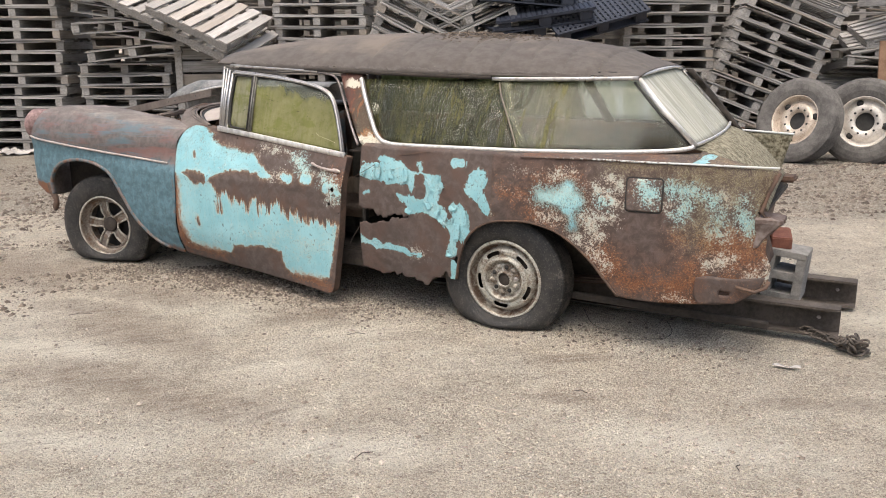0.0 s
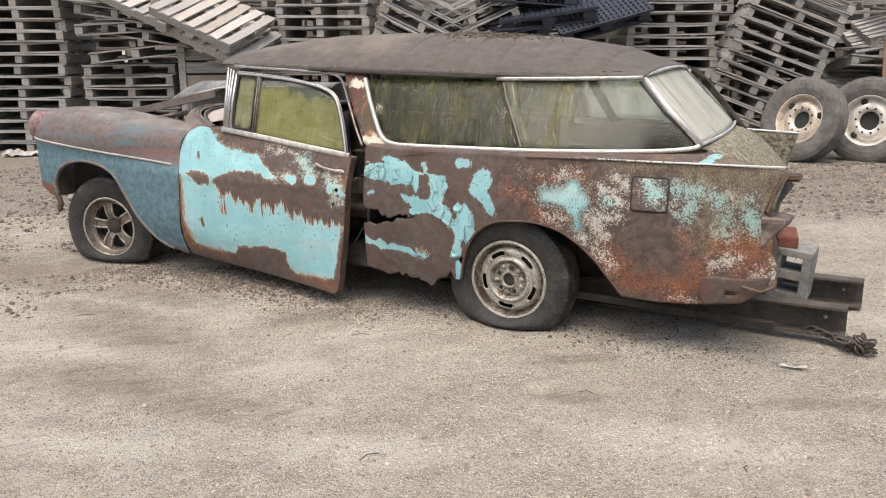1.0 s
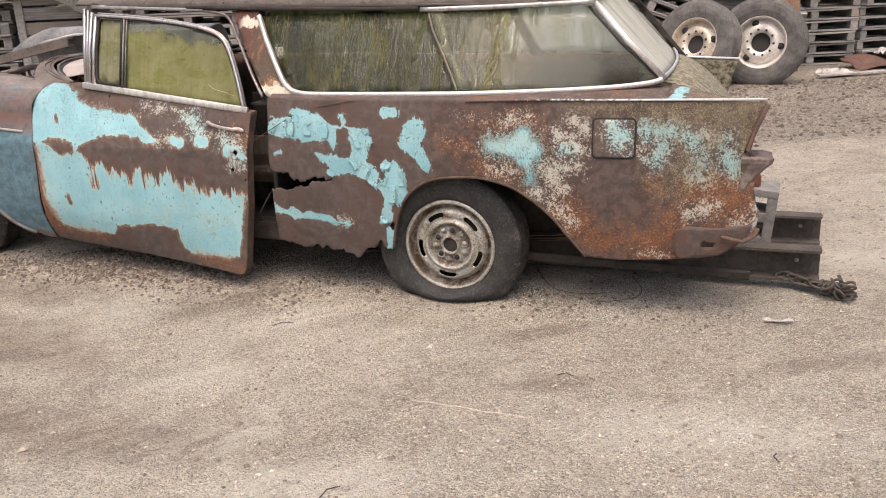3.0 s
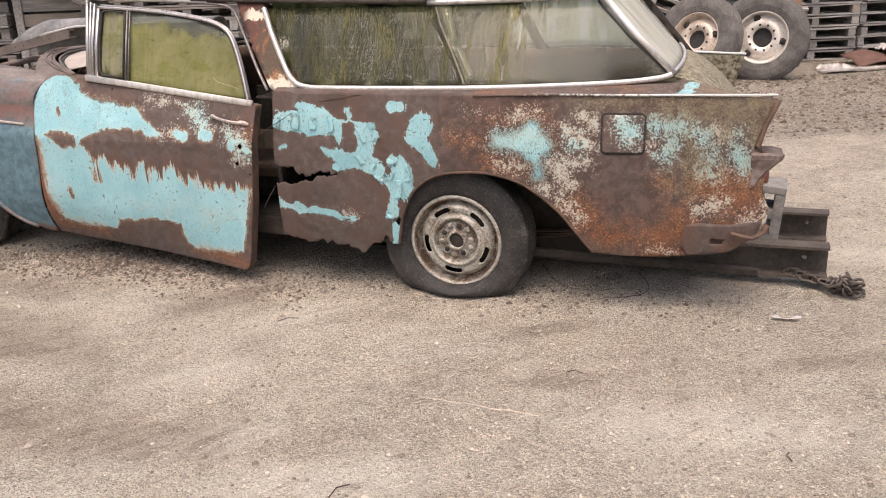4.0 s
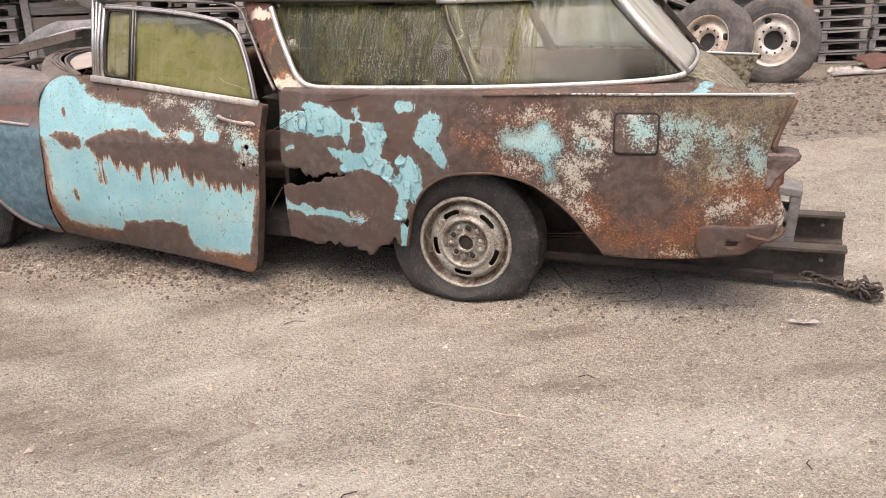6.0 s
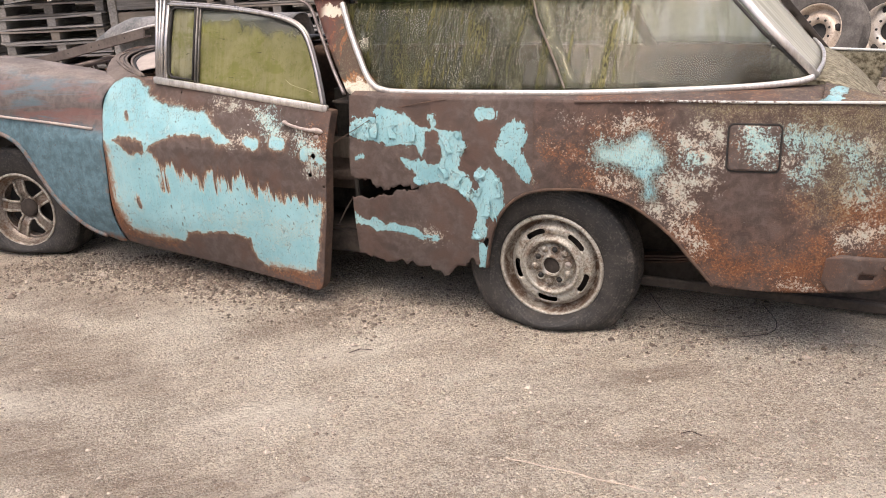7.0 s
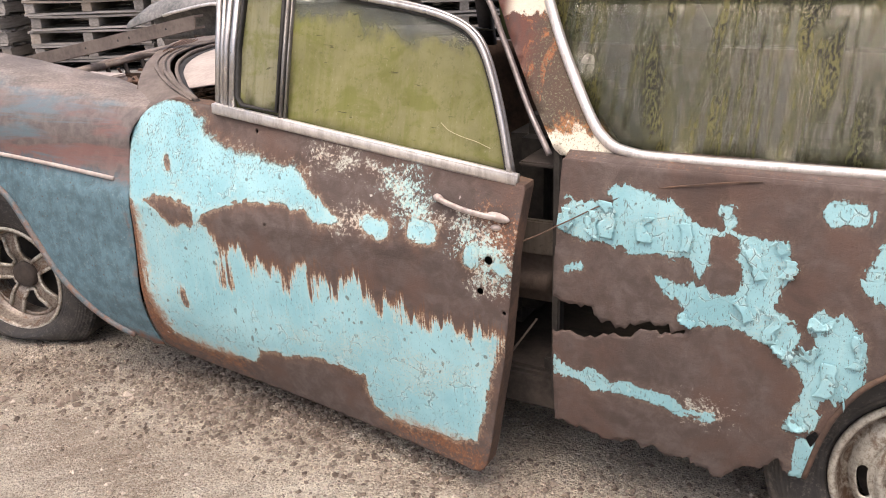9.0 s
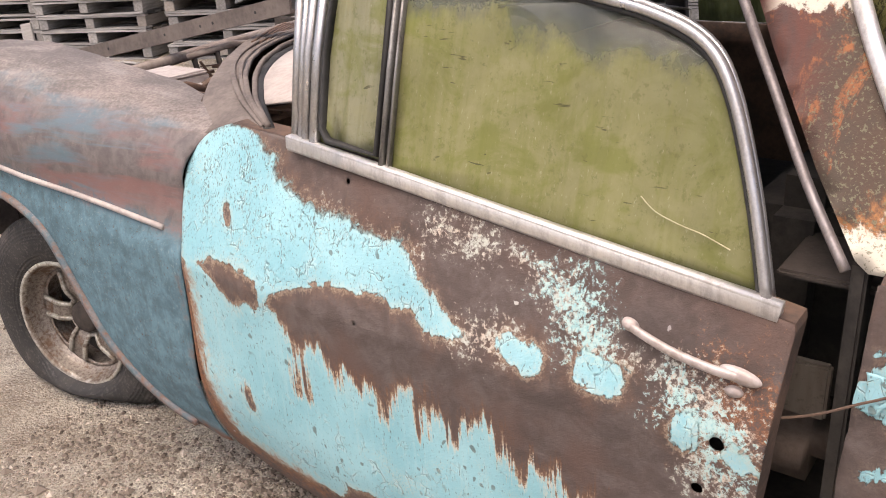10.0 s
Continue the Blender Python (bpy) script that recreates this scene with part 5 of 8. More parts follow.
part("far_lamp_base", mesh("far_lamp_base", *box(1.09, 1.19, 0.68, 0.84, 0.60, 0.635, 0.012)), RUST, car)
rear_panel = grid(16, 10, lambda u, v: (1.20 - 0.05 * v + skew(-0.74 + 1.5 * u), -0.74 + 1.50 * u, 0.66 - 0.34 * v))
part("rear_panel", mesh("rear_panel", *shell(rear_panel, (-0.008, 0, 0)), True), RUST, car)

# door: outer skin, inner skin, rear edge, window
skin = smooth_line([(-2.150, 0.163), (-2.163, 0.26), (-2.158, 0.36), (-2.148, 0.48), (-2.140, 0.60), (-2.143, 0.70), (-2.158, 0.79), (-2.160, 0.85), (-2.128, 0.90), (-2.08, 0.935), (-2.02, 0.955)], 4)
skin += dense([(-1.83, 0.945), (-1.30, 0.885), (-0.905, 0.830)], 0.02, False)
skin += dense([(-0.902, 0.82), (-0.915, 0.60), (-0.935, 0.40), (-0.975, 0.145)], 0.02, False) + [(-0.985, 0.095), (-1.003, 0.070), (-1.03, 0.066)]
skin += dense([(-1.10, 0.074), (-1.58, 0.120), (-2.148, 0.162)], 0.02, False)[:-1]


def ring(cx, cz, r):
    return [(cx + r * math.cos(a), cz + r * math.sin(a)) for a in np.linspace(0, 2 * math.pi, 12, endpoint=False)]


door_holes = [ring(-0.973, 0.657, 0.011), ring(-0.995, 0.577, 0.009), ring(-0.934, 0.53, 0.005), ring(-1.686, 0.892, 0.005), ring(-1.625, 0.661, 0.003)]
part("door_skin", sheet("door_skin", skin, door_place, door_holes, 0.008, (0, 0.004, 0), DOOR_LOOK), BODY, car, "sagging door skin with flaking turquoise paint and rust drips")
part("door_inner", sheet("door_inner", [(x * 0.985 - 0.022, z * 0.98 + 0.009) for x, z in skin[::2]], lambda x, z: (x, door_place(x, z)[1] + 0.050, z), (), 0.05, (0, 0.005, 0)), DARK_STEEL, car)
rim_pts = skin + [skin[0]]
rim_v = [door_place(x, z) for x, z in rim_pts] + [(x, door_place(x, z)[1] + 0.053, z) for x, z in rim_pts]
rim_n = len(rim_pts)
part("door_edge", mesh("door_edge", rim_v, [(i, i + 1, i + 1 + rim_n, i + rim_n) for i in range(rim_n - 1)], False), RUST, car)


def frame_y(x, z):
    """The door's window leans in towards the roof."""
    return -0.880 + 0.28 * (z - 0.92)


def on_frame(pts, proud=0.0):
    return [(x, frame_y(x, z) - proud, z) for x, z in pts]


sill_line = [(-1.835, 0.944), (-1.55, 0.912), (-1.25, 0.876), (-0.925, 0.838)]
part("door_sill_trim", mesh("door_sill_trim", *join(sweep(on_frame(sill_line, 0.004), 0.011, 0.0155), sweep(on_frame([(x, z + 0.011) for x, z in sill_line], 0.013), 0.004, 0.0035)), True), CHROME_WHITE, car, "bright worn sill moulding")
arc = smooth_line([(-1.775, 1.262), (-1.60, 1.250), (-1.42, 1.233), (-1.27, 1.212), (-1.16, 1.190), (-1.08, 1.156), (-1.033, 1.098), (-0.985, 0.98), (-0.945, 0.850)], 5)
part("window_frame", mesh("window_frame", *sweep(on_frame(arc, 0.004), 0.007, 0.009, (0, 1, 0)), True), CHROME, car, "chrome door window frame")
part("frame_lip", mesh("frame_lip", *sweep(on_frame([(x + 0.003 * k, z + 0.010 * (1 - k)) for (x, z), k in zip(arc, np.linspace(0, 1, len(arc)))], -0.008), 0.004, 0.006, (0, 1, 0)), True), CHROME, car)
part("window_seal", mesh("window_seal", *sweep(on_frame([(x - 0.008 * (i / len(arc)), z - 0.010) for i, (x, z) in enumerate(arc)], -0.001), 0.004, 0.005, (0, 1, 0)), True), SEAL_AND_GAP_BLACK, car)
posts = [sweep(on_frame([(a, 0.952), (a - 0.012, 1.10), (a - 0.020 + 0.008 * i, 1.292 - 0.008 * i)], -0.014 + 0.005 * i), w, 0.014, (0, 1, 0)) for i, (a, w) in enumerate(((-1.832, 0.009), (-1.812, 0.006), (-1.795, 0.008)))]
part("windscreen_post", mesh("windscreen_post", *join(*posts), True), CHROME, car, "ribbed chrome windscreen post")
part("post_gap", mesh("post_gap", *sweep(on_frame([(-1.822, 0.952), (-1.834, 1.10), (-1.838, 1.28)], -0.012), 0.012, 0.006, (0, 1, 0))), SEAL_AND_GAP_BLACK, car)
part("vent_frame", mesh("vent_frame", *sweep(on_frame([(-1.773, 0.945), (-1.782, 1.10), (-1.775, 1.255)], 0.0), 0.010, 0.012, (0, 1, 0)), True), CHROME, car)
part("vent_bar", mesh("vent_bar", *join(sweep(on_frame([(-1.606, 0.925), (-1.608, 1.08), (-1.606, 1.244)], 0.003), 0.0045, 0.010, (0, 1, 0)), sweep(on_frame([(-1.594, 0.925), (-1.596, 1.08), (-1.594, 1.243)], 0.0), 0.003, 0.008, (0, 1, 0))), True), WORN_BAR, car)
part("vent_seal", mesh("vent_seal", *sweep(on_frame([(-1.622, 0.945), (-1.74, 0.957), (-1.757, 0.975), (-1.762, 1.10), (-1.752, 1.235), (-1.735, 1.247), (-1.622, 1.237)], 0.002), 0.005, 0.009, (0, 1, 0), closed=True), True), SEAL_AND_GAP_BLACK, car)
vent = dense([(-1.61, 0.935), (-1.765, 0.95), (-1.77, 1.10), (-1.76, 1.252), (-1.61, 1.242)], 0.05)
part("vent_glass", sheet("vent_glass", vent, lambda x, z: (x, frame_y(x, z) + 0.004, z), (), 0.06, (0, 0.005, 0)), VENT_GLASS, car, "vent window filmed with algae")
main = [(-1.60, 0.918), (-1.60, 1.247)] + [p for p in arc if p[0] > -1.59][:-1] + [(-0.955, 0.85)]
part("door_glass", sheet("door_glass", main, lambda x, z: (x, frame_y(x, z) + 0.004, z), (), 0.06, (0, 0.005, 0)), DOOR_GLASS, car, "door window covered in green algae")
handle_v = smooth_line([(-1.120, 0.785), (-1.086, 0.777), (-1.045, 0.769), (-1.00, 0.763), (-0.968, 0.7595), (-0.950, 0.758)], 5)
hv = []
for i, (x, z) in enumerate(handle_v):
    u = i / (len(handle_v) - 1)
    hv.append((x, door_place(x, z)[1] - 0.008 - 0.013 * math.sin(u * math.pi) ** 0.7, z))


def handle_end(at, along, out, tall):
    """A rounded foot of the pull handle."""
    v, f = lathe([(0.0, -1.0), (0.42, -0.88), (0.78, -0.58), (0.96, -0.2), (1.0, 0.3)], 20)
    return [(at[0] + x * along, at[1] + y * out + 0.002, at[2] + z * tall - 0.16 * x * along) for x, y, z in v], f


PINK_CHROME = plain("pitted_handle", (0.36, 0.30, 0.27), (0.52, 0.46, 0.43), 30, 0.5, 0.3)
part("door_handle", mesh("door_handle", *join(sweep(hv, 0.0050, 0.0062), handle_end(hv[1], 0.013, 0.009, 0.010), handle_end(hv[-3], 0.028, 0.008, 0.0115)), True), PINK_CHROME, car, "pitted pull handle")
lock = lathe([(0.0, -0.005), (0.008, -0.004), (0.010, 0.0), (0.010, 0.01)], 16)
part("door_lock", mesh("door_lock", [(x * 1.3 - 0.962, y + door_place(-0.962, 0.73)[1], z * 0.8 + 0.732) for x, y, z in lock[0]], lock[1], True), PINK_CHROME, car)
wire = smooth_line([(-0.905, -0.93, 0.700), (-0.86, -0.935, 0.725), (-0.80, -0.925, 0.760), (-0.66, -0.905, 0.835), (-0.50, -0.905, 0.872), (-0.40, -0.90, 0.885)], 6)
part("wire", mesh("wire", *sweep(wire, 0.0016, 0.0016, n=5)), RUST, car)

blade = smooth_line([(-1.136, 0.950), (-1.112, 0.933), (-1.074, 0.921), (-1.041, 0.914), (-1.002, 0.901)], 6)
DRY_GRASS = plain("dry_grass", (0.28, 0.26, 0.14), (0.40, 0.375, 0.24), 30, 0.8)
tagged(part("grass_blade", mesh("grass_blade", *sweep(on_frame(blade, 0.002), 0.0008, 0.0010, (0, 1, 0), n=5)), DRY_GRASS, None, m=CAR), "dry pale grass blade stuck to the green window", "grass blade")
# pillar, side window
pill = dense([(-1.075, 1.262), (-1.01, 1.14), (-0.925, 1.00), (-0.858, 0.905), (-0.84, 0.893), (-0.70, 0.893), (-0.715, 0.91), (-0.785, 0.98), (-0.87, 1.12), (-0.945, 1.262)], 0.02)
part("door_pillar", sheet("door_pillar", pill, lambda x, z: (x, green_y(x, z) - 0.006, z), (), 0.02, (0, 0.05, 0)), PILLAR, car, "forward-slanting pillar, red rust and pale primer")
part("pillar_trim", mesh("pillar_trim", *sweep([(x, green_y(x, z) - 0.010, z) for x, z in smooth_line([(-1.30, 1.268), (-1.18, 1.262), (-1.09, 1.235), (-1.02, 1.13), (-0.935, 0.99), (-0.865, 0.893)], 5)], 0.006, 0.008, (0, 1, 0)), True), DULL_STRIP, car)
win = [(-0.935, 1.238), (-0.875, 1.12), (-0.79, 0.985), (-0.745, 0.935), (-0.69, 0.912), (-0.55, 0.905), (0.05, 0.910), (0.60, 0.918), (0.80, 0.930), (0.862, 0.945)]
low_trim = [(x, green_y(x, z) - 0.008, z) for x, z in smooth_line(win, 5)]
part("window_trim", mesh("window_trim", *sweep(low_trim, 0.011, 0.011, (0, 1, 0)), True), CHROME_WHITE, car, "bright side window moulding")
part("rear_post_trim", mesh("rear_post_trim", *sweep([(x, green_y(x, z) - 0.006, z) for x, z in ((0.872, 0.945), (0.72, 1.095), (0.575, 1.250))], 0.013, 0.008, (0, 1, 0)), True), CHROME_WHITE, car)
part("rear_post_seal", mesh("rear_post_seal", *sweep([(x - 0.017, green_y(x, z) - 0.001, z) for x, z in ((0.855, 0.955), (0.71, 1.09), (0.57, 1.235))], 0.006, 0.006, (0, 1, 0)), True), SEAL_AND_GAP_BLACK, car)
drip = [(x, green_y(x, 1.25) - 0.012, 1.243 + 0.012 * ((x + 0.15) / 0.75) ** 2) for x in np.linspace(-0.17, 0.575, 16)]
part("drip_rail", mesh("drip_rail", *sweep(drip, 0.012, 0.011), True), CHROME, car)
rail = [(x, green_y(x, 1.25) - 0.004, 1.250 + 0.030 * ((-0.17 - x) / 1.0) ** 1.5) for x in np.linspace(-1.30, -0.18, 24)]
part("bare_roof_rail", mesh("bare_roof_rail", *sweep(rail, 0.014, 0.010), True), DARK_STEEL, car)
head = [(x, drip_y(x) - 0.005, 1.302 - 0.026 * (x + 1.8) / 0.5) for x in np.linspace(-1.81, -1.22, 12)]
part("header_trim", mesh("header_trim", *sweep(head, 0.010, 0.010), True), CHROME, car)
front_pane = [(-0.930, 1.235), (-0.872, 1.12), (-0.787, 0.985), (-0.742, 0.935), (-0.69, 0.912), (0.05, 0.91), (0.0, 1.02), (-0.09, 1.165), (-0.12, 1.237)]
part("front_side_glass", sheet("front_side_glass", dense(front_pane, 0.05), lambda x, z: (x, green_y(x, z) + 0.012, z), (), 0.06, (0, 0.005, 0)), SIDE_GLASS, car, "side window streaked with dark green algae")
back_pane = [(-0.16, 1.240), (-0.13, 1.165), (-0.02, 1.00), (0.03, 0.912), (0.60, 0.92), (0.86, 0.945), (0.72, 1.085), (0.57, 1.24)]
part("back_side_glass", sheet("back_side_glass", dense(back_pane, 0.05), lambda x, z: (x, green_y(x, z) + 0.004, z), (), 0.06, (0, 0.005, 0)), REAR_SIDE_GLASS, car, "hazy rear side window with algae runs")
part("glass_edge", mesh("glass_edge", *sweep([(x, green_y(x, z) - 0.002, z) for x, z in ((-0.13, 1.225), (-0.105, 1.165), (0.0, 1.00), (0.045, 0.925))], 0.003, 0.005, (0, 1, 0))), PALE_RUST, car)

# overlapping pane: the film's pale colour also stands in for its reflection
part("pane_overlap", sheet("pane_overlap", dense([(-0.135, 1.235), (-0.070, 1.235), (-0.015, 1.10), (0.105, 0.925), (0.040, 0.925)], 0.04), lambda x, z: (x, green_y(x, z) - 0.004, z), (), 0.06, (0, 0.004, 0)), OVERLAP_GLASS, car, "overlapping pane edge, algae film with its reflection painted in")
part("far_side_glass", sheet("far_side_glass", dense([(-1.72, 0.93), (-0.93, 0.93), (0.80, 0.93), (0.52, 1.245), (-1.72, 1.27)], 0.06), lambda x, z: (x, -green_y(x, z) - 0.012, z), (), 0.08, (0, -0.004, 0)), FAR_GLASS, car, "pale filmed far side window")
# tail window
tw = grid(16, 12, lambda u, v: (lambda y, b: (0.885 - 0.30 * v + skew(y) * 0.9 - 0.014 + 0.035 * b, y * (1 - 0.08 * v), 0.948 + 0.312 * v + 0.022 * v * b))(-0.625 + 1.25 * u, 1 - (2 * u - 1) ** 2))
part("tail_glass", mesh("tail_glass", *shell(tw, (-0.005, 0, -0.003)), True), TAIL_GLASS, car, "tail window white with lichen runs")


def tail_at(y, v):
    u = (y + 0.625) / 1.25
    b = 1 - (2 * u - 1) ** 2
    return (0.890 - 0.30 * v + skew(y) * 0.9 - 0.012 + 0.035 * b, y * (1 - 0.08 * v), 0.952 + 0.312 * v + 0.022 * v * b)


part("tail_glass_trim", mesh("tail_glass_trim", *join(sweep([tail_at(y, 1.0) for y in np.linspace(-0.625, 0.625, 20)], 0.016, 0.007), sweep([tail_at(y, 0.0) for y in np.linspace(-0.625, 0.625, 20)], 0.007, 0.008), sweep([tail_at(0.625, v) for v in np.linspace(0, 1, 6)], 0.006, 0.006)), True), CHROME_WHITE, car)


# roof
def roof_low(x):
    z = 1.262 + 0.024 * max(-0.2 - x, 0) ** 1.2
    return z + (0.006 * max(x - 0.45, 0) / 0.15 if x > 0.45 else 0)


def roof_top(x):
    return np.interp(x, (-2.0, -1.9, -1.75, -1.5, -1.1, -0.6, 0.0, 0.35, 0.60), (1.36, 1.40, 1.435, 1.468, 1.482, 1.478, 1.446, 1.392, 1.296))


def roof_place(u, v):
    x = -1.90 + 2.50 * u
    s = 2 * v - 1
    half = -drip_y(x) + 0.012
    y = half * math.copysign(1 - (1 - abs(s)) ** 1.5, s)
    q = (1 - min(abs(y / half), 1) ** 2.3) ** 0.62
    lo, hi = roof_low(x), float(roof_top(x))
    if abs(s) > 0.985:
        lo += (0.014 + 0.010 * noise.noise((x * 13, -1.0, 2)) + 0.004 * noise.noise((x * 55, s, 5)) + 0.006 * (noise.cell((x * 26, 1.5, 0.5)) - 0.5)) * min(max((0.50 - x) / 0.3, 0), 1) + (0.008 * math.exp(-((x + 1.15) / 0.12) ** 2))
    z = lo + (hi - lo) * q
    if -1.02 < x < 0.5 and abs(s) < 0.97:
        g = ((x + 1.0) / 0.185) % 1.0
        z -= 0.009 * math.exp(-((g - 0.5) / 0.045) ** 2)
    front = -0.12 * (1 - (y / half) ** 2) * max(0, (-1.55 - x) / 0.35)
    return (x + front + (skew(y) * 0.9 * min(max((x + 1.2) / 1.6, 0), 1)), y, z + 0.0015 * noise.noise((x * 6, y * 6, 1)))


flange = ragged([(-1.72, 1.262), (-1.20, 1.262), (-0.2, 1.262), (0.20, 1.258), (0.50, 1.230)], 0.007, 0.006, 31)
flange = [(-1.75, 0.0)] + [(x, z - 1.225 + 0.008 * noise.noise((x * 13, -1.0, 2))) for x, z in flange] + [(0.54, 0.0)]
part("roof_flange", sheet("roof_flange", flange, lambda x, z: (x, drip_y(x) - 0.014, z + roof_low(x) - 0.014), (), 0.02, (0, 0.004, 0)), ROOF, car, "torn lower flange of the roof skin")
# black strip painting the shade in the gap under the roof edge
part("roof_gap", mesh("roof_gap", *sweep([(x, drip_y(x) + 0.014, roof_low(x) + 0.012) for x in np.linspace(-1.78, 0.46, 44)], 0.008, 0.010), True), SEAL_AND_GAP_BLACK, car)
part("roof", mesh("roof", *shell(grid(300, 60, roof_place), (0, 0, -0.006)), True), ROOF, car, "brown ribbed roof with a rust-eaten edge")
litter_v, litter_f = [], []
rng = random.Random(5)
for i in range(520):
    x = rng.gauss(-0.42, 0.16)
    y = rng.gauss(-0.16, 0.10)
    u = (x + 1.9) / 2.5
    z = roof_place(u, 0.5)[2] - 0.05 * abs(y) ** 2 / 0.2
    a, l = rng.uniform(0, 6.28), rng.uniform(0.010, 0.05)
    w = rng.uniform(0.0015, 0.005)
    k = len(litter_v)
    d, n2 = Vector((math.cos(a), math.sin(a), rng.uniform(-0.15, 0.25))), Vector((-math.sin(a), math.cos(a), 0))
    p = Vector((x, y, z + rng.uniform(0.0, 0.008)))
    litter_v += [p - d * l / 2 - n2 * w, p - d * l / 2 + n2 * w, p + d * l / 2 + n2 * w * 0.4, p + d * l / 2 - n2 * w * 0.4, p + Vector((0, 0, w * 1.5))]
    litter_f += [(k, k + 1, k + 4), (k + 1, k + 2, k + 4), (k + 2, k + 3, k + 4), (k + 3, k, k + 4), (k + 3, k + 2, k + 1, k)]
LEAF = old_wood("dry_leaf_litter", (0.055, 0.042, 0.032), (0.16, 0.125, 0.095), (20, 20, 20))
tagged(part("leaf_litter", mesh("leaf_litter", litter_v, litter_f), LEAF, None, m=CAR), "dry leaves and twigs lying on the car roof", "leaves", kind="stuff")
def moved(vf, dx=0.0, dy=0.0, dz=0.0):
    return [(p[0] + dx, p[1] + dy, p[2] + dz) for p in vf[0]], vf[1]


# front wing: x along, s up the side and then over the crown
def wing_place(x, s):
    top = float(np.interp(x, (-3.60, -3.35, -3.07, -2.81, -2.56, -2.18, -2.0), (0.985, 1.022, 1.030, 1.012, 0.982, 0.944, 0.940)))
    s0, r = 0.80, max(top - 0.80, 0.08)
    y0 = -0.952 + 0.008 * math.exp(-((s - 0.74) / 0.05) ** 2)
    if x < -2.9:
        y0 += 0.05 * ((-2.9 - x) / 0.65) ** 2
    bow = 0.45 * min(max((x + 2.75) / 0.55, 0), 1)
    y0 += bow * max(min(s, s0) - 0.66, 0) ** 1.15
    if s <= s0:
        y, z = y0 + 0.9 * max(0.42 - s, 0) ** 2, s
    else:
        t = (s - s0) / 0.33
        a = min(t, 1.0) * math.pi / 2
        y, z = y0 + r * 0.95 * (1 - math.cos(a)), s0 + r * math.sin(a) ** 0.9
        if t > 1:
            y += (t - 1) * 0.30
            z -= 0.03 * (t - 1) ** 2
    nose = max(0, (-3.38 - x) / 0.2)
    y += 0.06 * nose ** 2
    return (x, y + 0.003 * noise.noise((x * 5, s * 5, 3)), z)


wing_arch = smooth_line([(-3.275, 0.45), (-3.285, 0.54), (-3.235, 0.62), (-3.15, 0.672), (-3.03, 0.697), (-2.92, 0.697), (-2.80, 0.675), (-2.695, 0.62), (-2.61, 0.50), (-2.53, 0.385), (-2.455, 0.30), (-2.36, 0.222), (-2.27, 0.185)], 4)
wing = dense([(-3.475, 0.50), (-3.515, 0.66), (-3.555, 0.80), (-3.590, 0.89), (-3.590, 0.97), (-3.55, 1.06), (-3.49, 1.25), (-2.45, 1.25), (-2.22, 1.17), (-2.06, 1.13)], 0.03, False)
wing += smooth_line([(-2.035, 1.11), (-2.085, 1.035), (-2.126, 0.962), (-2.157, 0.866), (-2.158, 0.79), (-2.147, 0.70), (-2.147, 0.60), (-2.155, 0.48), (-2.166, 0.36), (-2.170, 0.26), (-2.157, 0.166)], 4)
wing += [(-2.19, 0.158), (-2.23, 0.168)] + wing_arch[::-1][1:] + [(-3.30, 0.44), (-3.36, 0.45)]
WING_LOOK = {"upper": lambda x, s: s - np.interp(x, (-3.5, -2.9, -2.15), (0.81, 0.77, 0.71)), "crown": lambda x, s: s - 1.0,
             "rust": lambda x, s: np.maximum(blob_field(x, s, [(-2.165, 0.62, -2.17, 0.30, 0.004), (-2.38, 0.205, -2.16, 0.165, 0.02), (-3.45, 0.50, -3.33, 0.48, 0.04), (-3.57, 0.90, -3.54, 1.05, 0.06)]), -0.3)}
part("front_wing", sheet("front_wing", wing, wing_place, (), 0.02, (0, 0.004, -0.002), WING_LOOK), FENDER, car, "faded blue front wing with red oxide and dust")
part("wing_lip", mesh("wing_lip", *sweep([(x, wing_place(x, z)[1] + 0.002, z) for x, z in wing_arch], 0.010, 0.014, (0, 1, 0)), True), FENDER, car)
spear = [(x, wing_place(x, z)[1] - 0.004, z) for x, z in zip(np.linspace(-3.55, -2.215, 24), np.interp(np.linspace(-3.55, -2.215, 24), (-3.5, -2.9, -2.2), (0.822, 0.775, 0.720)))]
part("spear_moulding", mesh("spear_moulding", *sweep(spear, 0.0055, 0.006), True), GREY_PRIMER, car)
# headlight hood and bucket
HOOD = plain("faded_pink_hood", (0.105, 0.062, 0.058), (0.34, 0.225, 0.215), 11, 0.7, 0.0, 0.3, 45)
hood = lathe([(0.095, -0.03), (0.112, 0.0), (0.108, 0.06), (0.085, 0.10)], 28)
part("headlight_ring", mesh("headlight_ring", [(-3.560 + y * 0.9, x - 0.775, z * 1.0 + 0.890) for x, y, z in hood[0]], hood[1], True), HOOD, car, "headlight surround, faded pink over red oxide")
bucket = lathe([(0.0, 0.05), (0.07, 0.04), (0.10, 0.0)], 24)
part("headlight_bucket", mesh("headlight_bucket", [(-3.555 + y * 0.9, x - 0.775, z + 0.890) for x, y, z in bucket[0]], bucket[1], True), DARK_STEEL, car)
part("front_bracket", mesh("front_bracket", *sweep(smooth_line([(-3.325, -0.925, 0.52), (-3.295, -0.93, 0.455), (-3.265, -0.935, 0.425), (-3.262, -0.935, 0.39), (-3.285, -0.93, 0.365), (-3.275, -0.93, 0.345)], 4), 0.020, 0.014, (0, 1, 0)), True), RUST, car)
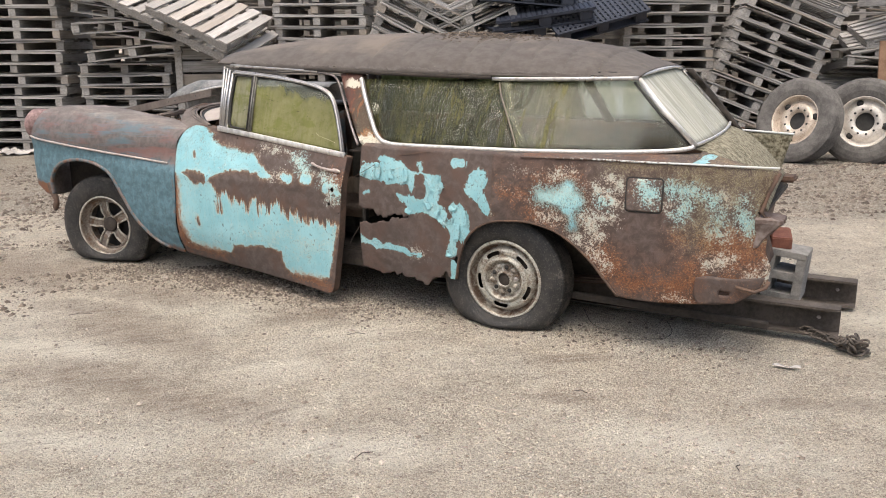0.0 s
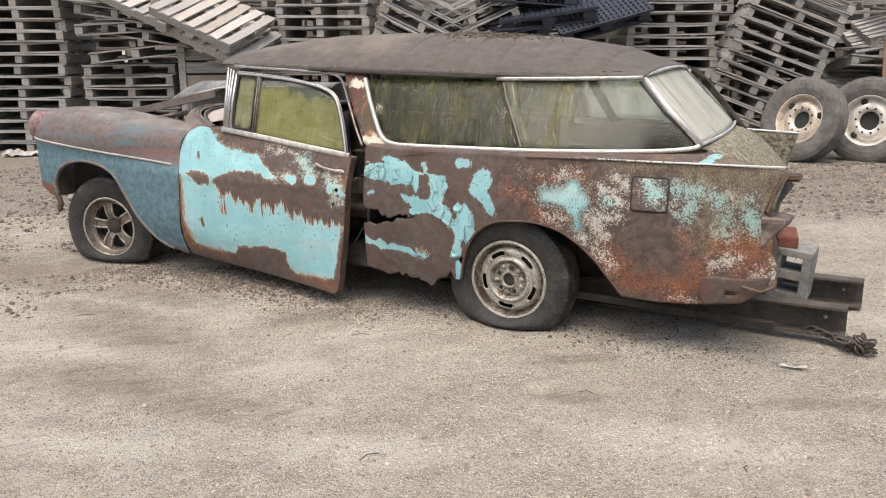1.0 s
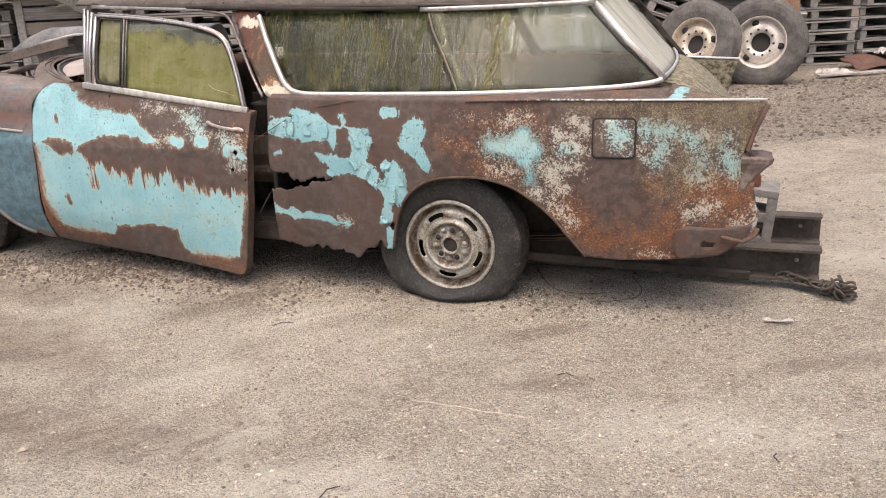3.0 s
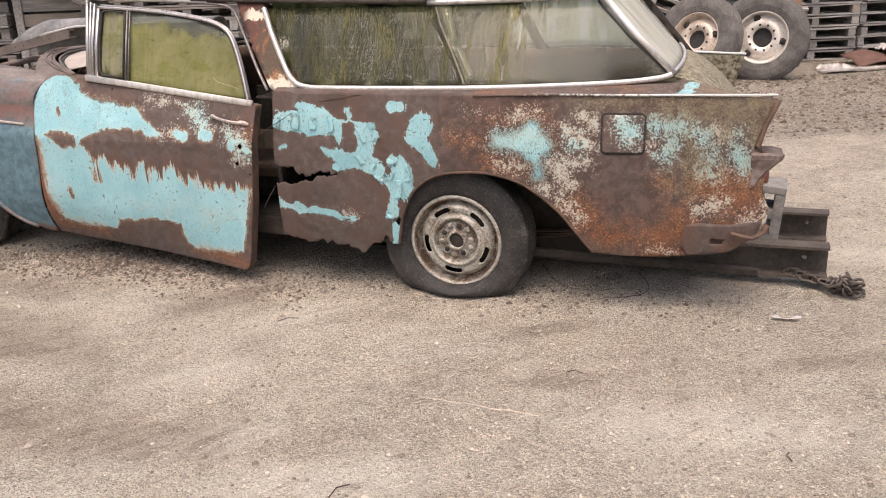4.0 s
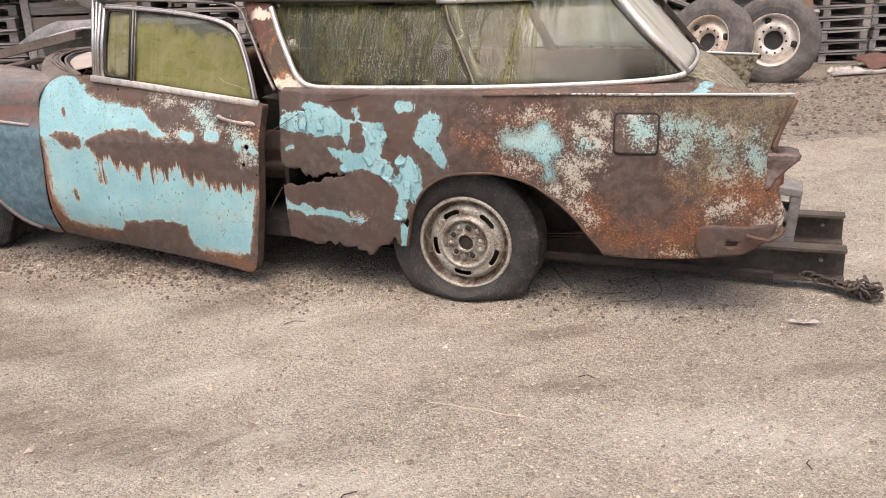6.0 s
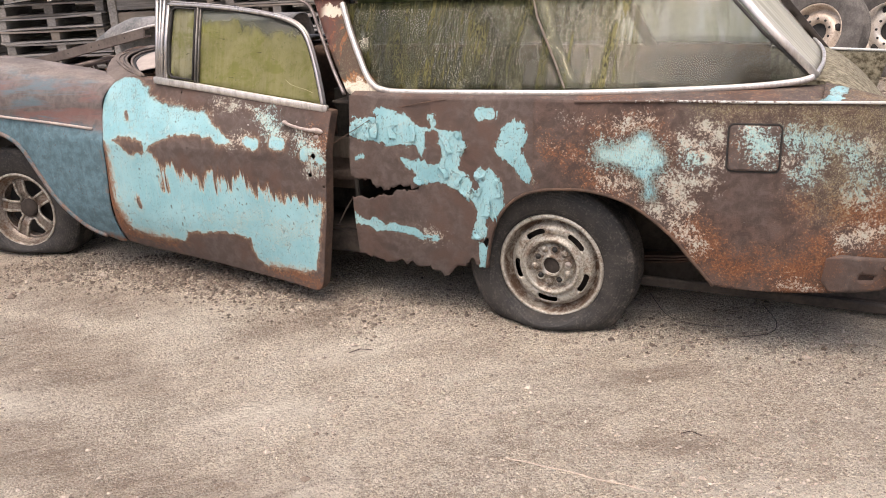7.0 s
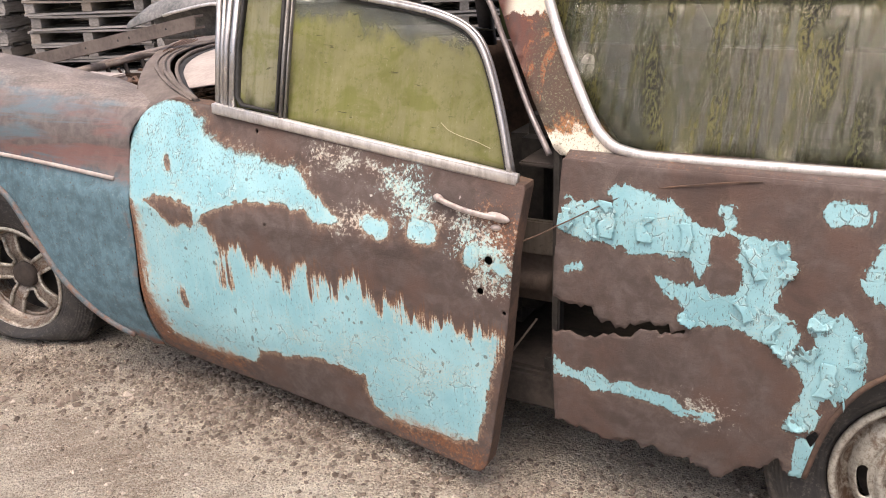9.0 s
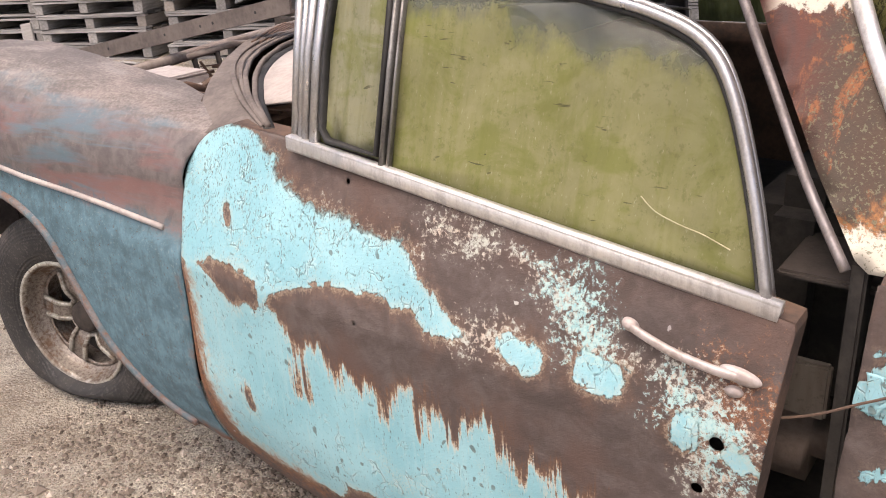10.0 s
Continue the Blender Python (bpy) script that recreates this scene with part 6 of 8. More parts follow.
valance = grid(20, 6, lambda u, v: (-3.44 - 0.05 * math.sin(u * math.pi) + 0.05 * v, -0.84 + 1.59 * u, 0.62 - 0.20 * v))
part("front_valance", mesh("front_valance", *shell(valance, (0.006, 0, 0)), True), PALE_RUST, car)
# far wing, sprung upwards
FAR_WING = plain("blue_grey_wing", (0.085, 0.092, 0.094), (0.26, 0.255, 0.25), 6, 0.7)
def far_low(x):
    return float(np.interp(x, (-3.80, -3.50, -3.25, -2.10), (0.950, 1.030, 1.075, 1.100)))


def far_place(u, v):
    x, a = -3.78 + 1.64 * u, -1.50 + 3.0 * v
    top = float(np.interp(x, (-3.80, -3.70, -3.55, -3.20, -2.10), (1.00, 1.075, 1.126, 1.135, 1.13)))
    low = far_low(x) if a < 0 else 0.86
    return (x, 0.80 + 0.12 * math.sin(a) - 0.05 * max(0, (-3.60 - x) / 0.2) ** 2, low + (top - low) * math.cos(a))


part("far_wing", mesh("far_wing", *shell(grid(40, 16, far_place), (0, 0, -0.006)), True), FAR_WING, car, "blue-grey far front wing with a pale edge")
part("far_wing_side", mesh("far_wing_side", *box(-3.55, -2.15, 0.885, 0.90, 0.30, 0.90)), FENDER, car)
part("far_wing_edge", mesh("far_wing_edge", *sweep([(x, 0.682, far_low(x) + 0.006) for x in np.linspace(-3.55, -2.6, 16)], 0.006, 0.008), True), CHROME_WHITE, car)

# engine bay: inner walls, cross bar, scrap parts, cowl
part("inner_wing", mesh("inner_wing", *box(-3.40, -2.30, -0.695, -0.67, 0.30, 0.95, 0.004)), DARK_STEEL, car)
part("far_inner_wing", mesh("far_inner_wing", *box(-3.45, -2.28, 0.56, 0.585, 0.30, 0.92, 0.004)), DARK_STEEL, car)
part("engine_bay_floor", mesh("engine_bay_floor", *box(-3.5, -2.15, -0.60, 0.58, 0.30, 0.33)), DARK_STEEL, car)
part("wing_gutter", mesh("wing_gutter", *box(-3.40, -2.36, -0.70, -0.63, 0.925, 0.94, 0.004)), RUST, car)
channel_section = [(-0.014, -0.024), (0.034, -0.024), (0.034, -0.016), (-0.006, -0.016), (-0.006, 0.016), (0.034, 0.016), (0.034, 0.024), (-0.014, 0.024)]
bar_v = ([(x, y + dy, z + dz) for x, y, z in ((-3.72, -0.30, 0.864), (-2.41, -0.29, 1.106)) for dy, dz in channel_section],
         [(i, (i + 1) % 8, 8 + (i + 1) % 8, 8 + i) for i in range(8)] + [(3, 2, 1, 0), (7, 4, 3, 0), (7, 6, 5, 4), (8, 9, 10, 11), (8, 11, 12, 15), (12, 13, 14, 15)])
BAR = thing("steel_channel", "rusty brown steel channel lying across the open engine bay", "steel bar", CAR)
part("channel", mesh("channel", *bar_v), COWL, BAR)
for x in (-3.45, -3.30, -2.98, -2.80, -2.74, -2.55):
    z = 0.864 + 0.242 * (x + 3.72) / 1.31
    # a flush black disc gives each bolt hole its dark
    part("bolt_hole", mesh("bolt_hole", *moved(lathe([(0.0, 0.0), (0.0045, 0.0), (0.005, 0.004)], 10), x, -0.3146 + 0.0076 * (x + 3.72), z)), SEAL_AND_GAP_BLACK, BAR)
scrap = thing("engine_scrap", "grey and rusty engine parts piled in the bay", "scrap metal", CAR)
rng = random.Random(11)
part("rocker_cover", mesh("rocker_cover", *join(box(-2.90, -2.68, -0.53, -0.36, 0.86, 0.915, 0.02), box(-2.88, -2.70, -0.51, -0.38, 0.915, 0.928, 0.005))), GREY_PRIMER, scrap)
for i in range(26):
    a = Vector((rng.uniform(-3.2, -2.5), rng.uniform(-0.60, 0.45), rng.uniform(0.78, 0.94)))
    b = a + Vector((rng.uniform(-0.25, 0.25), rng.uniform(-0.25, 0.25), rng.uniform(-0.03, 0.05)))
    part("scrap_rod", mesh("scrap_rod", *sweep([a, (a + b) / 2 + Vector((0, 0, 0.02)), b], rng.uniform(0.008, 0.025), rng.uniform(0.006, 0.02)), True), rng.choice([RUST, PALE_RUST, DARK_STEEL]), scrap)
part("pipe", mesh("pipe", *sweep(smooth_line([(-2.88, -0.45, 0.90), (-2.92, -0.50, 0.925), (-2.91, -0.55, 0.925), (-2.88, -0.59, 0.90), (-2.86, -0.62, 0.86)], 6), 0.02, 0.02), True), PALE_RUST, scrap)
part("engine_block", mesh("engine_block", *box(-3.0, -2.42, -0.22, 0.22, 0.33, 0.80, 0.02)), DARK_STEEL, scrap)


def cowl_front(y):
    return -2.78 + 0.56 * (abs(y) / 0.80) ** 1.25


def screen_x(y, deep):
    return -1.87 - deep * (1 - min(abs(y) / 0.88, 1) ** 2.58)


def cowl_z(y):
    return 1.005 - 0.056 * (abs(y) / 0.846) ** 3


def cowl_place(u, v):
    y = -0.846 + 1.692 * u
    x = cowl_front(y) * (1 - v) + screen_x(y, 0.66) * v
    return (x, y, cowl_z(y) + 0.008 * v * (1 - abs(y)) + 0.003 * noise.noise((x * 9, y * 9, 3)) - 0.012 * (max(0, 0.10 - v) / 0.10) ** 2 - 0.045 * min(max((abs(y) - 0.64) / 0.18, 0), 1) ** 2 * (1 - v) ** 2)


part("cowl", mesh("cowl", *shell(grid(60, 16, cowl_place), (0, 0, -0.006)), True), COWL, car, "dusty brown cowl panel")
part("bulkhead", mesh("bulkhead", *shell(grid(60, 4, lambda u, v: (cowl_front(-0.80 + 1.6 * u) + 0.003, -0.80 + 1.6 * u, 0.33 + (cowl_z(-0.80 + 1.6 * u) - 0.345) * v)), (0.006, 0, 0)), True), RUST, car)

def channel_line(deep, lift):
    return [(screen_x(y, deep) + 0.004 * noise.noise((y * 14, deep * 9, 1)), y, cowl_z(y) + 0.006 + lift + 0.003 * noise.noise((y * 20, deep * 30, 5))) for y in np.linspace(-0.842, 0.842, 60)]


part("windscreen_channel", mesh("windscreen_channel", *join(sweep(channel_line(0.71, 0.0), 0.007, 0.003), sweep(channel_line(0.66, 0.002), 0.005, 0.005), sweep(channel_line(0.63, 0.004), 0.006, 0.005), sweep(channel_line(0.575, 0.0), 0.006, 0.007)), True), COWL, car, "cracked windscreen channel")
# black strips put the shade into the channel's grooves
part("channel_groove", mesh("channel_groove", *join(sweep(channel_line(0.645, 0.0), 0.006, 0.003), sweep(channel_line(0.552, -0.012), 0.014, 0.010)), True), SEAL_AND_GAP_BLACK, car)
DASH = plain("pale_dusty_dash", (0.34, 0.29, 0.26), (0.46, 0.41, 0.37), 7, 0.85)
dash = grid(40, 8, lambda u, v: (screen_x(-0.74 + 1.48 * u, 0.53) * (1 - v) - 1.72 * v, -0.74 + 1.48 * u, cowl_z(0.78 * (2 * u - 1)) + 0.004 + 0.025 * math.sin(v * 2.6)))
part("dash_top", mesh("dash_top", *shell(dash, (0, 0, -0.006)), True), DASH, car, "pale bare dash top")
part("wiper_louvres", mesh("wiper_louvres", *join(*[sweep([(cowl_front(y) + 0.05 + 0.016 * i, y, cowl_z(y) + 0.004) for y in (-0.34, -0.2, -0.05)], 0.004, 0.004) for i in range(5)])), RUST, car)
part("support_bar", mesh("support_bar", *sweep([(-2.97, -0.60, 0.905), (-3.04, -0.05, 0.925), (-3.12, 0.52, 0.935)], 0.020, 0.016), True), PALE_RUST, scrap)
for i in range(9):
    y = -0.40 + 0.105 * i
    x = -3.035 - 0.13 * (y + 0.05)
    part("support_post", mesh("support_post", *sweep([(x, y, 0.92), (x + 0.01, y + 0.006, 0.84), (x, y, 0.72)], 0.016, 0.010), True), DARK_STEEL, scrap)
rng = random.Random(31)
bits = [box(-3.15, -2.45, -0.60, 0.50, 0.70, 0.80)]
for i in range(260):
    a = Vector((rng.uniform(-3.0, -2.42), rng.uniform(-0.60, 0.35), rng.uniform(0.80, 0.885)))
    d = Vector((rng.uniform(-1, 1), rng.uniform(-1, 1), rng.uniform(-0.2, 0.3))).normalized() * rng.uniform(0.03, 0.12)
    bits.append(sweep([a - d, a + d], rng.uniform(0.002, 0.009), rng.uniform(0.002, 0.006), n=4))
tagged(part("bay_litter", mesh("bay_litter", *join(*bits)), RUST, None, m=CAR), "rusty flakes and twigs piled in the engine bay", "litter", kind="stuff")
cup = lathe([(0.0, -0.02), (0.030, -0.018), (0.034, 0.02), (0.030, 0.024), (0.0, 0.022)], 14)
GREEN_TIN = plain("green_tin", (0.05, 0.22, 0.16), (0.10, 0.34, 0.25), 20, 0.5)
tagged(part("tin_lid", mesh("tin_lid", [(x - 2.97, z - 0.53, y * 0.3 + 0.895) for x, y, z in cup[0]], cup[1], True), GREEN_TIN, None, m=CAR), "small green tin lid lying in the engine bay", "tin")

# far side of the body, floor, seats
far_side = dense([(-2.15, 0.25), (-2.15, 0.92), (0.85, 0.90), (0.85, 0.35), (0.55, 0.30), (0.30, 0.55), (0.0, 0.60), (-0.25, 0.5), (-0.35, 0.25)], 0.05)
part("far_body_side", sheet("far_body_side", far_side, lambda x, z: (x, -side_y(min(x, 0.55), z), z), (), 0.08, (0, -0.02, 0)), RUST, car)
for x0, x1, top0, top1 in ((-0.95, -0.80, -1.08, -0.95), (-0.02, 0.04, -0.16, -0.10), (0.84, 0.88, 0.54, 0.58), (-1.82, -1.76, -1.82, -1.76)):
    part("far_pillar", sheet("far_pillar", dense([(x0, 0.905), (x1, 0.905), (top1, 1.262), (top0, 1.262)], 0.05), lambda x, z: (x, -green_y(x, z), z), (), 0.05, (0, -0.04, 0)), DARK_STEEL, car)
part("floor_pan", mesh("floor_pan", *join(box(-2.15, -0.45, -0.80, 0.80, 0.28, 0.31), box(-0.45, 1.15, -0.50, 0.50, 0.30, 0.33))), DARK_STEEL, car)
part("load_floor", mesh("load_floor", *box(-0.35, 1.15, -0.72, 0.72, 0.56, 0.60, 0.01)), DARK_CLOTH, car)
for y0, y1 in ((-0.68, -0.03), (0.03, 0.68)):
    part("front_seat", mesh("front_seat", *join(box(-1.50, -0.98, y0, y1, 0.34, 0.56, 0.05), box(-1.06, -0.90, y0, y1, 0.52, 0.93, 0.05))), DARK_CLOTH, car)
wheel_v = lathe([(0.200, -0.011), (0.211, 0.0), (0.200, 0.011), (0.189, 0.0), (0.200, -0.011)], 36)
part("steering_wheel", mesh("steering_wheel", [(y - 0.3 * z - 1.62, x - 0.38, z + 0.92) for x, y, z in wheel_v[0]], wheel_v[1], True), GREY_PRIMER, car)
shade_v = lathe([(0.0, -0.01), (0.05, -0.008), (0.06, 0.0), (0.05, 0.008), (0.0, 0.01)], 20)
part("inner_mirror", mesh("inner_mirror", [(x * 0.50 - 0.820, y - 0.740, z * 0.95 + 1.046) for x, y, z in shade_v[0]], shade_v[1], True), GREY_PRIMER, car)
jamb = box(-0.862, -0.842, -0.85, -0.81, 0.25, 0.90, 0.004)
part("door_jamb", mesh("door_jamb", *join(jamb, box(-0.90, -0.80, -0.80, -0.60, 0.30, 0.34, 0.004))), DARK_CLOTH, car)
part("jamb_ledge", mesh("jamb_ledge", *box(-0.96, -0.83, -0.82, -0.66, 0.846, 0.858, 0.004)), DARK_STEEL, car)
SEAT_TAN = plain("faded_tan_seat", (0.085, 0.062, 0.05), (0.15, 0.115, 0.092), 8, 0.9)
SPLINTER = old_wood("bleached_panel", (0.13, 0.105, 0.085), (0.21, 0.18, 0.145), (30, 30, 6))
part("seat_bolster", mesh("seat_bolster", *box(-1.22, -0.86, -0.77, -0.60, 0.46, 0.60, 0.05), True), SEAT_TAN, car, "faded tan seat bolster seen past the door")
part("inner_panel", mesh("inner_panel", *box(-1.12, -0.885, -0.765, -0.745, 0.605, 0.695, 0.004)), SPLINTER, car)
part("floor_wire", mesh("floor_wire", *sweep(smooth_line([(-1.01, -0.76, 0.31), (-0.97, -0.77, 0.37), (-0.935, -0.76, 0.425)], 5), 0.003, 0.003, n=5)), PALE_RUST, car)
part("rocker", mesh("rocker", *box(-2.15, -0.35, -0.82, -0.74, 0.20, 0.30, 0.01)), DARK_STEEL, car)
for s in (-1, 1):
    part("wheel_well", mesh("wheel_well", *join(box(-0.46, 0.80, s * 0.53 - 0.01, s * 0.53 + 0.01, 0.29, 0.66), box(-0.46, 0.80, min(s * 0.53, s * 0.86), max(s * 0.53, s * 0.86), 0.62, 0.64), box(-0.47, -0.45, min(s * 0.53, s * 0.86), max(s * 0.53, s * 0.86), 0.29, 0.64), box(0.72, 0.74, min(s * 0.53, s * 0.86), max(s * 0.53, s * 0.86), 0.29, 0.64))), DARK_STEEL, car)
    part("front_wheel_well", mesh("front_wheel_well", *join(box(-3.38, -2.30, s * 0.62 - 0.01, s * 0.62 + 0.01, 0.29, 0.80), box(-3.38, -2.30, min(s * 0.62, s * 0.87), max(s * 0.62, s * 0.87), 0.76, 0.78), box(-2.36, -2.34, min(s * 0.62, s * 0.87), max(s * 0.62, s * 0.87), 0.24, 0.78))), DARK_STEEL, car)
for y in (-0.40, 0.40):
    part("frame_rail", mesh("frame_rail", *box(-3.4, 1.1, y - 0.03, y + 0.03, 0.20, 0.28, 0.006)), DARK_STEEL, car)
for i, (dx, z) in enumerate(((0.0, 0.235), (0.05, 0.222), (0.12, 0.210))):
    part("spring_leaf", mesh("spring_leaf", *sweep([(0.10, -0.56, z - 0.02), (0.40, -0.56, z + 0.0), (0.80 - dx, -0.56, z + 0.05)], 0.03, 0.005)), RUST, car)
part("rear_axle", mesh("rear_axle", *sweep([(0, -0.66, 0.26), (0, 0.66, 0.26)], 0.04, 0.04)), DARK_STEEL, car)
part("floor_strut", mesh("floor_strut", *sweep([(0.25, -0.70, 0.17), (1.25, -0.62, 0.12)], 0.012, 0.02)), DARK_STEEL, car)


# ---- wheels ----
def tyre_mesh(r_out, r_in, width, centre_z, grooves=0, flat=1.0, side=0.75, foot=0.10, deep=0.010):
    w = width / 2
    prof = [(r_in, -w * 0.72), (r_in + 0.012, -w * 0.88), (r_in + (r_out - r_in) * 0.35, -w * 1.0), (r_in + (r_out - r_in) * 0.62, -w * 1.0), (r_in + (r_out - r_in) * 0.82, -w * 0.93), (r_out - 0.010, -w * 0.80)]
    tread = []
    steps = max(2 * grooves + 1, 2)
    for i in range(steps + 1):
        yy = -w * 0.74 + 1.48 * w * i / steps
        tread.append((r_out - (deep if grooves and i % 2 else 0.0) + 0.004, yy))
    full = prof + tread + [(r, -y) for r, y in reversed(prof)]
    v, f = lathe(full, 96)
    out = []
    for x, y, z in v:
        r = math.hypot(x, z)
        low = max(-z / r, 1e-4)
        reach = (r_out ** -13 + ((centre_z - 0.002) / low) ** -13) ** (-1 / 13) if flat else r_out
        k = (reach - r_in) / (r_out - r_in)
        new_r = r_in + (r - r_in) * k if r > r_in else r
        y *= 1 + side * flat * (1 - k) * math.sin(min(max((r - r_in) / (r_out - r_in), 0), 1) * math.pi) + foot * flat * (1 - k)
        out.append((x / r * new_r, y, max(z / r * new_r, -centre_z + 0.001) if flat else z / r * new_r))
    return mesh("tyre", out, f, True)


def rear_wheel(parent, m, cz):
    hub = new("wheel")
    hub.parent, hub.matrix_basis = parent, m
    part("tyre", tyre_mesh(0.330, 0.198, 0.20, cz, 5, 1.0, 0.70, 0.45), TYRE, hub, "flat cracked black tyre", pose(-0.008, 0, 0))
    prof = [(0.203, 0.03), (0.206, 0.0), (0.214, -0.006), (0.213, -0.014), (0.204, -0.018), (0.197, -0.014), (0.191, 0.004), (0.186, 0.024), (0.180, 0.030), (0.174, 0.026), (0.166, 0.008), (0.158, 0.002), (0.134, 0.002), (0.124, 0.006), (0.117, -0.012), (0.111, -0.016), (0.104, -0.013), (0.098, 0.002), (0.092, 0.012), (0.084, 0.014), (0.070, 0.004), (0.048, 0.004), (0.043, -0.010), (0.037, -0.014), (0.034, 0.012), (0.0, 0.030)]
    outer, inner = [(0.972 * r, y) for r, y in prof[:12]], [(0.972 * r, y) for r, y in prof[12:]]
    part("rim", mesh("rim", *moved(join(lathe(outer, 80), lathe(inner, 80)), 0, -0.078), True), REAR_RIM, hub, "silver steel rim with rust and painted shade in its gully")

    def slot(a, r0=0.1275, r1=0.1510, half=0.205):
        mid, w = (r0 + r1) / 2, (r1 - r0) / 2
        arc = [(r1 * math.cos(a + t), r1 * math.sin(a + t)) for t in np.linspace(-half, half, 7)]
        arc += [((mid + w * math.cos(q)) * math.cos(a + half + w * math.sin(q) / mid), (mid + w * math.cos(q)) * math.sin(a + half + w * math.sin(q) / mid)) for q in (0.6, 1.2, 1.57, 1.95, 2.5)]
        arc += [(r0 * math.cos(a + t), r0 * math.sin(a + t)) for t in np.linspace(half, -half, 7)]
        return arc + [((mid + w * math.cos(q)) * math.cos(a - half + w * math.sin(q) / mid), (mid + w * math.cos(q)) * math.sin(a - half + w * math.sin(q) / mid)) for q in (-2.5, -1.95, -1.57, -1.2, -0.6)]
    slots = [slot(radians(118 + 72 * i)) for i in range(5)]
    edge_out, edge_in = [[(r * math.cos(a), r * math.sin(a)) for a in np.linspace(0, 2 * math.pi, 60, endpoint=False)] for r in (0.1537, 0.1302 * 0.972)]
    part("slotted_band", sheet("slotted_band", edge_out, lambda x, z: (x, -0.076, z), [edge_in] + slots, 0.012, (0, 0.006, 0)), REAR_RIM, hub, "flat band of the rim with five slots")
    part("brake_drum", mesh("brake_drum", *moved(lathe([(0.0, 0.03), (0.150, 0.03), (0.160, 0.06)], 40), 0, -0.070), True), DARK_STEEL, hub)
    hole = lathe([(0.0, 0.0), (0.012, 0.0), (0.0145, -0.005), (0.018, -0.004), (0.020, 0.006)], 18)
    boss = lathe([(0.0, -0.010), (0.010, -0.008), (0.0125, 0.0)], 12)
    for i in range(5):
        a = radians(8 + 72 * i)
        part("stud_hole", mesh("stud_hole", *moved(hole, 0.064 * math.cos(a), -0.073, 0.064 * math.sin(a)), True), REAR_RIM, hub)
        part("stud", mesh("stud", *moved(boss, 0.064 * math.cos(a), -0.070, 0.064 * math.sin(a)), True), GREY_PRIMER if i == 0 else SEAL_AND_GAP_BLACK, hub)
        b = radians(44 + 72 * i)
        part("web_boss", mesh("web_boss", *moved(lathe([(0.0, -0.008), (0.010, -0.006), (0.016, 0.004)], 12), 0.070 * math.cos(b), -0.076, 0.070 * math.sin(b)), True), REAR_RIM, hub)
    part("hub_cap", mesh("hub_cap", *moved(lathe([(0.0, 0.004), (0.020, 0.0), (0.028, 0.004), (0.034, 0.006)], 28), 0, -0.078), True), DARK_STEEL, hub)
    return hub


def turned(pts, a):
    return [(x * math.cos(a) - z * math.sin(a), x * math.sin(a) + z * math.cos(a)) for x, z in pts]


def front_wheel(parent, m, cz):
    hub = new("wheel")
    hub.parent, hub.matrix_basis = parent, m
    part("tyre", tyre_mesh(0.335, 0.190, 0.205, cz, 6, 1.0, 0.42, 0.05), TYRE, hub, "flat worn black tyre")
    prof = [(0.192, 0.03), (0.196, 0.0), (0.204, -0.008), (0.202, -0.016), (0.191, -0.016), (0.186, -0.004)]
    part("rim", mesh("rim", *moved(lathe(prof, 72), 0, -0.080), True), REAR_RIM, hub, "worn bright rim lip")
    part("rim_barrel", mesh("rim_barrel", *moved(lathe([(0.186, -0.004), (0.180, 0.020), (0.174, 0.034), (0.168, 0.036), (0.162, 0.060), (0.160, 0.11)], 72), 0, -0.080), True), FRONT_RIM, hub, "rusty brown rim barrel")
    # black backing paints the shade behind the spoke windows
    part("rim_back", mesh("rim_back", *moved(lathe([(0.170, 0.100), (0.10, 0.105), (0.0, 0.105)], 40), 0, -0.080), True), SEAL_AND_GAP_BLACK, hub)

    def face(x, z):
        r = math.hypot(x, z)
        return (x, -0.080 + 0.040 + 0.014 * math.exp(-((r - 0.05) / 0.03) ** 2) - 0.006 * math.exp(-((r - 0.10) / 0.03) ** 2), z)
    window = dense([(0.066, -0.014), (0.136, -0.060), (0.152, -0.030), (0.155, 0.0), (0.152, 0.030), (0.136, 0.060), (0.066, 0.014)], 0.02)
    turns = [radians(65 + 72 * i) for i in range(5)]
    cut = [turned(window, a) for a in turns] + [ring(0, 0, 0.034)]
    part("wheel_face", sheet("wheel_face", dense([(0.166 * math.cos(a), 0.166 * math.sin(a)) for a in np.linspace(0, 2 * math.pi, 60, endpoint=False)], 0.02), face, cut, 0.012, (0, 0.006, 0)), FRONT_RIM, hub, "worn five-spoke wheel face")
    for a in turns:
        v_line = turned(dense([(0.140, 0.066), (0.060, 0.014), (0.060, -0.014), (0.140, -0.066)], 0.015, False), a)
        part("spoke_edge", mesh("spoke_edge", *sweep([(x, face(x, z)[1] - 0.004, z) for x, z in v_line], 0.007, 0.006, (0, 1, 0)), True), REAR_RIM, hub)
    part("hub_centre", mesh("hub_centre", *moved(lathe([(0.0, 0.012), (0.026, 0.012), (0.034, 0.016), (0.046, 0.014), (0.050, 0.03), (0.052, 0.06)], 28), 0, -0.060), True), DARK_STEEL, hub)
    return hub


rear_wheel(car, pose(-0.004, -0.775, 0.247), 0.260)
front_wheel(car, pose(-2.955, -0.745, 0.242, 0, 0, 11), 0.242)
rear_wheel(car, pose(-0.032 + skew(0.8), 0.712, 0.24, 0, 0, 180), 0.24)
front_wheel(car, pose(-2.955, 0.74, 0.24, 0, 0, 180), 0.24)


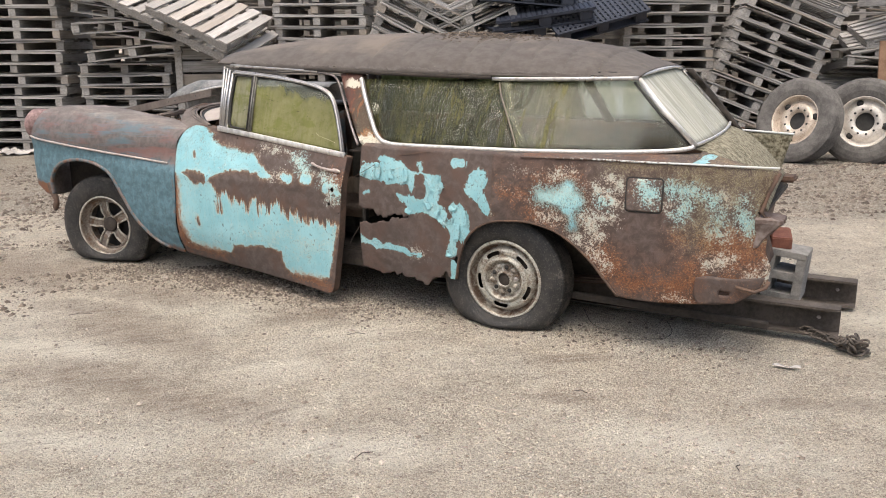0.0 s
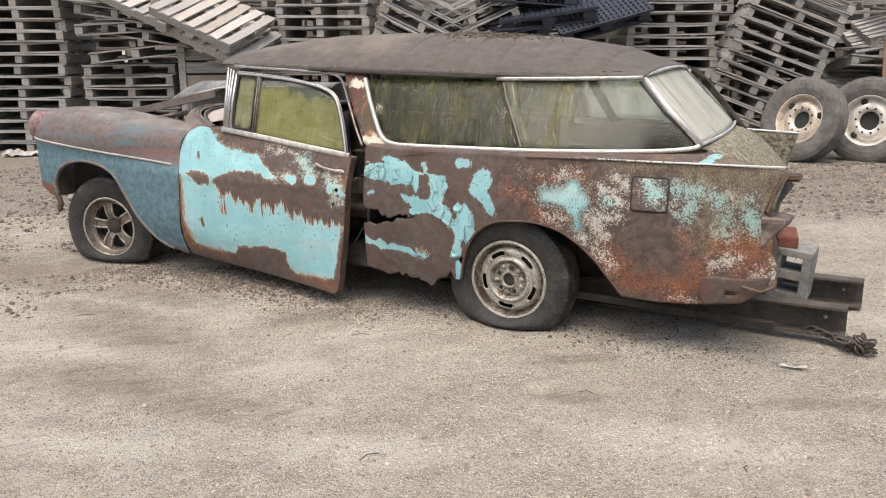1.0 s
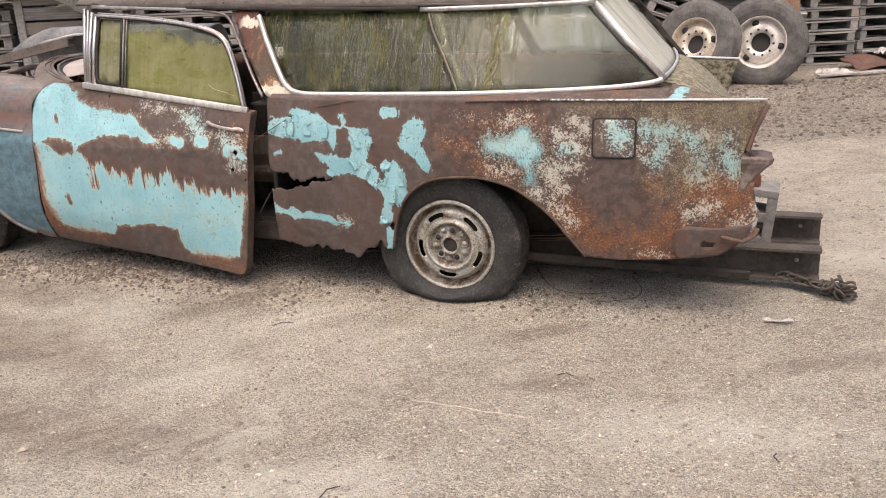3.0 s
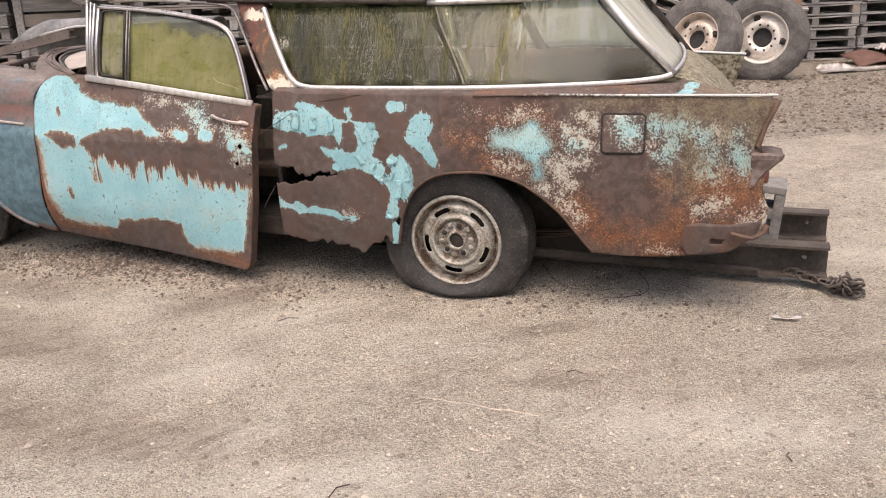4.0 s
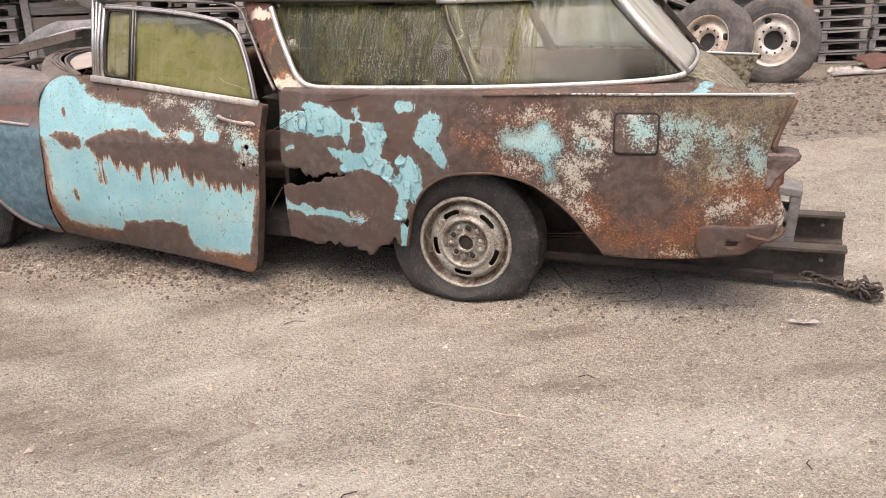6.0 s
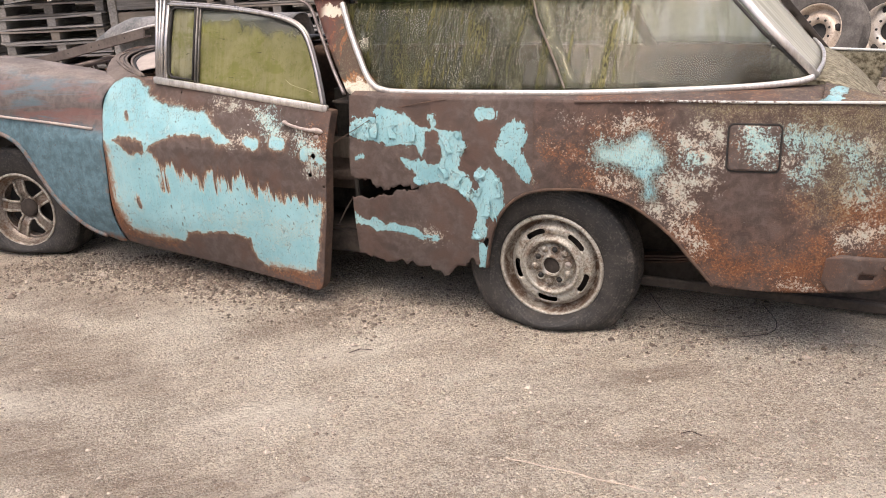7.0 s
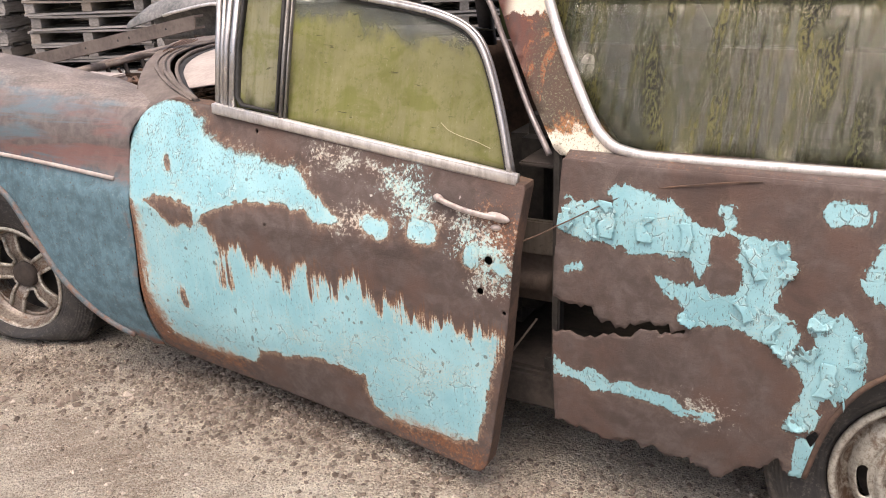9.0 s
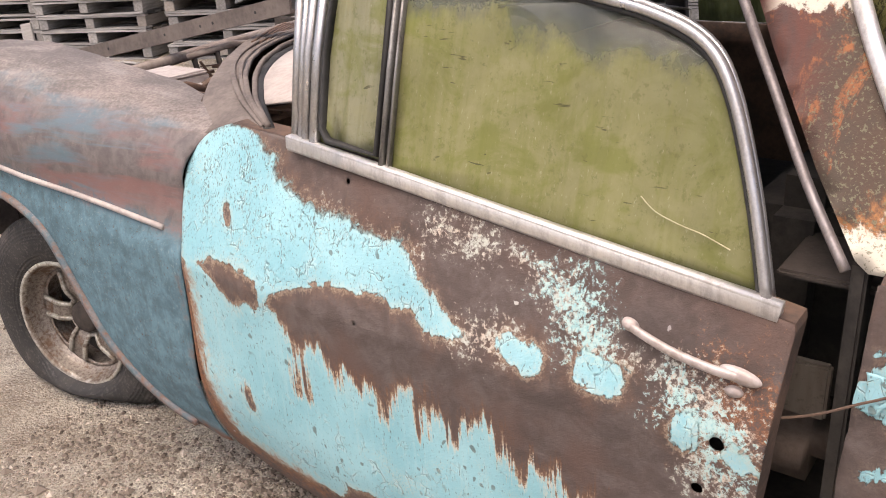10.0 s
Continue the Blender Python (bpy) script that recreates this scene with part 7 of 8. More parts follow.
# ---- props under the tail ----
def flange_plate(length, z):
    """A flange towards the open side, its free corner rounded off."""
    line = [(-length, -0.004), (-length, -0.085)] + [(-0.022 + 0.022 * math.sin(a), -0.063 - 0.022 * math.cos(a)) for a in np.linspace(0, math.pi / 2, 6)] + [(0, -0.004)]
    n = len(line)
    v = [(x, y, z) for x, y in line] + [(x, y, z + 0.012) for x, y in line]
    return v, [tuple(range(n - 1, -1, -1)), tuple(range(n, 2 * n))] + [(i, (i + 1) % n, n + (i + 1) % n, n + i) for i in range(n)]


def channel_beam(m, length, label):
    b = thing("steel_beam", label, "steel beam", m, "beams under the car's tail")
    v = join(box(-length, 0, -0.004, 0.004, 0.002, 0.146), flange_plate(length, 0.134), flange_plate(length, 0.0))
    part("channel", mesh("channel", *v), BEAM, b)
    knob = lathe([(0.0, -0.010), (0.008, -0.009), (0.010, 0.0)], 12)
    part("bolt", mesh("bolt", [(x - 0.095, y - 0.004, z + 0.075) for x, y, z in knob[0]], knob[1], True), GREY_PRIMER, b)
    return b


BEAM = plain("dark_brown_beam_steel", (0.050, 0.041, 0.034), (0.115, 0.096, 0.082), 8, 0.8)
channel_beam(CAR @ pose(1.545, -0.338, 0.036, 0, 0, 0), 2.2, "dark steel channel beam under the car's tail")
channel_beam(CAR @ pose(1.590, 0.262, 0.022, 0, 0, 0), 2.2, "dark steel channel beam beside the concrete block")
CONCRETE = plain("grey_concrete_block", (0.16, 0.155, 0.15), (0.30, 0.29, 0.275), 14, 0.92, 0, 0.6, 90, 0.008)
BRICK = plain("red_brick", (0.14, 0.055, 0.04), (0.22, 0.09, 0.06), 20, 0.9, 0, 0.5, 120)
block = thing("concrete_block", "grey hollow concrete block propping the tail", "concrete block", CAR @ pose(1.250, -0.10, 0.135, 0, 5, -3))
bl = join(box(-0.095, 0.095, -0.10, 0.10, 0.0, 0.032), box(-0.052, 0.050, -0.10, 0.10, 0.105, 0.145), box(-0.095, 0.095, -0.10, 0.10, 0.222, 0.255, 0.004), box(-0.095, -0.052, -0.10, 0.10, 0.032, 0.222), box(0.050, 0.095, -0.10, 0.10, 0.032, 0.222, 0.004))
part("block", mesh("block", *bl), CONCRETE, block)
tagged(part("brick", mesh("brick", *box(-0.10, 0.10, -0.05, 0.05, 0, 0.062, 0.006)), BRICK, None, m=CAR @ pose(1.215, -0.06, 0.395, 0, 5, -80)), "red brick on top of the concrete block", "brick")


def link_mesh(r=0.018, l=0.022, w=0.0052):
    pts = []
    for a in np.linspace(0, 2 * math.pi, 16, endpoint=False):
        pts.append((r * math.cos(a) + math.copysign(l * 0.5, math.cos(a)), r * math.sin(a), 0))
    return mesh("chain_link", *sweep(pts, w, w, n=6, closed=True), True)


chain = thing("chain", "rusty steel chain heaped on the dirt", "chain", CAR)
link = link_mesh()
rng = random.Random(3)
p = Vector((1.40, -0.40, 0.045))
for i in range(44):
    if i < 14:
        p = Vector((1.395 + 0.0155 * i, -0.40 - 0.004 * i + 0.012 * math.sin(i), 0.05 - 0.0026 * i + 0.006 * (i % 2)))
        m = pose(p.x, p.y, p.z, 90 * (i % 2) + 15, 8, rng.uniform(-25, 10))
    else:
        a = rng.uniform(0, 6.28)
        d = abs(rng.gauss(0, 0.035))
        p = Vector((1.60 + d * math.cos(a) * 1.4, -0.475 + d * math.sin(a), 0.012 + rng.uniform(0, 0.05)))
        m = pose(p.x, p.y, p.z, rng.uniform(-80, 80), rng.uniform(-40, 40), rng.uniform(0, 360))
    part("chain_link", link, BEAM, chain, m=m)


# ---- truck wheels ----
def truck_wheel(m, rim_mat, label):
    w = thing("truck_wheel", label, "truck wheel", m, "truck wheels by the pallets")
    tyre = tyre_mesh(0.50, 0.290, 0.27, 0.75, 5, 0.0, deep=0.026)
    tyre.polygons.foreach_set("use_smooth", [False] * len(tyre.polygons))
    part("tyre", tyre, TRUCK_TYRE, w)
    prof = [(0.290, -0.085), (0.302, -0.100), (0.292, -0.112), (0.280, -0.105), (0.268, -0.060), (0.258, -0.020), (0.245, 0.000), (0.215, -0.045), (0.180, -0.062), (0.110, -0.066), (0.108, 0.06), (0.0, 0.06)]
    part("rim", mesh("rim", *lathe(prof, 56), True), rim_mat, w)
    # hub, bolt and vent holes are black discs, their shade in the colour
    part("hub_hole", mesh("hub_hole", *lathe([(0.0, -0.02), (0.104, -0.02), (0.106, 0.05)], 32)), SEAL_AND_GAP_BLACK, w)
    bolt = lathe([(0.0, -0.020), (0.012, -0.018), (0.014, 0.0)], 8)
    for i in range(10):
        a = 2 * math.pi * i / 10
        part("bolt_hole", mesh("bolt_hole", [(x + 0.145 * math.cos(a), y * 0.3 - 0.064, z + 0.145 * math.sin(a)) for x, y, z in bolt[0]], bolt[1]), SEAL_AND_GAP_BLACK, w)
    hand = lathe([(0.0, -0.014), (0.036, -0.012), (0.040, 0.02)], 16)
    for a in (radians(30), radians(150), radians(270)):
        part("vent_hole", mesh("vent_hole", [(x + 0.222 * math.cos(a), y - 0.040, z + 0.222 * math.sin(a)) for x, y, z in hand[0]], hand[1], True), SEAL_AND_GAP_BLACK, w)
    return w


TRUCK_TYRE = plain("dusty_truck_tyre", (0.075, 0.070, 0.066), (0.165, 0.155, 0.145), 8, 0.85)
truck_wheel(pose(4.12, 10.45, 0.47, -17, 12, -58), TAN_RIM, "leaning truck wheel with a tan painted rim")
truck_wheel(pose(4.86, 10.36, 0.47, -8, 40, -42), TRUCK_RIM, "truck wheel with a cream rim leaning on pallets")

# ---- pallets ----
WOOD = old_wood("grey_pallet_wood", (0.255, 0.245, 0.232), (0.46, 0.445, 0.425))
WOOD_END = old_wood("grey_pallet_blocks", (0.27, 0.255, 0.238), (0.44, 0.42, 0.395), (40, 4, 40))
PALE_WOOD = old_wood("pale_pallet_wood", (0.42, 0.395, 0.365), (0.58, 0.55, 0.515))
rng = random.Random(21)


def warped_board(length, width, thick, seed):
    """A sawn board with worn ends, bowed a little."""
    r = random.Random(seed)
    bow, v, f = r.uniform(-0.012, 0.012), [], []
    n = 6
    for i in range(n + 1):
        x = -length / 2 + length * i / n
        z = bow * (1 - (2 * i / n - 1) ** 2)
        w0, w1 = -width / 2 + r.uniform(-0.004, 0.004), width / 2 + r.uniform(-0.004, 0.004)
        e = r.uniform(-0.012, 0.012) if i in (0, n) else 0
        v += [(x + e, w0, z), (x - e, w1, z), (x - e, w1, z + thick), (x + e, w0, z + thick)]
    for i in range(n):
        for j in range(4):
            f.append((4 * i + j, 4 * i + (j + 1) % 4, 4 * i + 4 + (j + 1) % 4, 4 * i + 4 + j))
    f += [(3, 2, 1, 0), (4 * n, 4 * n + 1, 4 * n + 2, 4 * n + 3)]
    return v, f


BOARDS = [mesh("deck_board", *warped_board(1.2, 0.098, 0.020, 30 + i)) for i in range(6)]
STRINGER = mesh("stringer", *box(-0.048, 0.048, -0.49, 0.49, 0.0, 0.098, 0.004))


def make_pallet(boards, mat, gaps=7, seed=0):
    r = random.Random(seed)
    p = thing("pallet", "weathered grey wooden pallet in a tall stack", "pallet", None, "wooden pallets")
    for x in (-0.55, r.uniform(-0.04, 0.04), 0.55):
        part("stringer", STRINGER, WOOD_END, p, m=pose(x, 0, 0.022, 0, 0, r.uniform(-1.5, 1.5)))
    for i in range(gaps):
        part("deck_board", boards[r.randrange(len(boards))], mat, p, m=pose(0, -0.45 + 0.90 * i / (gaps - 1), 0.122, 0, r.uniform(-0.8, 0.8), r.uniform(-1, 1)))
    for y in (-0.44, 0, 0.44):
        part("bottom_board", boards[r.randrange(len(boards))], mat, p, m=pose(0, y, 0.0, 0, r.uniform(-0.6, 0.6), r.uniform(-1, 1)))
    return p


kinds = [make_pallet(BOARDS, WOOD, 7, 1), make_pallet(BOARDS, WOOD, 6, 2), make_pallet(BOARDS, WOOD, 5, 3)]
CROSS_BOARDS = [mesh("deck_board", *warped_board(1.0, 0.125, 0.020, 70 + i)) for i in range(4)]
LONG_STRINGER = mesh("stringer", *box(-0.60, 0.60, -0.04, 0.04, 0.0, 0.088, 0.004))


def make_cross_pallet(mat, seed):
    """Deck boards across three long stringers."""
    r = random.Random(seed)
    p = thing("pallet", "", "pallet", None, "wooden pallets")
    for y in (-0.46, 0.0, 0.46):
        part("stringer", LONG_STRINGER, WOOD_END, p, m=pose(0, y, 0.022))
    for i in range(7):
        part("deck_board", CROSS_BOARDS[r.randrange(4)], mat, p, m=pose(-0.535 + 1.07 * i / 6, 0, 0.112, 0, 0, 90 + r.uniform(-1.5, 1.5)))
    for x in (-0.5, 0.0, 0.5):
        part("bottom_board", CROSS_BOARDS[r.randrange(4)], mat, p, m=pose(x, 0, 0.0, 0, 0, 90))
    return p


pale_kind, grey_cross = make_cross_pallet(PALE_WOOD, 4), make_cross_pallet(WOOD, 5)
tagged(grey_cross, "weathered grey wooden pallet tipped over the stacks", "pallet")
tagged(pale_kind, "pale bleached wooden pallet tipped over the stacks", "pallet")
first = {}


def lay(kind, m):
    """Puts the first of a kind in place, then copies."""
    if kind.name not in first:
        first[kind.name] = 1
        kind.matrix_basis = m
        return kind
    return copy_thing(kind, m)


def stack(x, y, n, turn=0.0, lean=(0.0, 0.0), z0=0.0, jitter=0.03, pitch=0.147):
    base = pose(x, y, z0, lean[0], lean[1], turn)
    for i in range(n):
        lay(kinds[rng.randrange(3)], base @ pose(rng.uniform(-jitter, jitter), rng.uniform(-jitter, jitter), i * pitch, rng.uniform(-0.5, 0.5), rng.uniform(-0.7, 0.7), rng.choice((0, 180)) + rng.uniform(-2.5, 2.5)))


for x, y, n, turn in ((-9.55, 12.6, 16, 3), (-8.3, 12.5, 16, -2), (-7.05, 12.4, 16, 2), (-5.76, 12.25, 16, -1), (-4.32, 12.15, 8, 2), (-1.72, 12.3, 15, -3), (-3.0, 12.6, 8, 2), (2.85, 12.4, 16, 4), (6.35, 12.2, 7, -6), (7.6, 12.3, 9, 3), (8.9, 12.4, 12, -2)):
    stack(x, y, n, turn)
# the leaning stack and tumbled ones
stack(3.80, 12.05, 14, -8, (0, 21), 0.12, 0.03)
stack(5.35, 12.3, 5, 10, (4, -6), 0.0)
for i, (x, z, ry, rx, rz) in enumerate(((-4.15, 1.26, -6, 2, 6), (-3.95, 1.44, 9, -4, -8), (-4.35, 1.60, -3, 4, 12), (-4.25, 1.78, 8, 5, -10), (-3.75, 1.62, 22, 3, 4), (-3.35, 1.72, 27, 10, 5), (-4.6, 1.95, 4, 0, 3))):
    lay(kinds[i % 3], pose(x, 11.95, z, rx, ry, rz))
tip_x, tip_y = Vector((0.885, -0.24, -0.40)).normalized(), Vector((0.357, 0.87, 0.342)).normalized()
tip_y = (tip_y - tip_x * tip_y.dot(tip_x)).normalized()
tip = Matrix((tip_x, tip_y, tip_x.cross(tip_y))).transposed().to_4x4()
lay(pale_kind, Matrix.Translation((-3.10, 11.485, 1.70)) @ tip)
lay(grey_cross, Matrix.Translation((-3.95, 11.75, 1.95)) @ tip)
lay(grey_cross, Matrix.Translation((-3.05, 11.65, 1.50)) @ tip)
for i in range(5):
    lay(kinds[i % 3], pose(-0.55 + 0.05 * i, 12.0 + 0.1 * i, 1.28 + 0.15 * i, 6, 26, 4))
for i in range(5):
    lay(kinds[i % 3], pose(0.42 - 0.04 * i, 12.0 + 0.1 * i, 1.22 + 0.16 * i, 8, -24, -6))
for i in range(6):
    lay(kinds[i % 3], pose(5.6 + 0.12 * i, 12.1, 0.75 + 0.2 * i, rng.uniform(-15, 20), rng.uniform(-25, 25), rng.uniform(-40, 40)))
stack(-0.6, 12.5, 8, 4)
stack(0.65, 12.5, 8, -3)
stack(1.75, 12.5, 11, 2)
# rows behind, too close-packed to count
rng = random.Random(77)
bv, bf = [], []
for x in np.arange(-13.0, 15.5, 1.27):
    for row, y in enumerate((13.75, 15.0)):
        h = rng.randrange(16, 21)
        for i in range(h):
            ox, oy = x + rng.uniform(-0.05, 0.05), y + rng.uniform(-0.04, 0.04)
            z = i * 0.137
            for px in (-0.55, 0, 0.55):
                v, f = box(ox + px - 0.045, ox + px + 0.045, oy - 0.5, oy + 0.5, z + 0.022, z + 0.11)
                k = len(bv)
                bv += v
                bf += [tuple(a + k for a in q) for q in f]
            for py in (-0.45, 0.0, 0.45):
                for zz in (z, z + 0.112):
                    t = rng.uniform(-0.012, 0.012)
                    v, f = box(ox - 0.6, ox + 0.6, oy + py - 0.05, oy + py + 0.05, zz, zz + 0.02)
                    v = [(a, b, c + t * (a - ox)) for a, b, c in v]
                    k = len(bv)
                    bv += v
                    bf += [tuple(a + k for a in q) for q in f]
tagged(part("pallet_rows", mesh("pallet_rows", bv, bf), WOOD), "rows of stacked grey pallets further back", "pallets", kind="stuff")

# wooden crate beside the stacks
crate = thing("crate", "grey slatted wooden crate beside the pallet stacks", "crate", pose(-3.22, 11.65, 0, 0, 0, 3))
for i in range(8):
    part("crate_slat", mesh("crate_slat", *box(-0.36, 0.36, -0.02, 0.0, 0.06 + 0.165 * i, 0.20 + 0.165 * i, 0.004)), WOOD, crate)
for x in (-0.36, 0.36):
    part("crate_post", mesh("crate_post", *box(x - 0.045, x + 0.045, -0.05, 0.03, 0.0, 1.38, 0.005)), WOOD_END, crate)
    part("crate_side", mesh("crate_side", *box(x - 0.02, x + 0.02, 0.03, 0.8, 0.05, 1.36)), WOOD, crate)

# dark plastic pallets
NAVY = plain("dark_blue_plastic", (0.009, 0.012, 0.020), (0.024, 0.030, 0.048), 6, 0.45)


CROSS_BAR = mesh("cross_bar", *box(-0.020, 0.020, -0.5, 0.5, 0, 0.03))
LONG_BAR = mesh("long_bar", *box(-0.62, 0.62, -0.0225, 0.0225, 0, 0.03))


def plastic_pallet(m):
    p = thing("plastic_pallet", "dark blue plastic pallet tipped on the pile", "plastic pallet", m, "plastic pallets")
    for i in range(19):
        part("cross_bar", CROSS_BAR, NAVY, p, m=pose(-0.5825 + 0.0667 * i, 0, 0.12))
    for i in range(13):
        part("long_bar", LONG_BAR, NAVY, p, m=pose(0.0175, -0.48 + 0.08 * i, 0.115))
    for x in (-0.58, -0.07, 0.44):
        for y in (-0.48, -0.1, 0.32):
            part("foot", mesh("foot", *box(x, x + 0.16, y, y + 0.16, 0.0, 0.12, 0.015)), NAVY, p)
    for y in (-0.48, 0.32):
        part("skid", mesh("skid", *box(-0.6, 0.62, y, y + 0.16, -0.02, 0.0)), NAVY, p)
    return p


for m in (pose(1.05, 11.9, 1.50, 4, -4, 8), pose(1.20, 11.8, 1.68, 10, -8, -4), pose(1.78, 11.75, 1.74, 28, -14, 10), pose(0.95, 12.1, 1.88, -3, 5, 3)):
    plastic_pallet(m)

# junk at the foot of the stacks
WHITE = plain("dirty_white_plastic", (0.26, 0.245, 0.23), (0.54, 0.51, 0.48), 9, 0.8)
RED = plain("rusty_red_sheet", (0.075, 0.042, 0.032), (0.155, 0.080, 0.060), 7, 0.85)
CARDBOARD = plain("brown_board", (0.20, 0.115, 0.07), (0.30, 0.185, 0.12), 6, 0.9)


def rag(m, size, mat, label, name="rag", category="rag", seed=0):
    def place(u, v):
        return (size * (u - 0.5) * (1 + 0.3 * noise.noise((v * 3, seed, 0))), size * 0.7 * (v - 0.5), 0.015 + size * 0.22 * abs(noise.noise((u * 4, v * 4, seed))) + size * 0.08 * abs(noise.noise((u * 11, v * 11, seed))))
    return tagged(part(name, mesh(name, *shell(grid(24, 18, place), (0, 0, -0.004)), True), mat, None, m=m), label, category)


rag(pose(-5.75, 11.45, 0, 0, 0, 20), 0.45, WHITE, "dirty white plastic sheet on the dirt", "plastic_sheet", "plastic", 3)
rag(pose(-5.25, 11.35, 0, 0, 0, -10), 0.22, WHITE, "scrap of white plastic on the dirt", "plastic_sheet", "plastic", 5)
rag(pose(6.05, 10.7, 0.0, 0, 0, 5), 0.40, WHITE, "pale crumpled sheet lying by the stacks", "plastic_sheet", "plastic", 8)
rag(pose(7.3, 11.25, 0.13, 0, 0, 5), 0.55, WHITE, "pale crumpled sheet lying on red metal", "plastic_sheet", "plastic", 9)
tagged(part("metal_sheet", mesh("metal_sheet", *shell(grid(20, 8, lambda u, v: (1.25 * (u - 0.5), 0.45 * (v - 0.5), 0.03 * math.sin(u * 7) + 0.05 * noise.noise((u * 4, v * 3, 2)) + 0.06 * v)), (0, 0, -0.01)), True), RED, None, m=pose(7.15, 11.2, 0.05, 6, -2, 4)), "bent red metal sheet", "sheet metal")
tagged(part("plank", mesh("plank", *box(-0.6, 0.6, -0.04, 0.04, 0, 0.025, 0.004)), WHITE, None, m=pose(6.3, 10.55, 0.012, 0, 0, 4)), "white painted plank on the dirt", "plank")
tagged(part("board", mesh("board", *box(-0.22, 0.22, -0.012, 0.012, 0.0, 1.40, 0.004)), CARDBOARD, None, m=pose(5.62, 11.2, 0.0, -6, 0, 0)), "brown board standing against the pallets", "board")
tagged(part("leaning_plank", mesh("leaning_plank", *box(-0.06, 0.06, -0.015, 0.015, 0, 0.42, 0.004)), PALE_WOOD, None, m=pose(-6.32, 11.5, 0.0, -12, -8, 0)), "pale short plank leaning on the stack", "plank")

# ---- small things on the dirt ----
rng = random.Random(9)


def pebble(r, c):
    v = [Vector(p) for p in ((1, 0, 0), (-1, 0, 0), (0, 1, 0), (0, -1, 0), (0, 0, 1), (0, 0, -1))]
    sx, sy, sz, a = r * rng.uniform(0.7, 1.4), r * rng.uniform(0.7, 1.4), r * rng.uniform(0.45, 0.9), rng.uniform(0, 3.14)
    out = []
    for p in v:
        x, y, z = p.x * sx * rng.uniform(0.8, 1.2), p.y * sy * rng.uniform(0.8, 1.2), p.z * sz
        out.append((c[0] + x * math.cos(a) - y * math.sin(a), c[1] + x * math.sin(a) + y * math.cos(a), c[2] + z))
    return out, [(0, 2, 4), (2, 1, 4), (1, 3, 4), (3, 0, 4), (2, 0, 5), (1, 2, 5), (3, 1, 5), (0, 3, 5)]


pv, pf = [], []
for i in range(84000):
    y = 1.6 + 8.5 * rng.random() ** 1.3
    x = rng.uniform(-0.62, 0.62) * (y + 1.5) + 0.2
    if rng.random() > 0.35 + 0.9 * abs(noise.noise((x * 0.8, y * 1.1, 3))):
        continue
    r = 0.0026 + 0.0062 * rng.random() ** 4 + (0.006 if rng.random() < 0.016 else 0)
    v, f = pebble(r, (x, y, ground_height(x, y) + r * 0.15))
    k = len(pv)
    pv += v
    pf += [tuple(a + k for a in q) for q in f]
cv, cf = [], []
for i in range(4200):
    t = rng.random()
    x, y = (-2.9 + 2.3 * t, -0.96 + rng.gauss(0.0, 0.12)) if rng.random() < 0.75 else (rng.uniform(-0.8, 1.2), -0.80 + rng.gauss(0, 0.12))
    w = CAR @ Vector((x, y, 0))
    r = 0.0025 + 0.009 * rng.random() ** 4
    v, f = pebble(r, (w.x, w.y, ground_height(w.x, w.y) + r * 0.3))
    k = len(cv)
    cv += v
    cf += [tuple(a + k for a in q) for q in f]
for i in range(9000):
    row = rng.choice((7.35, 7.9, 8.35, 8.9, 9.5, 10.0))
    x = rng.uniform(1.8, 7.5) if rng.random() < 0.75 else rng.uniform(-5.5, -2.4)
    y = row + 0.10 * math.sin(x * 1.7 + row) + rng.gauss(0, 0.16)
    r = 0.006 + 0.022 * rng.random() ** 4
    v, f = pebble(r, (x, y, ground_height(x, y) + r * 0.2))
    k = len(cv)
    cv += v
    cf += [tuple(a + k for a in q) for q in f]
for i in range(6500):
    x, y = rng.uniform(-5.2, -1.9), rng.uniform(4.3, 8.5)
    if noise.noise((x * 1.3, y * 2.2, 6)) < 0.02:
        continue
    r = 0.005 + 0.020 * rng.random() ** 5
    v, f = pebble(r, (x, y, ground_height(x, y) + r * 0.2))
    n0 = len(cv)
    cv += v
    cf += [tuple(a + n0 for a in q) for q in f]
k = Nodes("dark_soil_crumbs", 0.95)
SOIL = k.done(k.mix(k.island(), (0.075, 0.056, 0.042), (0.25, 0.205, 0.165)), 0.95)
for i in range(4200):
    x, y = rng.gauss(-1.72, 0.30), rng.gauss(-0.84, 0.10)
    w = CAR @ Vector((x, y, 0))
    r = 0.0025 + 0.010 * rng.random() ** 5
    v, f = pebble(r, (w.x, w.y, ground_height(w.x, w.y) + r * 0.3))
    n0 = len(cv)
    cv += v
    cf += [tuple(a + n0 for a in q) for q in f]
tagged(part("soil_crumbs", mesh("soil_crumbs", cv, cf), SOIL), "dark crumbs of soil and rust along the sill", "soil", kind="stuff")
k = Nodes("pebble_stone", 0.9)
STONE = k.done(k.mix(k.island(), (0.17, 0.135, 0.105), (0.52, 0.455, 0.38)), 0.9)
tagged(part("gravel", mesh("gravel", pv, pf), STONE), "small grey and tan stones strewn on the dirt", "gravel", kind="stuff")
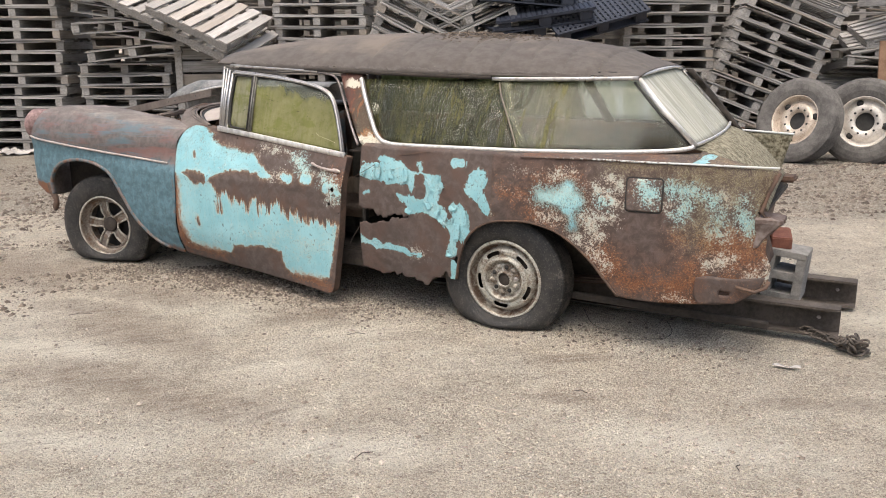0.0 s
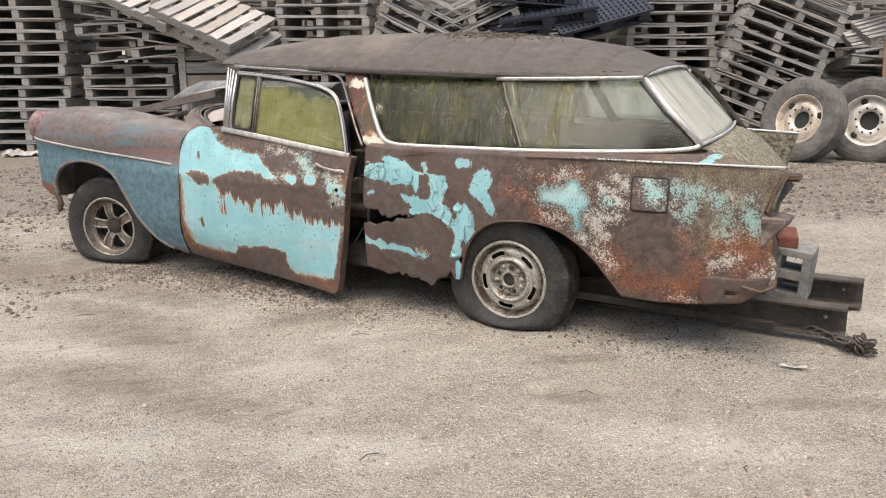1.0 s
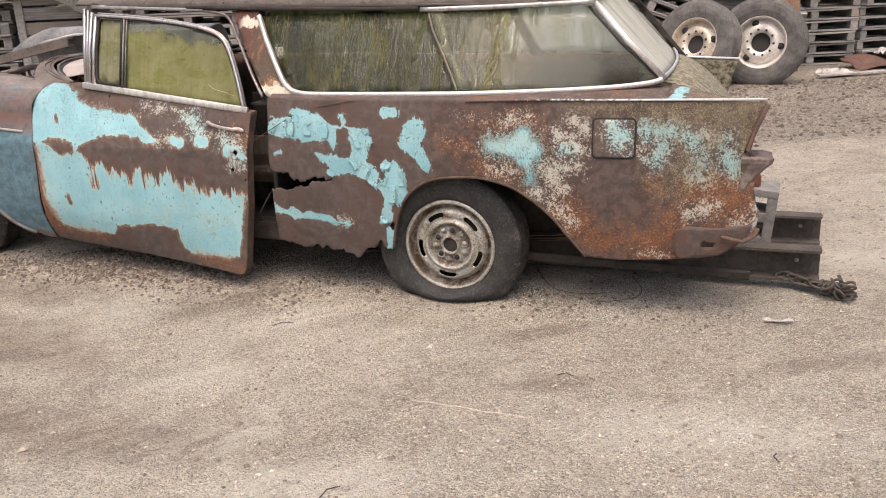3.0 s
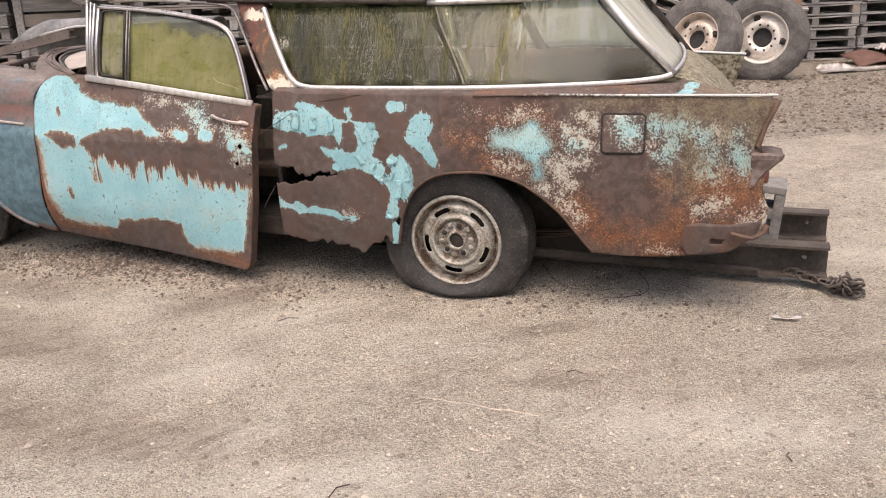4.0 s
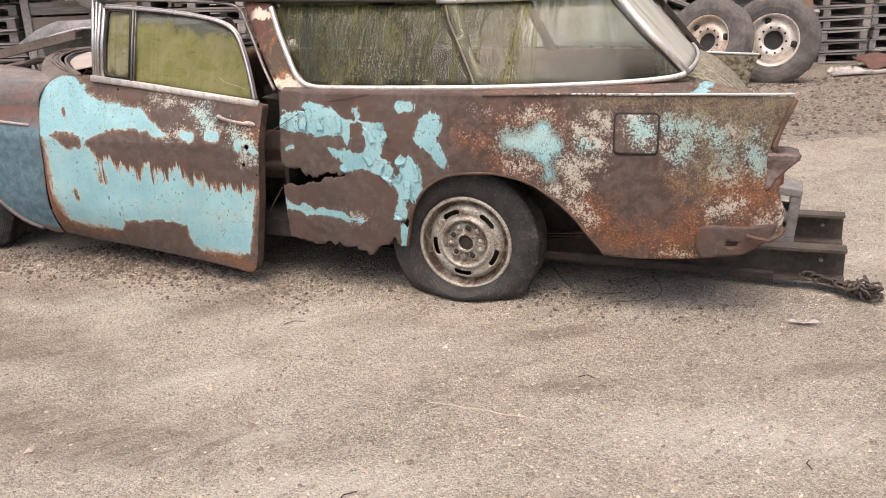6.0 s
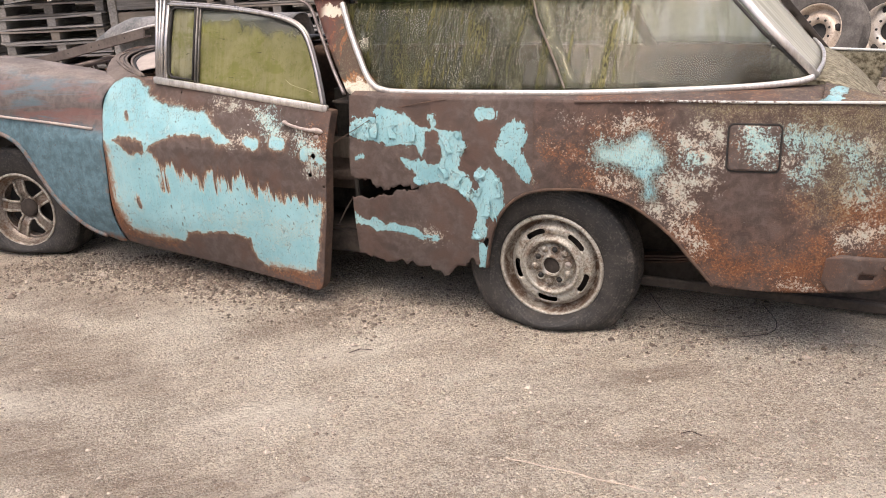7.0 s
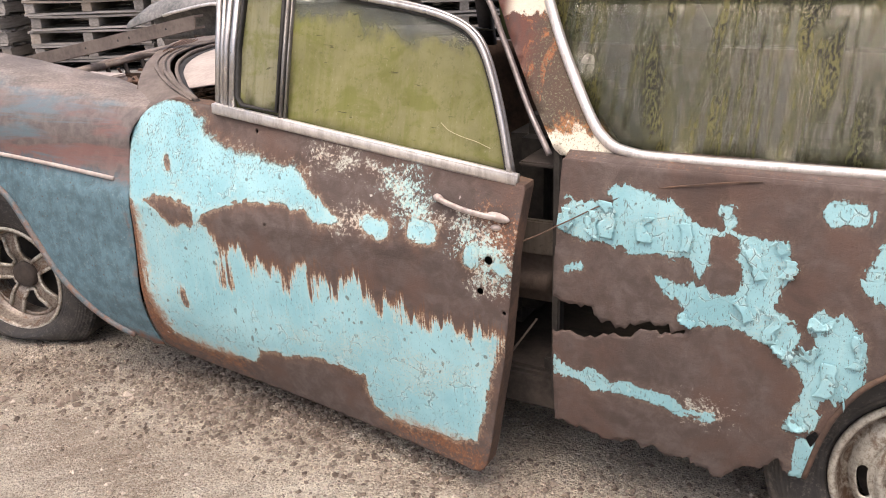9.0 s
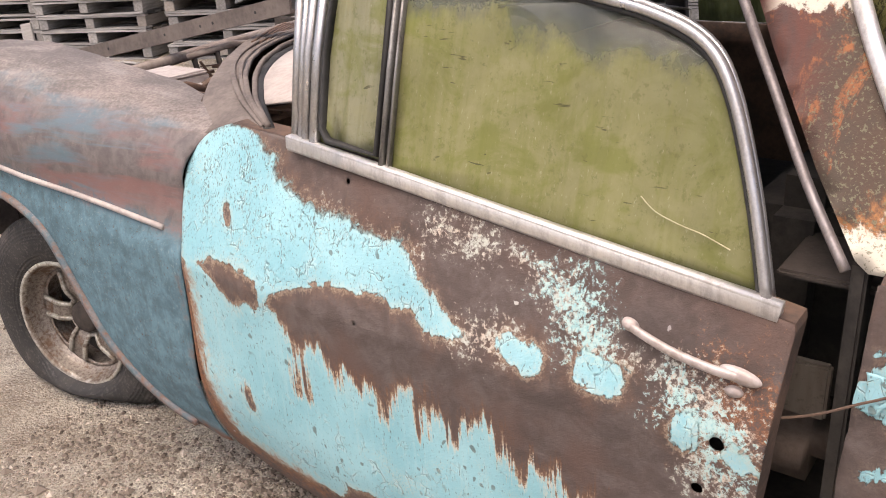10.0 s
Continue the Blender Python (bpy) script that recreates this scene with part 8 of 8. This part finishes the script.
for x, y, r in ((-1.262, 3.443, 0.016), (-1.25, 2.55, 0.012), (1.10, 4.0, 0.014), (0.15, 4.12, 0.013), (-0.50, 4.34, 0.012)):
    v, f = pebble(r, (0, 0, r * 0.4))
    tagged(part("stone", mesh("stone", v, f), STONE, None, m=pose(x, y, ground_height(x, y))), "pale stone lying on the dirt", "stone")
scrap_paper = grid(10, 4, lambda u, v: (0.12 * (u - 0.5), 0.030 * (v - 0.5) * (1 - 0.6 * abs(2 * u - 1)), 0.006 + 0.008 * math.sin(u * 9) * v))
tagged(part("paper_scrap", mesh("paper_scrap", *shell(scrap_paper, (0, 0, -0.001)), True), WHITE, None, m=pose(1.509, 3.826, 0.006, 0, 0, -18)), "torn scrap of white paper on the dirt", "paper")
for x, y, a, l in ((-0.47, 4.28, 10, 0.09), (-0.30, 3.0, 40, 0.08), (0.55, 3.55, -20, 0.06), (1.0, 2.9, 70, 0.05), (-2.0, 4.6, 15, 0.12)):
    tw_line = [(-l / 2, 0, 0.006), (0, 0.012, 0.010), (l / 2, 0.0, 0.005)]
    tagged(part("twig", mesh("twig", *sweep(tw_line, 0.0018, 0.0018, n=5)), LEAF, None, m=pose(x, y, ground_height(x, y), 0, 0, a)), "dry brown twig on the dirt", "twig")
for line in ([(0.30, -0.48, 0.03), (0.324, -0.516, 0.02), (0.395, -0.638, 0.012), (0.47, -0.694, 0.010), (0.572, -0.705, 0.010), (0.655, -0.677, 0.012)], [(0.616, -0.797, 0.010), (0.703, -0.763, 0.010), (0.792, -0.700, 0.012), (0.805, -0.613, 0.02), (0.75, -0.493, 0.03)]):
    tagged(part("wire", mesh("wire", *sweep(smooth_line(line, 6), 0.0014, 0.0014, n=5)), DARK_STEEL, None, m=CAR), "bent dark wire lying behind the rear wheel", "wire", "wires on the dirt")
for i in range(7):
    x, y = rng.uniform(-1.5, 1.2), rng.uniform(2.9, 4.4)
    clod = pebble(rng.uniform(0.007, 0.013), (0, 0, 0.003))
    tagged(part("soil_clod", mesh("soil_clod", *clod), SOIL, None, m=pose(x, y, ground_height(x, y))), "small dark clod of soil on the dirt", "soil clod", "clods on the dirt")
